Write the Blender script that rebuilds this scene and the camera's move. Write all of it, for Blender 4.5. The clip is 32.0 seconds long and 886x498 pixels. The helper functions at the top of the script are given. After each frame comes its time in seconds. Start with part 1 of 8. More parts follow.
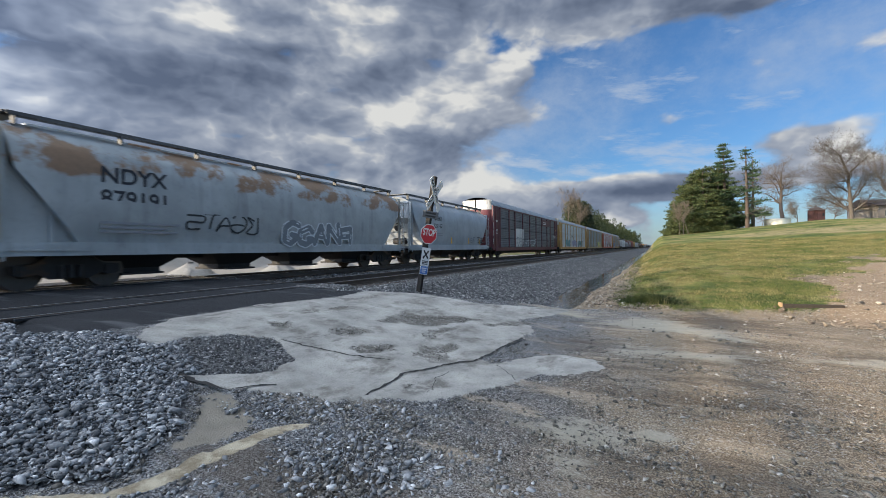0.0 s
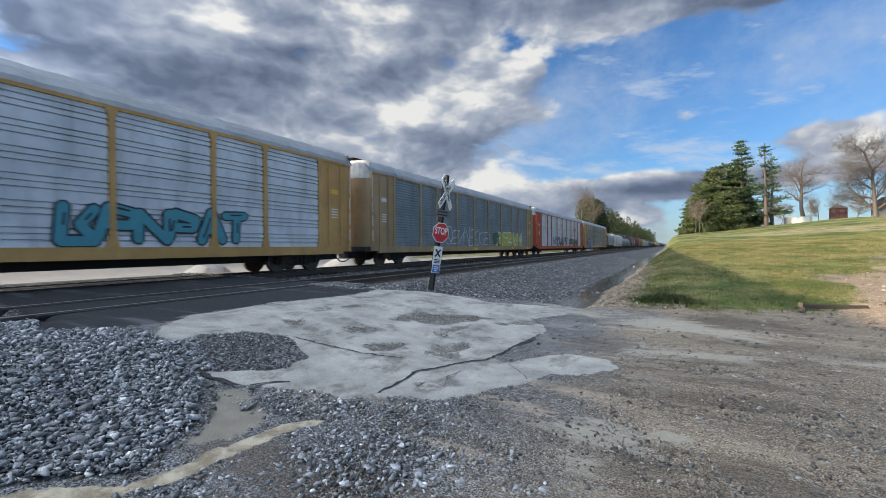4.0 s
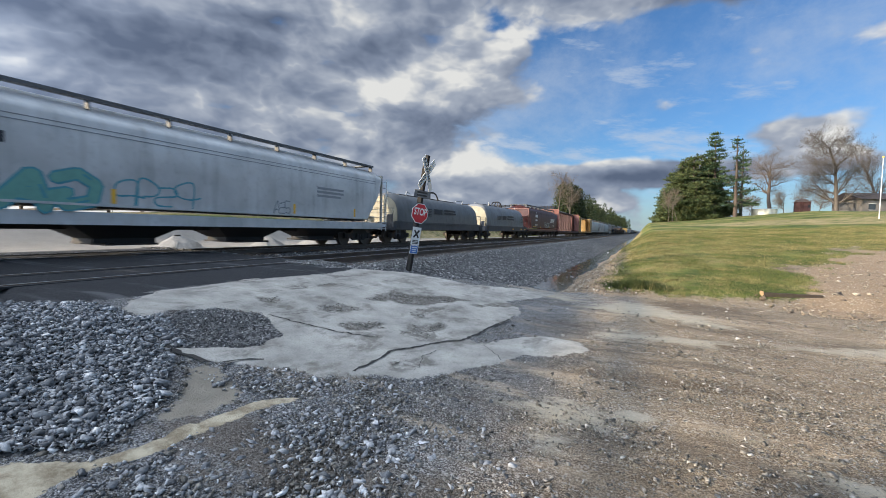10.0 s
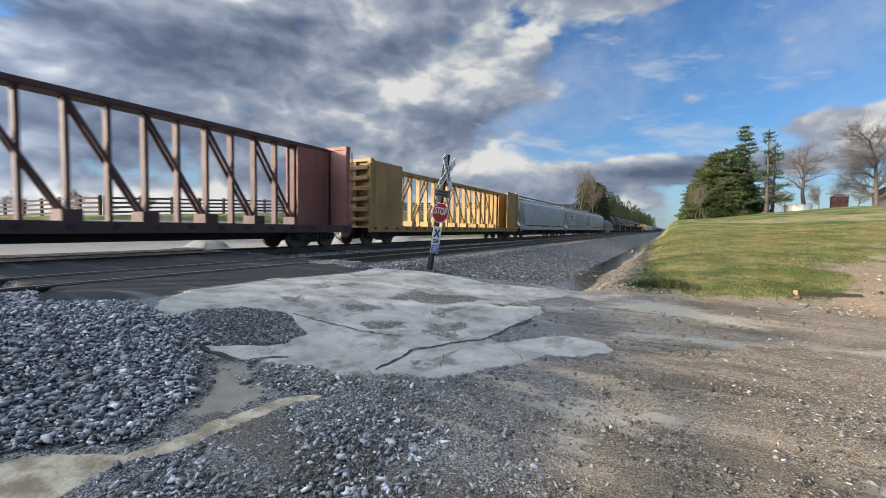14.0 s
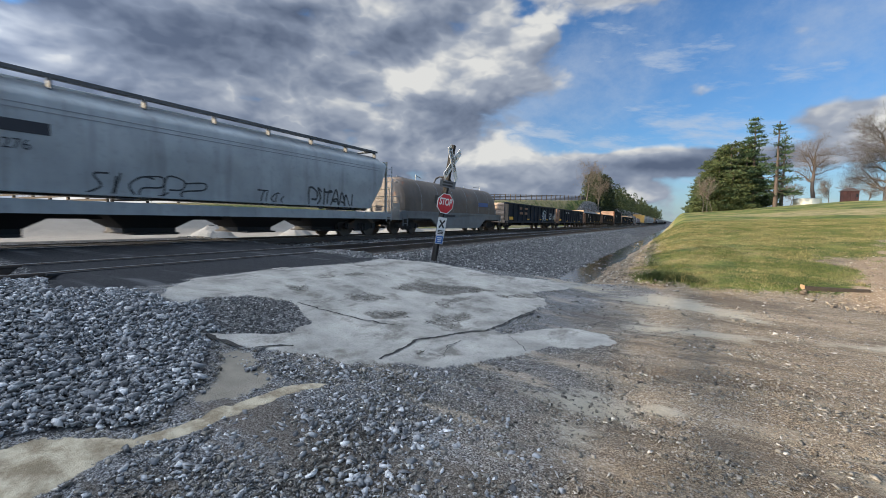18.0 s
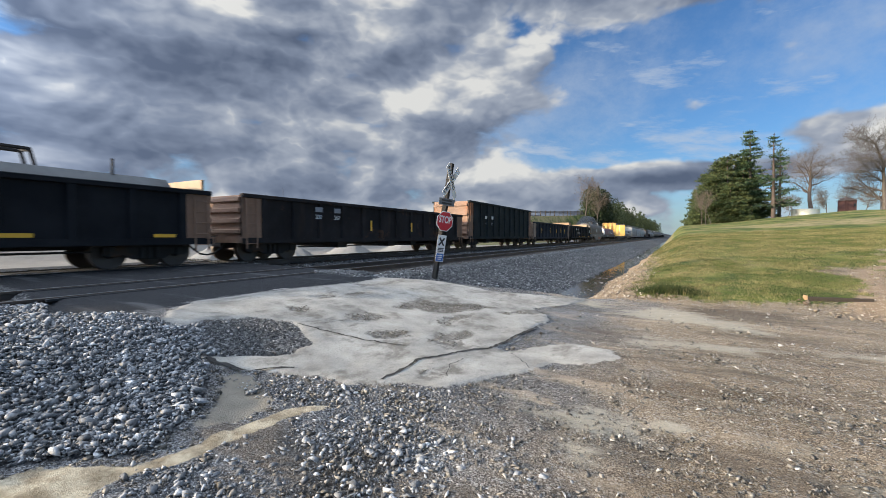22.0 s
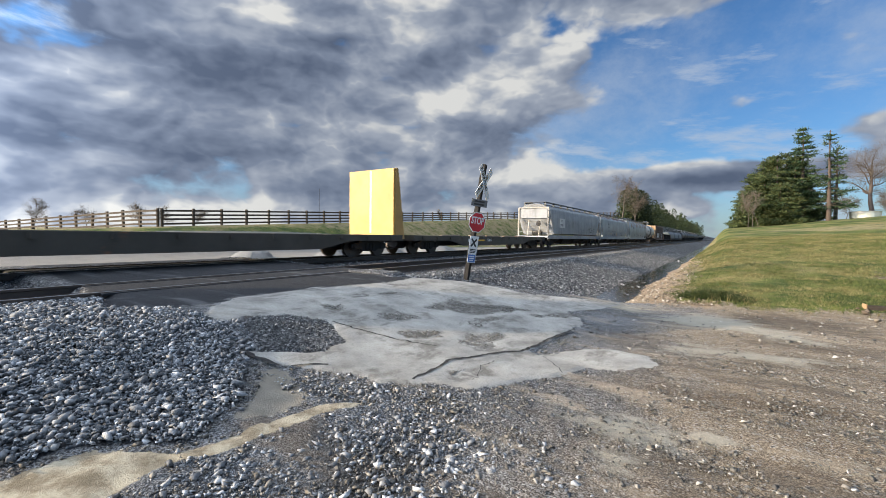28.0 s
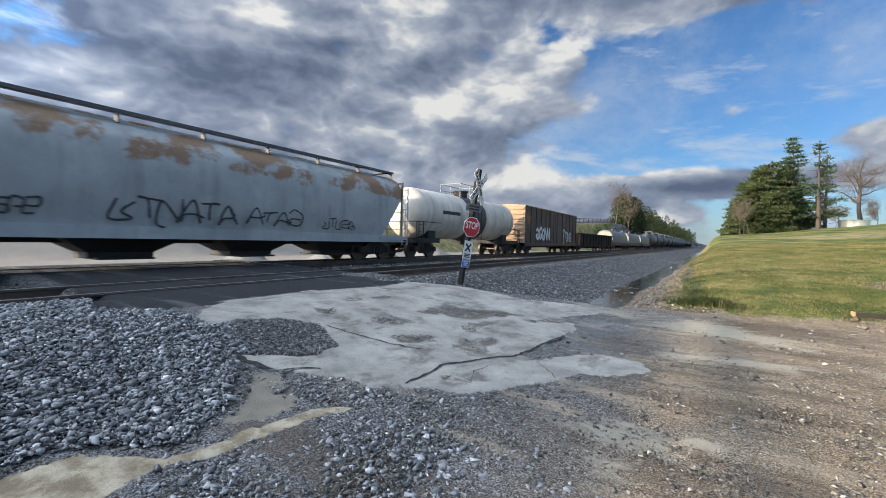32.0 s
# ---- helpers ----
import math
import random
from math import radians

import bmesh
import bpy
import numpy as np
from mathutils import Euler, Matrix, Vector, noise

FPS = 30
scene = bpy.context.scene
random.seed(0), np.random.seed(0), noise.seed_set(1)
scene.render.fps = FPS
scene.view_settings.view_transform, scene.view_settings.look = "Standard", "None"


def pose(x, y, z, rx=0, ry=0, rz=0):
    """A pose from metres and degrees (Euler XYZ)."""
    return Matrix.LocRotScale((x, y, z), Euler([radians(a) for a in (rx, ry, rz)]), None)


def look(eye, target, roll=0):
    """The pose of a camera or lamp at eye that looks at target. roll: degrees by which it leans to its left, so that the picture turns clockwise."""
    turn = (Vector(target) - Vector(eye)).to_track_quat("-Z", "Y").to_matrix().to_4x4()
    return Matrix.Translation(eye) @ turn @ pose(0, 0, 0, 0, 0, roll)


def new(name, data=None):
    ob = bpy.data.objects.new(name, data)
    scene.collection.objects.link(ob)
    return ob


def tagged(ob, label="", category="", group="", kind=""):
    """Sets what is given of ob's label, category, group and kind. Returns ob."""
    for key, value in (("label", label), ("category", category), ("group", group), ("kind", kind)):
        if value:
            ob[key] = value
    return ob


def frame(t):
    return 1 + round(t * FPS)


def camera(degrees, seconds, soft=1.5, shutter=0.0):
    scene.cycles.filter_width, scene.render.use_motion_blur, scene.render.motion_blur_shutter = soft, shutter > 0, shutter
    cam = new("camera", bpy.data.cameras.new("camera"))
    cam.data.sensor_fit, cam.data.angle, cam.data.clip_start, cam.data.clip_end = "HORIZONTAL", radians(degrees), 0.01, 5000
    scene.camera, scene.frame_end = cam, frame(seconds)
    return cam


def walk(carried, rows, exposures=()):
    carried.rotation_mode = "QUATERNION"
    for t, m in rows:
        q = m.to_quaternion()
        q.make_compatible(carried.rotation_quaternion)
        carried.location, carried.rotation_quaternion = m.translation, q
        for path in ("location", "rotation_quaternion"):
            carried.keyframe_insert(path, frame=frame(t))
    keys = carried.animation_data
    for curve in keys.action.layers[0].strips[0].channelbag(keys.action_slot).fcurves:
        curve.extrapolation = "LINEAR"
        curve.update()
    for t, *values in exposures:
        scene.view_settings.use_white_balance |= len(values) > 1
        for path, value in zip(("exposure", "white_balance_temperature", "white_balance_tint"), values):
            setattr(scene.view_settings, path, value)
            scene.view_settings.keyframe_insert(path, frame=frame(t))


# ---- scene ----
cam = camera(92.93, 32, 0.6, 0.14)
PATH = [
    (0.0, 0, 0, 1.6, 89.89, 0.42, 26.88),
    (0.5, 0, 0, 1.6, 90.15, 0.41, 28.91),
    (1.0, 0, 0, 1.6, 90.74, 0.70, 31.29),
    (1.5, 0, 0, 1.6, 91.30, 0.95, 33.44),
    (2.0, 0, 0, 1.6, 91.76, 1.32, 34.58),
    (2.5, 0, 0, 1.6, 91.74, 1.56, 34.17),
    (3.0, 0, 0, 1.6, 91.20, 1.18, 32.31),
    (3.5, 0, 0, 1.6, 90.34, 0.58, 29.98),
    (5.5, 0, 0, 1.6, 88.54, 0.54, 27.32),
    (6.0, 0, 0, 1.6, 88.10, 0.57, 27.25),
    (6.5, 0, 0, 1.6, 87.51, 0.30, 26.93),
    (7.0, 0, 0, 1.6, 87.04, -0.19, 26.51),
    (7.5, 0, 0, 1.6, 86.85, -0.69, 26.02),
    (8.0, 0, 0, 1.6, 86.91, -1.07, 25.70),
    (8.5, 0, 0, 1.6, 86.93, -1.27, 25.45),
    (9.0, 0, 0, 1.6, 86.92, -1.29, 25.34),
    (9.5, 0, 0, 1.6, 86.95, -1.28, 25.39),
    (10.0, 0, 0, 1.6, 87.19, -1.30, 25.62),
    (10.5, 0, 0, 1.6, 87.56, -1.41, 25.89),
    (11.0, 0, 0, 1.6, 87.83, -1.44, 26.18),
    (11.5, 0, 0, 1.6, 87.76, -1.46, 26.57),
    (12.0, 0, 0, 1.6, 87.45, -1.52, 27.10),
    (12.5, 0, 0, 1.6, 87.07, -1.47, 27.61),
    (13.0, 0, 0, 1.6, 86.87, -1.33, 28.00),
    (13.5, 0, 0, 1.6, 86.89, -1.06, 28.22),
    (14.0, 0, 0, 1.6, 87.03, -0.86, 28.41),
    (14.5, 0, 0, 1.6, 87.22, -0.61, 28.61),
    (16.5, 0, 0, 1.6, 86.46, -0.95, 29.07),
    (17.0, 0, 0, 1.6, 85.97, -1.22, 29.01),
    (17.5, 0, 0, 1.6, 85.75, -1.36, 29.01),
    (18.0, 0, 0, 1.6, 85.78, -1.35, 29.07),
    (18.5, 0, 0, 1.6, 85.95, -1.32, 29.21),
    (19.0, 0, 0, 1.6, 86.27, -1.17, 29.33),
    (19.5, 0, 0, 1.6, 86.71, -1.02, 29.39),
    (20.0, 0, 0, 1.6, 87.30, -0.82, 29.35),
    (20.5, 0, 0, 1.6, 87.86, -0.56, 29.26),
    (21.0, 0, 0, 1.6, 88.22, -0.41, 29.16),
    (21.5, 0, 0, 1.6, 88.26, -0.32, 29.09),
    (22.0, 0, 0, 1.6, 88.18, -0.20, 29.04),
    (22.5, 0, 0, 1.6, 88.09, -0.16, 29.15),
    (23.0, 0, 0, 1.6, 88.20, -0.11, 29.36),
    (23.5, 0, 0, 1.6, 88.39, -0.14, 29.66),
    (24.0, 0, 0, 1.6, 88.61, -0.20, 29.99),
    (24.5, 0, 0, 1.6, 88.73, -0.17, 30.30),
    (25.0, 0, 0, 1.6, 88.81, -0.08, 30.59),
    (25.5, 0, 0, 1.6, 88.78, -0.06, 30.97),
    (26.0, 0, 0, 1.6, 88.77, -0.08, 31.56),
    (26.5, 0, 0, 1.6, 88.72, -0.04, 32.28),
    (28.5, 0, 0, 1.6, 88.22, -0.91, 33.70),
    (29.0, 0, 0, 1.6, 88.35, -1.38, 33.75),
    (29.5, 0, 0, 1.6, 88.51, -1.62, 33.66),
    (30.0, 0, 0, 1.6, 88.67, -1.63, 33.40),
    (30.5, 0, 0, 1.6, 88.80, -1.61, 32.91),
    (31.0, 0, 0, 1.6, 89.02, -1.53, 32.23),
    (31.5, 0, 0, 1.6, 89.08, -1.39, 31.84),
    (32.0, 0, 0, 1.6, 88.89, -1.23, 32.65),
]
# stops, kelvin and tint: the camera opens a little while the tall cars shade the yard
EXPOSED = [(0.0, 1.02, 6250, 10), (1.2, 1.10, 6250, 10), (3.0, 1.22, 6250, 10), (8.2, 1.22, 6250, 10), (10.0, 1.12, 6250, 10), (20.0, 1.06, 6250, 10), (29.0, 1.00, 6250, 10), (32.0, 1.14, 6250, 10)]
walk(cam, [(t, pose(*p)) for t, *p in PATH], EXPOSED)
# ---- sky, clouds and the low sun ----
SUN_EL, SUN_AZ = 13.1, 222.0          # degrees; compass of the sun, clockwise from +y


def make_sky():
    world = bpy.data.worlds.new("sky")
    scene.world = world
    world.use_nodes = True
    nt = world.node_tree
    nt.nodes.clear()
    L = nt.links.new

    def node(kind, **kw):
        n = nt.nodes.new(kind)
        for k, v in kw.items():
            if k == "op":
                n.operation = v
            elif k == "blend":
                n.blend_type = v
        return n

    def math_(op, a, b=None, c=None, clamp=False):
        n = node("ShaderNodeMath", op=op)
        n.use_clamp = clamp
        for i, v in enumerate((a, b, c)):
            if v is None:
                continue
            if isinstance(v, (int, float)):
                n.inputs[i].default_value = v
            else:
                L(v, n.inputs[i])
        return n.outputs[0]

    def mix(f, a, b):
        n = nt.nodes.new("ShaderNodeMix")
        n.data_type = "RGBA"
        L(f, n.inputs[0])
        for i, v in ((6, a), (7, b)):
            if isinstance(v, tuple):
                n.inputs[i].default_value = (*v, 1)
            else:
                L(v, n.inputs[i])
        return n.outputs[2]

    def step(v, a, b):
        n = nt.nodes.new("ShaderNodeMapRange")
        n.interpolation_type = "SMOOTHSTEP"
        n.inputs[1].default_value, n.inputs[2].default_value = a, b
        L(v, n.inputs[0])
        return n.outputs[0]

    co = node("ShaderNodeTexCoord")
    sep = node("ShaderNodeSeparateXYZ")
    L(co.outputs["Generated"], sep.inputs[0])
    x, y, z = sep.outputs
    # cloud deck: the way to a flat layer above
    up = math_("ADD", math_("MAXIMUM", z, 0.0), 0.20)
    flat = node("ShaderNodeCombineXYZ")
    L(math_("DIVIDE", x, up), flat.inputs[0]), L(math_("DIVIDE", y, up), flat.inputs[1])

    def fbm(vec, scale, detail, rough, offset, shrink=1.0):
        m = node("ShaderNodeMapping")
        m.inputs["Location"].default_value, m.inputs["Scale"].default_value = offset, (shrink, shrink, 1)
        L(vec, m.inputs[0])
        n = node("ShaderNodeTexNoise")
        n.inputs["Scale"].default_value, n.inputs["Detail"].default_value, n.inputs["Roughness"].default_value = scale, detail, rough
        L(m.outputs[0], n.inputs["Vector"])
        return n.outputs["Fac"]

    az = math_("ARCTAN2", math_("MULTIPLY", x, -1.0), y)      # left of the track, radians
    el = math_("ARCSINE", z)
    squash = node("ShaderNodeCombineXYZ")
    L(az, squash.inputs[0]), L(math_("MULTIPLY", el, 1.35), squash.inputs[1])
    deck = flat.outputs[0]
    sq = squash.outputs[0]
    big = fbm(deck, 0.55, 3, 0.5, (3.1, 7.7, 0))
    fine = fbm(sq, 17.0, 8, 0.62, (4.0, 1.0, 5.0))

    def vec(op, a, b, c=None):
        n = node("ShaderNodeVectorMath", op=op)
        for i, v in enumerate((a, b, c)):
            if isinstance(v, tuple):
                n.inputs[i].default_value = v
            elif v is not None:
                L(v, n.inputs[i])
        return n.outputs[0]

    def heap(left, up):
        """Broken stratocumulus: broad swells with softer billows on them; the swells alone, and both."""
        p = vec("MULTIPLY_ADD", sq, (1.0, 1.30, 1.0), (left, up, 0.0))
        w = node("ShaderNodeTexNoise")
        w.inputs["Scale"].default_value, w.inputs["Detail"].default_value = 3.4, 2
        L(p, w.inputs["Vector"])
        p = vec("MULTIPLY_ADD", w.outputs["Color"], (0.12, 0.10, 0.0), p)
        swell = fbm(p, 4.2, 3.0, 0.42, (1.7, 0.45, 2.0))
        lump = math_("ABSOLUTE", math_("SUBTRACT", fbm(p, 9.0, 3, 0.5, (3.0, 3.0, 3.0)), 0.5))
        tops = math_("ADD", swell, math_("MULTIPLY", lump, 0.60))
        return tops, math_("ADD", tops, math_("MULTIPLY", math_("SUBTRACT", fbm(p, 13.0, 6, 0.5, (7.0, 7.0, 7.0)), 0.5), 0.22))

    here, here_fine = heap(0.0, 0.0)
    above, above_fine = heap(0.035, 0.060)
    mid = math_("ADD", math_("MULTIPLY", math_("SUBTRACT", here_fine, 0.545), 1.25), 0.52)

    def puff(a, e, wa, we, h):
        """One cloud: bearing and height in degrees, half widths, weight."""
        u = math_("DIVIDE", math_("SUBTRACT", az, radians(a)), radians(wa))
        v = math_("DIVIDE", math_("SUBTRACT", el, radians(e)), radians(we))
        r = math_("ADD", math_("MULTIPLY", u, u), math_("MULTIPLY", v, v))
        return math_("MULTIPLY", math_("EXPONENT", math_("MULTIPLY", r, -1.0)), h)

    def total(*v):
        out = v[0]
        for w in v[1:]:
            out = math_("ADD", out, w)
        return out

    west = step(az, radians(6), radians(27))
    cover = total(math_("MULTIPLY", west, 0.56), puff(6, 29, 17, 4.2, 0.62), puff(-10, 26.5, 7, 2.4, 0.40), puff(7.5, 24.4, 4.5, 2.2, 0.34), puff(18, 17, 5, 4, 0.20), puff(14, 12.5, 4, 1.6, 0.16), puff(4.5, 7.2, 9, 1.6, 0.85), puff(10, 3.6, 14, 1.8, 0.50), puff(-5, 6.6, 7, 1.5, 0.48),
                  puff(3.0, 15.0, 4.2, 1.2, 0.34), puff(-14.5, 10.6, 4.6, 1.7, 0.80), puff(-15, 7.6, 9, 1.5, 0.50), puff(-7.5, 19.4, 4, 1.5, 0.18), puff(-12, 17.0, 4, 1.2, 0.12), puff(-26, 20, 9, 3, 0.2),
                  puff(7.5, 19, 5, 4.5, -0.22), puff(19.0, 25.8, 2.4, 2.2, -0.24), puff(54, 13.6, 3, 1.0, -0.30), puff(16.5, 10.2, 4, 2.0, -0.08), puff(41.5, 20.5, 1.2, 1.5, -0.12))
    dens = total(mid, math_("MULTIPLY", fine, 0.18), math_("MULTIPLY", math_("SUBTRACT", big, 0.5), 0.12), cover)
    fac = step(dens, 0.78, 1.00)
    # thin rims shine, thick undersides go slate grey
    dark = total(puff(66, 20, 20, 5.5, 0.52), puff(84, 24, 18, 9, 0.30), puff(50, 18.5, 9, 2.8, 0.26), puff(82, 13, 12, 6, 0.34), puff(62, 6.5, 24, 3.2, 0.30), puff(36, 6.0, 12, 2.2, 0.16), puff(36, 23.5, 9, 3.2, 0.20), puff(22, 23.0, 5, 2.2, 0.14), puff(8, 29, 14, 2.4, 0.45), puff(-8, 26.5, 8, 2.0, 0.40), puff(24, 14.2, 7, 2.6, 0.16), puff(33, 11.5, 8, 1.8, 0.22),
                 puff(4, 7.0, 8.5, 1.0, 0.66), puff(9, 4.4, 12, 1.2, 0.30), puff(-16, 7.4, 9, 1.2, 0.34), puff(3.0, 14.4, 4, 0.8, 0.25), puff(66, 13, 14, 2.2, 0.06), puff(52, 30, 20, 4, 0.08), puff(-7.5, 19, 4, 1.2, 0.25),
                 puff(31.5, 16.8, 4.5, 2.0, -0.40), puff(46, 13.8, 7, 1.5, -0.42), puff(55.5, 26, 3.2, 1.7, -0.42), puff(40, 28, 9, 2.6, -0.36), puff(7, 24.8, 5, 1.8, -0.32), puff(26, 19.5, 4, 1.3, -0.28), puff(72, 14.0, 4, 1.2, -0.16), puff(77, 19, 9, 4.5, 0.30), puff(18, 10.2, 5, 1.6, -0.22), puff(4, 9.4, 9, 0.6, -0.35), puff(-15.5, 10.6, 5, 1.4, -0.42))
    under = math_("ADD", math_("MULTIPLY", math_("SUBTRACT", above, here), 1.8), math_("MULTIPLY", math_("SUBTRACT", above_fine, here_fine), 0.35))
    relief = math_("ADD", math_("MULTIPLY", math_("SUBTRACT", fine, 0.5), 0.12), math_("ADD", under, math_("MULTIPLY", math_("SUBTRACT", mid, 0.5), 0.34)))
    shade = total(math_("MULTIPLY", dark, 0.95), math_("MULTIPLY", relief, 1.25), math_("MULTIPLY", step(dens, 1.05, 1.5), 0.10))
    shade = math_("ADD", math_("MULTIPLY", shade, 0.90), 0.30, clamp=True)
    ramp = node("ShaderNodeValToRGB")
    ramp.color_ramp.elements[0].position, ramp.color_ramp.elements[0].color = 0.0, (0.54, 0.53, 0.50, 1)
    ramp.color_ramp.elements[1].position, ramp.color_ramp.elements[1].color = 1.0, (0.075, 0.096, 0.142, 1)
    for p, c in ((0.28, (0.265, 0.29, 0.335)), (0.60, (0.150, 0.178, 0.235))):
        e = ramp.color_ramp.elements.new(p)
        e.color = (*c, 1)
    L(shade, ramp.inputs[0])
    sky = node("ShaderNodeTexSky")
    sky.sky_type, sky.sun_disc = "NISHITA", False
    sky.sun_elevation, sky.sun_rotation = radians(SUN_EL), radians(SUN_AZ)
    sky.air_density, sky.dust_density, sky.ozone_density = 1.0, 0.6, 2.5
    gain = node("ShaderNodeVectorMath", op="SCALE")
    L(sky.outputs[0], gain.inputs[0])
    gain.inputs["Scale"].default_value = 0.085
    deep = node("ShaderNodeVectorMath", op="MULTIPLY")
    L(gain.outputs[0], deep.inputs[0])
    deep.inputs[1].default_value = (0.72, 0.98, 1.26)
    thin = math_("MULTIPLY", step(math_("ADD", fbm(squash.outputs[0], 2.2, 8, 0.65, (9, 3, 1)), math_("MULTIPLY", fine, 0.2)), 0.5, 0.85), 0.55)
    veil = node("ShaderNodeCombineXYZ")
    L(math_("ADD", math_("MULTIPLY", az, 1.6), math_("MULTIPLY", el, 3.0)), veil.inputs[0]), L(math_("SUBTRACT", math_("MULTIPLY", el, 7.5), math_("MULTIPLY", az, 1.6)), veil.inputs[1])
    wisp = math_("MULTIPLY", step(fbm(veil.outputs[0], 2.4, 9, 0.6, (2.0, 5.0, 3.0)), 0.50, 0.72), 0.75)
    thin = math_("MAXIMUM", thin, wisp)
    haze = math_("MULTIPLY", step(el, radians(11), radians(-1)), 0.45)
    blue = mix(thin, deep.outputs[0], (0.36, 0.41, 0.48))
    blue = mix(haze, blue, (0.31, 0.37, 0.45))
    lit = mix(fac, blue, ramp.outputs[0])
    # brightness added overhead, above the view, to fill the shaded ground
    lit = mix(math_("MULTIPLY", step(z, 0.62, 0.9), 0.8), lit, (0.80, 0.90, 1.04))
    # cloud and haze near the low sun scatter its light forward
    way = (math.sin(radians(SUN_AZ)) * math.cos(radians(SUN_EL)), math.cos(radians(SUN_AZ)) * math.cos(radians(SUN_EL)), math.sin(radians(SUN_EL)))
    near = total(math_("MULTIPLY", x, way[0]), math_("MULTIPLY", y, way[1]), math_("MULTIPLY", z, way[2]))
    # gain set high so that this glow out of view fills the train's shade
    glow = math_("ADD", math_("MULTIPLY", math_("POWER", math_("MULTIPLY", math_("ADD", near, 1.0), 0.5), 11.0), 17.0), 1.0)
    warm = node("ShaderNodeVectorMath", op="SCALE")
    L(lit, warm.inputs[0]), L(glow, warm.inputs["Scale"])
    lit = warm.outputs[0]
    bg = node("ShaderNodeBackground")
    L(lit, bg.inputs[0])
    bg.inputs[1].default_value = 0.66
    out = node("ShaderNodeOutputWorld")
    L(bg.outputs[0], out.inputs[0])


make_sky()
sun = new("sun", bpy.data.lights.new("sun", "SUN"))
sun.data.energy, sun.data.angle, sun.data.color = 4.1, radians(0.6), (1.0, 0.79, 0.52)
sun.matrix_world = look((0, 0, 50), (math.sin(radians(SUN_AZ + 180)), math.cos(radians(SUN_AZ + 180)), 50 - math.tan(radians(SUN_EL))))
# ---- materials ----
class Shade:
    """A small builder for node materials."""

    def __init__(self, name, rough=0.6, metal=0.0, spec=0.5):
        self.mat = bpy.data.materials.new(name)
        self.mat.use_nodes = True
        self.nt = self.mat.node_tree
        self.bsdf = self.nt.nodes["Principled BSDF"]
        self.bsdf.inputs["Roughness"].default_value = rough
        self.bsdf.inputs["Metallic"].default_value = metal
        self.bsdf.inputs["Specular IOR Level"].default_value = spec
        self.co = self.nt.nodes.new("ShaderNodeTexCoord").outputs["Object"]

    def put(self, socket, v):
        if isinstance(v, (int, float)):
            socket.default_value = v
        elif isinstance(v, tuple):
            socket.default_value = (*v, 1) if len(v) == 3 and socket.type == "RGBA" else v
        else:
            self.nt.links.new(v, socket)

    def scaled(self, s, offset=(0, 0, 0)):
        m = self.nt.nodes.new("ShaderNodeMapping")
        m.inputs["Scale"].default_value, m.inputs["Location"].default_value = s, offset
        self.nt.links.new(self.co, m.inputs[0])
        return m.outputs[0]

    def noise(self, scale, detail=5, rough=0.55, vec=None, color=False):
        n = self.nt.nodes.new("ShaderNodeTexNoise")
        n.inputs["Scale"].default_value, n.inputs["Detail"].default_value, n.inputs["Roughness"].default_value = scale, detail, rough
        self.nt.links.new(vec or self.co, n.inputs["Vector"])
        return n.outputs["Color" if color else "Fac"]

    def cells(self, scale, feature="F1", vec=None, out="Distance"):
        n = self.nt.nodes.new("ShaderNodeTexVoronoi")
        n.feature = feature
        n.inputs["Scale"].default_value = scale
        self.nt.links.new(vec or self.co, n.inputs["Vector"])
        return n.outputs[out]

    def math(self, op, a, b=0.0, clamp=False):
        n = self.nt.nodes.new("ShaderNodeMath")
        n.operation, n.use_clamp = op, clamp
        self.put(n.inputs[0], a), self.put(n.inputs[1], b)
        return n.outputs[0]

    def step(self, v, a, b):
        n = self.nt.nodes.new("ShaderNodeMapRange")
        n.interpolation_type = "SMOOTHSTEP"
        n.inputs[1].default_value, n.inputs[2].default_value = a, b
        self.put(n.inputs[0], v)
        return n.outputs[0]

    def mix(self, f, a, b, blend="MIX"):
        n = self.nt.nodes.new("ShaderNodeMix")
        n.data_type, n.blend_type = "RGBA", blend
        self.put(n.inputs[0], f), self.put(n.inputs[6], a), self.put(n.inputs[7], b)
        return n.outputs[2]

    def ramp(self, f, *stops):
        n = self.nt.nodes.new("ShaderNodeValToRGB")
        r = n.color_ramp
        while len(r.elements) < len(stops):
            r.elements.new(0.5)
        for e, (p, c) in zip(r.elements, stops):
            e.position, e.color = p, (*c, 1)
        self.put(n.inputs[0], f)
        return n.outputs[0]

    def attr(self, name):
        n = self.nt.nodes.new("ShaderNodeAttribute")
        n.attribute_name = name
        return n.outputs["Fac"]

    def island(self):
        return self.nt.nodes.new("ShaderNodeNewGeometry").outputs["Random Per Island"]

    def warped(self, k):
        """Coordinates shaken by noise, for crooked lines."""
        n = self.nt.nodes.new("ShaderNodeVectorMath")
        n.operation = "MULTIPLY_ADD"
        self.nt.links.new(self.noise(1.6, 6, 0.6, color=True), n.inputs[0])
        n.inputs[1].default_value = (k, k, k)
        self.nt.links.new(self.co, n.inputs[2])
        return n.outputs[0]

    def sep_x(self):
        n = self.nt.nodes.new("ShaderNodeSeparateXYZ")
        self.nt.links.new(self.co, n.inputs[0])
        return n.outputs[0]

    def each(self):
        return self.nt.nodes.new("ShaderNodeObjectInfo").outputs["Random"]

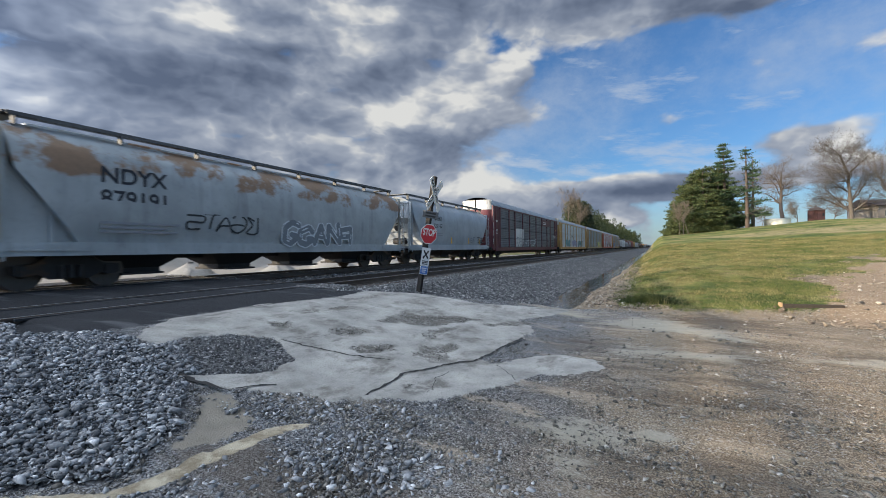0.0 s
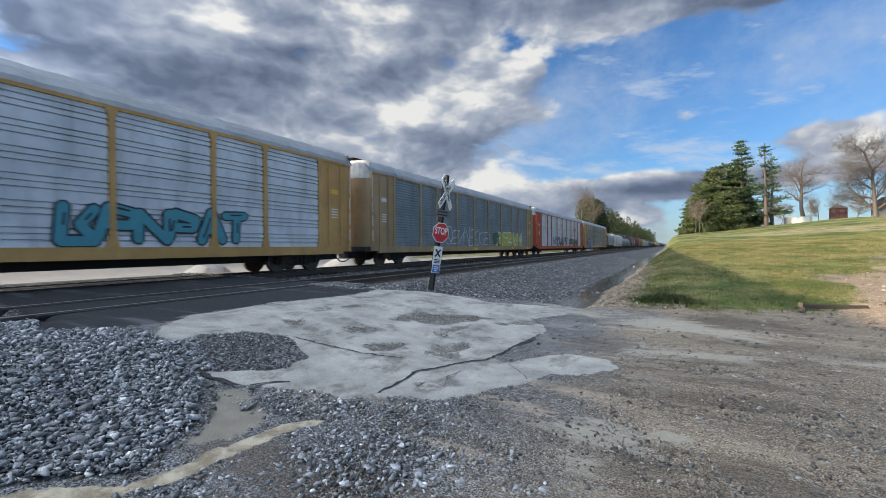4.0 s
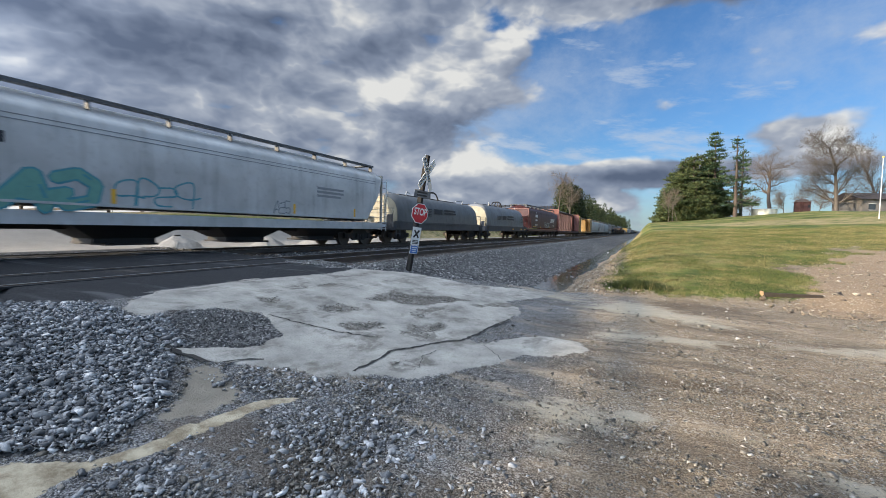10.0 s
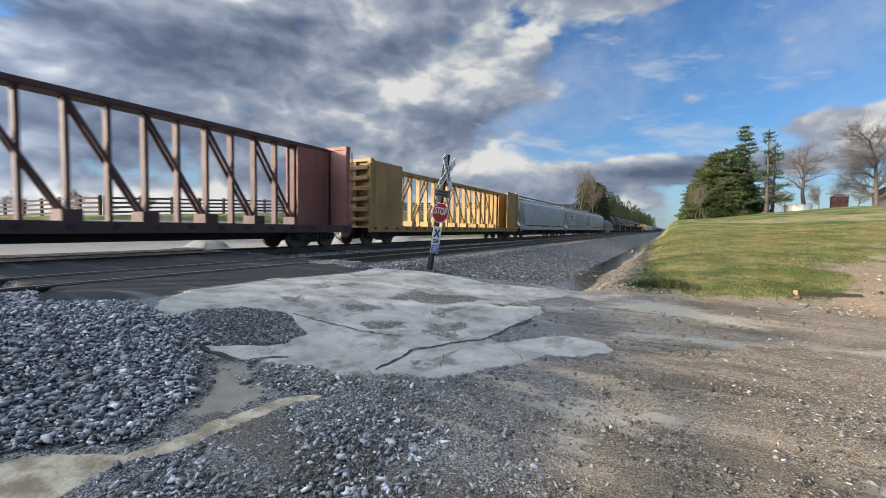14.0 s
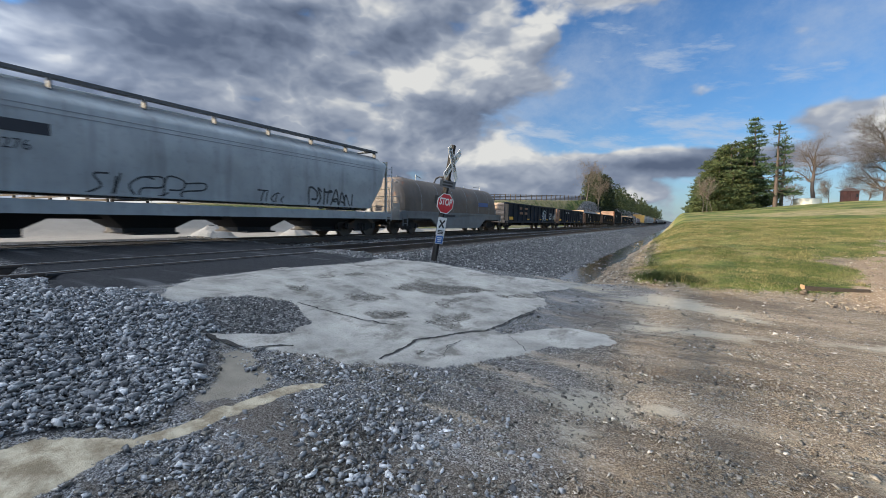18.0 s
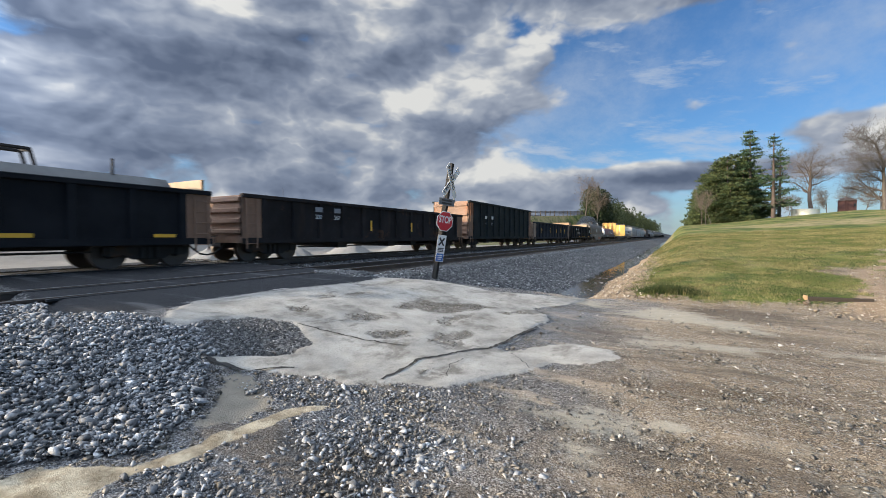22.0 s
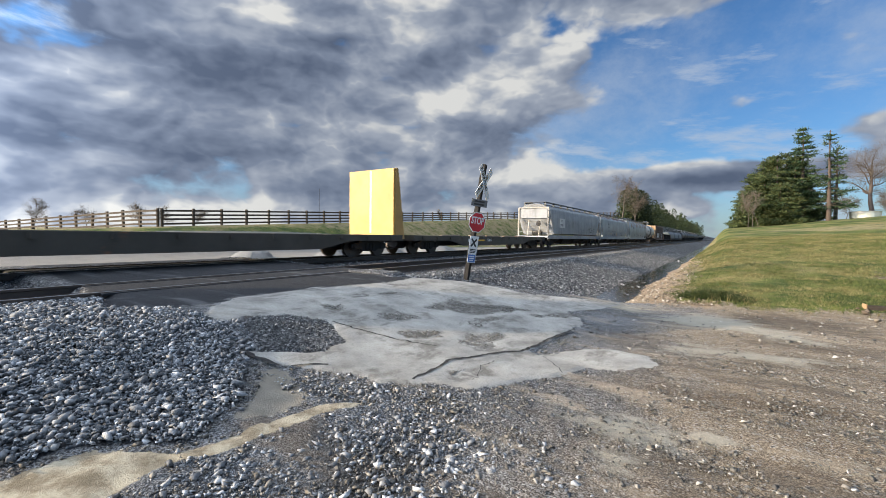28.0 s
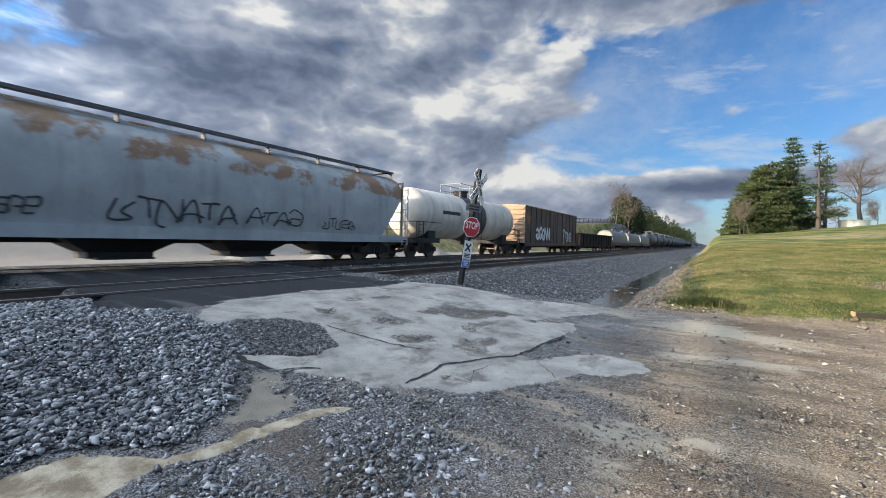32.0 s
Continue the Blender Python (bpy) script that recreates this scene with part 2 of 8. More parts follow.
    def bump(self, h, strength=0.4, dist=0.02):
        n = self.nt.nodes.new("ShaderNodeBump")
        n.inputs["Strength"].default_value, n.inputs["Distance"].default_value = strength, dist
        self.put(n.inputs["Height"], h)
        self.nt.links.new(n.outputs[0], self.bsdf.inputs["Normal"])

    def done(self, color, rough=None):
        self.put(self.bsdf.inputs["Base Color"], color)
        if rough is not None:
            self.put(self.bsdf.inputs["Roughness"], rough)
        return self.mat


def paint(name, color, rough=0.5, metal=0.0, grime=0.5, rust=0.0, streak=0.35, scale=1.0, rust_color=(0.19, 0.075, 0.03), grime_color=(0.07, 0.062, 0.055), high=None, spec=0.5):
    """Weathered paint on metal: broad fading, vertical grime, patches of rust."""
    s = Shade(name, rough, metal, spec)
    fade = s.noise(0.7 * scale, 4)
    c = s.mix(s.step(fade, 0.3, 0.75), tuple(v * 0.82 for v in color), tuple(min(1, v * 1.1 + 0.01) for v in color))
    run = s.noise(1.0, 6, 0.6, s.scaled((1.2, 2.6 * scale, 0.28)))
    c = s.mix(s.math("MULTIPLY", s.step(run, 0.48, 0.78), streak), c, grime_color)
    spots = s.noise(4.5 * scale, 7, 0.65)
    c = s.mix(s.math("MULTIPLY", s.step(spots, 0.5, 0.8), grime), c, grime_color)
    if rust:
        r = s.math("ADD", s.noise(0.55 * scale, 8, 0.62, s.scaled((1, 1, 1.3), (5, 2, 1))), s.math("MULTIPLY", s.noise(7 * scale, 4), 0.16))
        if high:          # rust that starts under the eaves
            sep = s.nt.nodes.new("ShaderNodeSeparateXYZ")
            s.nt.links.new(s.co, sep.inputs[0])
            r = s.math("MULTIPLY", s.math("ADD", r, 0.06), s.step(sep.outputs[2], high - 0.9, high + 0.35))
        c = s.mix(s.step(r, 0.80 - 0.25 * rust, 0.90 - 0.25 * rust), c, s.mix(s.noise(9, 3), rust_color, tuple(v * 1.8 for v in rust_color)))
    s.bump(s.noise(26 * scale, 4), 0.08, 0.01)
    return s.done(c, s.math("ADD", s.math("MULTIPLY", spots, 0.35), rough - 0.12))


def plain(name, color, rough=0.6, metal=0.0, var=0.2, scale=6.0, bump=0.1):
    s = Shade(name, rough, metal)
    n = s.noise(scale, 6, 0.6)
    c = s.mix(n, tuple(v * (1 - var) for v in color), tuple(min(1, v * (1 + var)) for v in color))
    if bump:
        s.bump(s.noise(scale * 5, 4), bump, 0.01)
    return s.done(c)


def ground_material():
    s = Shade("ground", 0.95, 0, 0.2)
    wob = s.math("MULTIPLY", s.math("SUBTRACT", s.noise(9.0, 8, 0.72), 0.5), 0.9)
    wide = s.noise(0.45, 5)
    streaks = s.noise(1.0, 6, 0.62, s.scaled((0.30, 1.3, 1), (3, 1, 0)))
    pebble = s.cells(60)
    pebble2 = s.cells(19)
    grit = s.step(s.noise(70, 4, 0.85), 0.30, 0.70)
    tint = s.nt.nodes.new("ShaderNodeSeparateColor")
    s.nt.links.new(s.cells(60, out="Color"), tint.inputs[0])

    def zone(name, a=0.44, b=0.56):
        return s.step(s.math("ADD", s.attr(name), wob), a, b)

    # dirt and fine gravel of the yard: grey by the pile, brown towards the hill
    fine = s.math("ADD", s.math("MULTIPLY", grit, 0.65), s.math("MULTIPLY", wide, 0.35))
    grey = s.ramp(fine, (0.33, (0.030, 0.030, 0.031)), (0.52, (0.110, 0.108, 0.106)), (0.72, (0.330, 0.330, 0.330)))
    brown = s.ramp(fine, (0.33, (0.068, 0.050, 0.034)), (0.52, (0.195, 0.148, 0.101)), (0.72, (0.455, 0.372, 0.258)))
    side = s.step(s.math("ADD", s.sep_x(), s.math("MULTIPLY", s.noise(0.8, 6, 0.6), 3.4)), -0.2, 1.9)
    c = s.mix(side, grey, brown)
    c = s.mix(s.math("MULTIPLY", s.step(tint.outputs[0], 0.84, 0.96), 0.45), c, (0.520, 0.500, 0.460))
    c = s.mix(s.math("MULTIPLY", s.step(streaks, 0.54, 0.66), 0.45), c, (0.481, 0.388, 0.273))
    c = s.mix(s.math("MULTIPLY", s.step(streaks, 0.47, 0.38), 0.7), c, s.mix(grit, (0.050, 0.040, 0.030), (0.150, 0.118, 0.085)))
    damp = s.step(s.math("ADD", s.noise(0.9, 6, 0.62, s.scaled((0.45, 1.5, 1), (8, 3, 0))), s.math("MULTIPLY", wob, 0.22)), 0.52, 0.60)
    c = s.mix(s.math("MULTIPLY", s.math("MULTIPLY", damp, side), 0.5), c, s.mix(grit, (0.040, 0.029, 0.019), (0.135, 0.098, 0.064)))
    tan = s.mix(s.noise(5, 7, 0.65), (0.270, 0.230, 0.170), (0.420, 0.395, 0.320))
    c = s.mix(s.math("MULTIPLY", s.step(s.math("ADD", s.math("ADD", s.attr("tan"), s.math("MULTIPLY", s.math("SUBTRACT", s.noise(1.0, 8, 0.68, s.scaled((0.8, 3.6, 1), (1, 7, 0))), 0.5), 1.5)), s.math("MULTIPLY", wob, 0.6)), 0.42, 0.82), 0.85), c, tan)
    lot = s.mix(s.noise(0.8, 7, 0.65), (0.17, 0.155, 0.133), (0.29, 0.265, 0.23))
    c = s.mix(zone("lot"), c, lot)
    bank = s.mix(s.math("ADD", s.math("MULTIPLY", s.noise(2.5, 7, 0.7), 0.6), s.math("MULTIPLY", grit, 0.4)), (0.125, 0.088, 0.056), (0.34, 0.25, 0.165))
    bank = s.mix(s.math("MULTIPLY", s.step(pebble2, 0.45, 0.15), 0.5), bank, (0.510, 0.435, 0.330))
    c = s.mix(zone("bank"), c, bank)
    blades = s.noise(26, 6, 0.8)
    tuft = s.noise(5.5, 6, 0.75)
    patchy = s.math("ADD", s.math("MULTIPLY", s.noise(0.30, 7, 0.7), 0.75), s.math("ADD", s.math("MULTIPLY", blades, 0.16), s.math("MULTIPLY", tuft, 0.16)))
    grass = s.ramp(s.step(patchy, 0.40, 0.68), (0.05, (0.034, 0.054, 0.012)), (0.35, (0.075, 0.102, 0.020)), (0.62, (0.150, 0.150, 0.040)), (0.95, (0.235, 0.18, 0.085)))
    grass = s.mix(s.math("MULTIPLY", s.step(s.noise(1.1, 8, 0.75, s.scaled((1, 1, 1), (4, 9, 0))), 0.54, 0.64), 0.55), grass, (0.19, 0.145, 0.08))
    grass = s.mix(s.math("MULTIPLY", s.step(tuft, 0.47, 0.36), 0.6), grass, (0.036, 0.056, 0.014))
    grass = s.mix(s.math("MULTIPLY", s.step(blades, 0.48, 0.38), 0.6), grass, (0.024, 0.030, 0.010))
    c = s.mix(zone("grass"), c, grass)
    c = s.mix(s.math("MULTIPLY", s.math("MULTIPLY", zone("dry"), s.step(s.noise(1.1, 7, 0.7), 0.36, 0.62)), 0.8), c, s.mix(blades, (0.225, 0.165, 0.090), (0.405, 0.315, 0.180)))
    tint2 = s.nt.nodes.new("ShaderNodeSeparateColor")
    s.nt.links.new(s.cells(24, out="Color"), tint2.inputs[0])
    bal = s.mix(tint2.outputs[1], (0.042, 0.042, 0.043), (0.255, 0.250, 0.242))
    # near-black between the stone cells: shade of the gaps put into the colour
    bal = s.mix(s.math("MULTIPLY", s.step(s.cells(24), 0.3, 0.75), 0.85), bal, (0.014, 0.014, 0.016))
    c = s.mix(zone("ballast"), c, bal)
    c = s.mix(zone("slab"), c, s.mix(s.noise(4, 7), (0.150, 0.132, 0.105), (0.330, 0.295, 0.235)))
    sand = s.mix(s.step(s.noise(5, 8, 0.7), 0.35, 0.65), (0.215, 0.172, 0.112), (0.500, 0.435, 0.315))
    c = s.mix(zone("sand"), c, sand)
    worn = s.ramp(s.noise(1.6, 9, 0.66), (0.3, (0.180, 0.170, 0.152)), (0.46, (0.320, 0.305, 0.273)), (0.7, (0.470, 0.448, 0.400)))
    worn = s.mix(s.math("MULTIPLY", s.step(s.noise(2.2, 9, 0.74, s.scaled((1.0, 0.6, 1), (0, 4, 0))), 0.50, 0.64), 0.7), worn, (0.118, 0.107, 0.088))
    worn = s.mix(s.math("MULTIPLY", s.step(s.noise(55, 4, 0.85), 0.5, 0.64), 0.6), worn, (0.165, 0.160, 0.148))
    worn = s.mix(s.math("MULTIPLY", s.step(s.noise(45, 3, 0.8), 0.56, 0.75), 0.4), worn, (0.524, 0.508, 0.470))
    c = s.mix(zone("pale"), c, worn)
    c = s.mix(s.math("MULTIPLY", s.math("MULTIPLY", zone("stain", 0.35, 0.75), s.step(s.noise(6.5, 7, 0.7), 0.36, 0.56)), 0.8), c, s.mix(grit, (0.060, 0.055, 0.048), (0.205, 0.188, 0.162)))
    tar = s.mix(s.noise(0.8, 7, 0.65, s.scaled((0.3, 1.2, 1))), (0.012, 0.013, 0.015), (0.036, 0.037, 0.040))
    tar = s.mix(s.math("MULTIPLY", s.step(s.noise(1.3, 7, 0.62, s.scaled((0.16, 1.5, 1), (2, 2, 0))), 0.54, 0.68), 0.7), tar, (0.122, 0.124, 0.128))
    tar = s.mix(s.math("MULTIPLY", s.step(s.noise(75, 3, 0.8), 0.52, 0.75), 0.35), tar, (0.144, 0.144, 0.144))
    c = s.mix(zone("asphalt"), c, tar)
    smooth = s.math("MAXIMUM", s.math("MAXIMUM", zone("pale"), zone("asphalt")), s.math("MAXIMUM", zone("sand"), s.math("MAXIMUM", zone("grass"), s.attr("tan"))))
    h = s.math("ADD", s.math("MULTIPLY", s.math("SUBTRACT", 0.8, pebble), s.math("SUBTRACT", 1.0, s.math("MULTIPLY", smooth, 0.95))), s.math("MULTIPLY", grit, 0.45))
    s.bump(h, 0.55, 0.02)
    return s.done(c)


def stone_material(name, dark, light, warm):
    s = Shade(name, 0.85, 0, 0.3)
    k = s.island()
    c = s.ramp(k, (0.0, dark), (0.55, tuple((a + b) / 2 for a, b in zip(dark, light))), (0.9, light), (1.0, warm))
    c = s.mix(s.math("MULTIPLY", s.step(s.noise(34, 6, 0.7), 0.4, 0.75), 0.7), c, tuple(v * 0.6 for v in dark))
    s.bump(s.noise(80, 5), 0.4, 0.01)
    return s.done(c)


def leaf_material(name, a, b, c3):
    s = Shade(name, 0.7, 0, 0.25)
    c = s.ramp(s.island(), (0.0, a), (0.5, b), (1.0, c3))
    return s.done(c)


def bark(name, a, b):
    s = Shade(name, 0.9, 0, 0.2)
    n = s.noise(5, 6, 0.65, s.scaled((3, 3, 0.5)))
    s.bump(n, 0.6, 0.03)
    return s.done(s.mix(n, a, b))


def water_material():
    s = Shade("ditch_water", 0.05, 0, 0.5)
    s.bump(s.noise(5.0, 4, 0.55), 0.22, 0.02)
    return s.done(s.mix(s.noise(1.2, 4), (0.010, 0.011, 0.010), (0.028, 0.026, 0.022)))


M_GROUND = ground_material()
M_STONE = stone_material("crushed_stone", (0.075, 0.077, 0.080), (0.45, 0.453, 0.452), (0.70, 0.69, 0.67))
M_BALLAST = stone_material("ballast_stone", (0.052, 0.052, 0.052), (0.25, 0.246, 0.238), (0.52, 0.505, 0.475))
M_PEBBLE = stone_material("yard_pebbles", (0.080, 0.073, 0.062), (0.285, 0.262, 0.225), (0.50, 0.475, 0.425))
M_RAIL = paint("rail_steel", (0.10, 0.075, 0.06), 0.5, 0.5, grime=0.5)
M_RAILHEAD = plain("polished_railhead", (0.42, 0.43, 0.45), 0.28, 0.9, 0.15)
M_TIE = bark("tie_wood", (0.035, 0.028, 0.024), (0.11, 0.09, 0.075))
M_BLACK = plain("flangeway_black", (0.018, 0.018, 0.02), 0.7)
M_WATER = water_material()
# ---- mesh tools ----
def part(name, bm, material, parent, label="", smooth=0.0):
    """Links a bmesh as one mesh object under a thing or a part."""
    me = bpy.data.meshes.new(name)
    bm.to_mesh(me)
    bm.free()
    for m in material if isinstance(material, (list, tuple)) else (material,):
        me.materials.append(m)
    if smooth:
        me.polygons.foreach_set("use_smooth", np.ones(len(me.polygons), bool))
        me.set_sharp_from_angle(angle=radians(smooth))
    ob = new(name, me)
    ob.parent = parent
    if label:
        ob["label"] = label
    return ob


def again(ob, parent, m=None):
    """The same mesh once more, as a part of its own."""
    c = new(ob.name.split(".")[0], ob.data)
    c.parent = parent
    if m is not None:
        c.matrix_basis = m
    if "label" in ob:
        c["label"] = ob["label"]
    return c


def empty(name, m=None):
    ob = new(name)
    ob.empty_display_size = 0.3
    if m is not None:
        ob.matrix_basis = m
    return ob


def box(bm, x0, x1, y0, y1, z0, z1, m=None):
    p = [(x, y, z) for z in (z0, z1) for y in (y0, y1) for x in (x0, x1)]
    v = [bm.verts.new(m @ Vector(q) if m else q) for q in p]
    for f in ((0, 2, 3, 1), (4, 5, 7, 6), (0, 1, 5, 4), (2, 6, 7, 3), (0, 4, 6, 2), (1, 3, 7, 5)):
        bm.faces.new([v[i] for i in f])
    return bm


def rod(bm, a, b, r, n=6, r2=None):
    """A round bar from a to b."""
    a, b = Vector(a), Vector(b)
    d = (b - a).normalized()
    u = d.orthogonal().normalized()
    w = d.cross(u)
    rings = []
    for c, k in ((a, r), (b, r if r2 is None else r2)):
        rings.append([bm.verts.new(c + (u * math.cos(2 * math.pi * i / n) + w * math.sin(2 * math.pi * i / n)) * k) for i in range(n)])
    for i in range(n):
        bm.faces.new((rings[0][i], rings[0][(i + 1) % n], rings[1][(i + 1) % n], rings[1][i]))
    bm.faces.new(rings[0][::-1])
    bm.faces.new(rings[1])
    return bm


def bar(bm, a, b, w, h):
    """A flat bar from a to b, w across (along x where it can), h deep."""
    a, b = Vector(a), Vector(b)
    d = (b - a).normalized()
    u = Vector((1, 0, 0)) if abs(d.x) < 0.9 else Vector((0, 1, 0))
    u = (u - d * u.dot(d)).normalized()
    v = d.cross(u)
    q = [(-w / 2, -h / 2), (w / 2, -h / 2), (w / 2, h / 2), (-w / 2, h / 2)]
    r0, r1 = [bm.verts.new(a + u * i + v * j) for i, j in q], [bm.verts.new(b + u * i + v * j) for i, j in q]
    for i in range(4):
        bm.faces.new((r0[i], r0[(i + 1) % 4], r1[(i + 1) % 4], r1[i]))
    bm.faces.new(r0[::-1])
    bm.faces.new(r1)
    return bm


def loft(bm, rings, closed=True, caps=True):
    vs = [[bm.verts.new(p) for p in r] for r in rings]
    n = len(vs[0])
    for a, b in zip(vs, vs[1:]):
        for i in range(n if closed else n - 1):
            bm.faces.new((a[i], a[(i + 1) % n], b[(i + 1) % n], b[i]))
    if caps:
        bm.faces.new(vs[0][::-1])
        bm.faces.new(vs[-1])
    return bm


def solid(name, material, parent, *boxes, label="", bevel=0.0):
    bm = bmesh.new()
    for b in boxes:
        box(bm, *b)
    if bevel:
        bmesh.ops.bevel(bm, geom=bm.edges[:], offset=bevel, segments=1, affect="EDGES")
    return part(name, bm, material, parent, label)


def lettering(text, size, material, parent, m, name="lettering", label="", width=1.0, bold=0.0):
    cu = bpy.data.curves.new(name, "FONT")
    cu.body, cu.size, cu.align_x, cu.align_y, cu.extrude, cu.offset = text, size, "LEFT", "BOTTOM", 0.002, bold
    tmp = bpy.data.objects.new(name, cu)
    me = bpy.data.meshes.new_from_object(tmp)
    bpy.data.objects.remove(tmp)
    me.materials.clear()
    me.materials.append(material)
    ob = new(name, me)
    ob.parent = parent
    ob.matrix_basis = m @ Matrix.Diagonal((width, 1, 1, 1))
    if label:
        ob["label"] = label
    return ob


def many(name, verts, faces, material, label, category):
    me = bpy.data.meshes.new(name)
    me.vertices.add(len(verts))
    me.vertices.foreach_set("co", np.asarray(verts, np.float32).ravel())
    k = faces.shape[1]
    me.loops.add(faces.size)
    me.loops.foreach_set("vertex_index", faces.astype(np.int32).ravel())
    me.polygons.add(len(faces))
    me.polygons.foreach_set("loop_start", np.arange(0, faces.size, k, dtype=np.int32))
    me.update(calc_edges=True)
    me.materials.append(material)
    return tagged(new(name, me), label, category, kind="stuff")
# ---- ground: one sheet, its heights and its zones ----
def sm(a, b, v):
    u = np.clip((v - a) / (b - a), 0, 1)
    return u * u * (3 - 2 * u)


def waves(x, y, s, k=0.0):
    return (np.sin(x * s + 1.3 * np.sin(y * s * 0.7 + k)) + np.sin(y * s * 1.17 + 1.7 * np.sin(x * s * 0.61 + 2 + k))) / 2


def ground_z(x, y):
    x, y = np.asarray(x, float), np.asarray(y, float)
    # road side: from the crossing down to the yard
    yard = 0.58 * (1 - sm(-6.9, -1.2, x)) + 0.018 * waves(x, y, 1.9) * sm(-6, -4, x)
    # pile of loose stone beside the crossing
    pile = np.exp(-(((x + 6.0) / 1.9) ** 2 + ((y - 1.3) / 1.9) ** 2) ** 2)
    yard = yard + 0.16 * pile
    # ballast shoulder and ditch beyond the road
    slope = 0.40 + (x + 7.4) * -0.222
    ditch = np.maximum(slope, -0.455 + 0.03 * waves(x, y, 0.8) + 0.028 * waves(x * 3, y, 2.6, 1.0))
    bank = -0.44 + 0.62 * sm(-2.7, -1.1, x)
    t = np.clip((y - 11.4) / 76.0, 0, 3)
    top = np.clip(3.25 + 0.098 * x, 2.4, 5.6)
    hill = top * np.where(t < 1, t ** 0.92, 1 + 0.12 * (t - 1)) * sm(-2.5, 0.9, x)
    hill = hill + 0.05 * waves(x, y, 0.55) * sm(12.5, 16, y)
    beyond = np.where(x < -2.7, ditch, bank + hill)
    rim = 7.9 + np.clip(x + 6.7, 0, 3.9) * 0.82 + 0.7 * sm(0, 4, x)
    out = yard + (beyond - yard) * sm(-0.2, 1.0, y - rim)
    # track bed, and the crossing level with the rails
    on = sm(2.55, 2.85, y) * (1 - sm(9.2, 9.5, y + 0.12 * (x + 9)))
    bed = 0.40 + 0.19 * on
    near_bed = out
    blend = sm(-7.4, -6.7, x)
    edge = bed + (near_bed - bed) * blend
    out = np.where(x < -6.7, edge, out)
    # behind the tracks: a pale lot, then a pasture up to the fence
    ridge = np.interp(y, [-60, 15, 30, 50, 75, 100, 125, 140], [-40, -36.0, -37.5, -38.5, -37.5, -34.0, -28.0, -26.0])
    crest = 1.75 + 0.050 * np.clip(y - 8, -30, 130) + 0.1 * waves(x, y, 0.06)
    back = 0.14 + (crest - 0.14) * (1 - sm(0.0, 1.0, (x - ridge - 0.5) / np.where(y < 90, 8.0, 5.0)))
    back = back - 0.03 * np.clip(ridge - 3 - x, 0, 60)
    west = bed + (back - bed) * sm(-17.2, -19.4, x)
    out = np.where(x < -16.9, west, out)
    return out


# ---- zones of the ground ----
def inside(x, y, pts):
    """Distance to a closed outline, positive inside."""
    d, odd = np.full(x.shape, 1e9), np.zeros(x.shape, bool)
    for (x0, y0), (x1, y1) in zip(pts, pts[1:] + pts[:1]):
        ex, ey = x1 - x0, y1 - y0
        u = np.clip(((x - x0) * ex + (y - y0) * ey) / (ex * ex + ey * ey + 1e-9), 0, 1)
        d = np.minimum(d, np.hypot(x - x0 - u * ex, y - y0 - u * ey))
        cross = (y0 > y) != (y1 > y)
        odd ^= cross & (x < x0 + (y - y0) / (ey if abs(ey) > 1e-9 else 1e-9) * ex)
    return np.where(odd, d, -d)


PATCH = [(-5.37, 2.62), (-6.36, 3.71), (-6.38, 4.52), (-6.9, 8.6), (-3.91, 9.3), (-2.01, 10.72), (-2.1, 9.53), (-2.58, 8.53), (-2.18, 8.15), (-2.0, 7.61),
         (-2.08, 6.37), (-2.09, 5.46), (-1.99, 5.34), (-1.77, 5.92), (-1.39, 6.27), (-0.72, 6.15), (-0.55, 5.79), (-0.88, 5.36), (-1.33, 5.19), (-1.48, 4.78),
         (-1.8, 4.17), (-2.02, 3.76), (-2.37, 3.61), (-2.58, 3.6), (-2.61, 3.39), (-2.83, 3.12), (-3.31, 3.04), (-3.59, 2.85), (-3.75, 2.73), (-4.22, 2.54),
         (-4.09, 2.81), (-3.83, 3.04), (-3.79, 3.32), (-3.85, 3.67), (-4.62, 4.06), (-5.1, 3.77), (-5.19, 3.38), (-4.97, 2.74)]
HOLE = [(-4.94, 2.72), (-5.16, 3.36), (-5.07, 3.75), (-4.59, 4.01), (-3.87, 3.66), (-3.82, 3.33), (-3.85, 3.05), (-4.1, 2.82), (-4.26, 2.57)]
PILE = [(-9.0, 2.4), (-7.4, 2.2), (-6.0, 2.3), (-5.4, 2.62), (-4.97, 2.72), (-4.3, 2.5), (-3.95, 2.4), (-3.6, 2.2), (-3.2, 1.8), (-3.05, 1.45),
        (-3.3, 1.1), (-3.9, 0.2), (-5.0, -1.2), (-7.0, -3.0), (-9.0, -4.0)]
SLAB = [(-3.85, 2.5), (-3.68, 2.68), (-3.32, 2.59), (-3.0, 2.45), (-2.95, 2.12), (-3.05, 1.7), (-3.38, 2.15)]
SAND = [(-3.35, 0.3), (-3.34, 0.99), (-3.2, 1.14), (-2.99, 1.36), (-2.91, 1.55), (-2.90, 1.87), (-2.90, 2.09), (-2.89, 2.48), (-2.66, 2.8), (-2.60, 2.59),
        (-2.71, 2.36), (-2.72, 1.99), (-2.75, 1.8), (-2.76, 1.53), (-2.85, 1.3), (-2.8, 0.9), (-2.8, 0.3)]
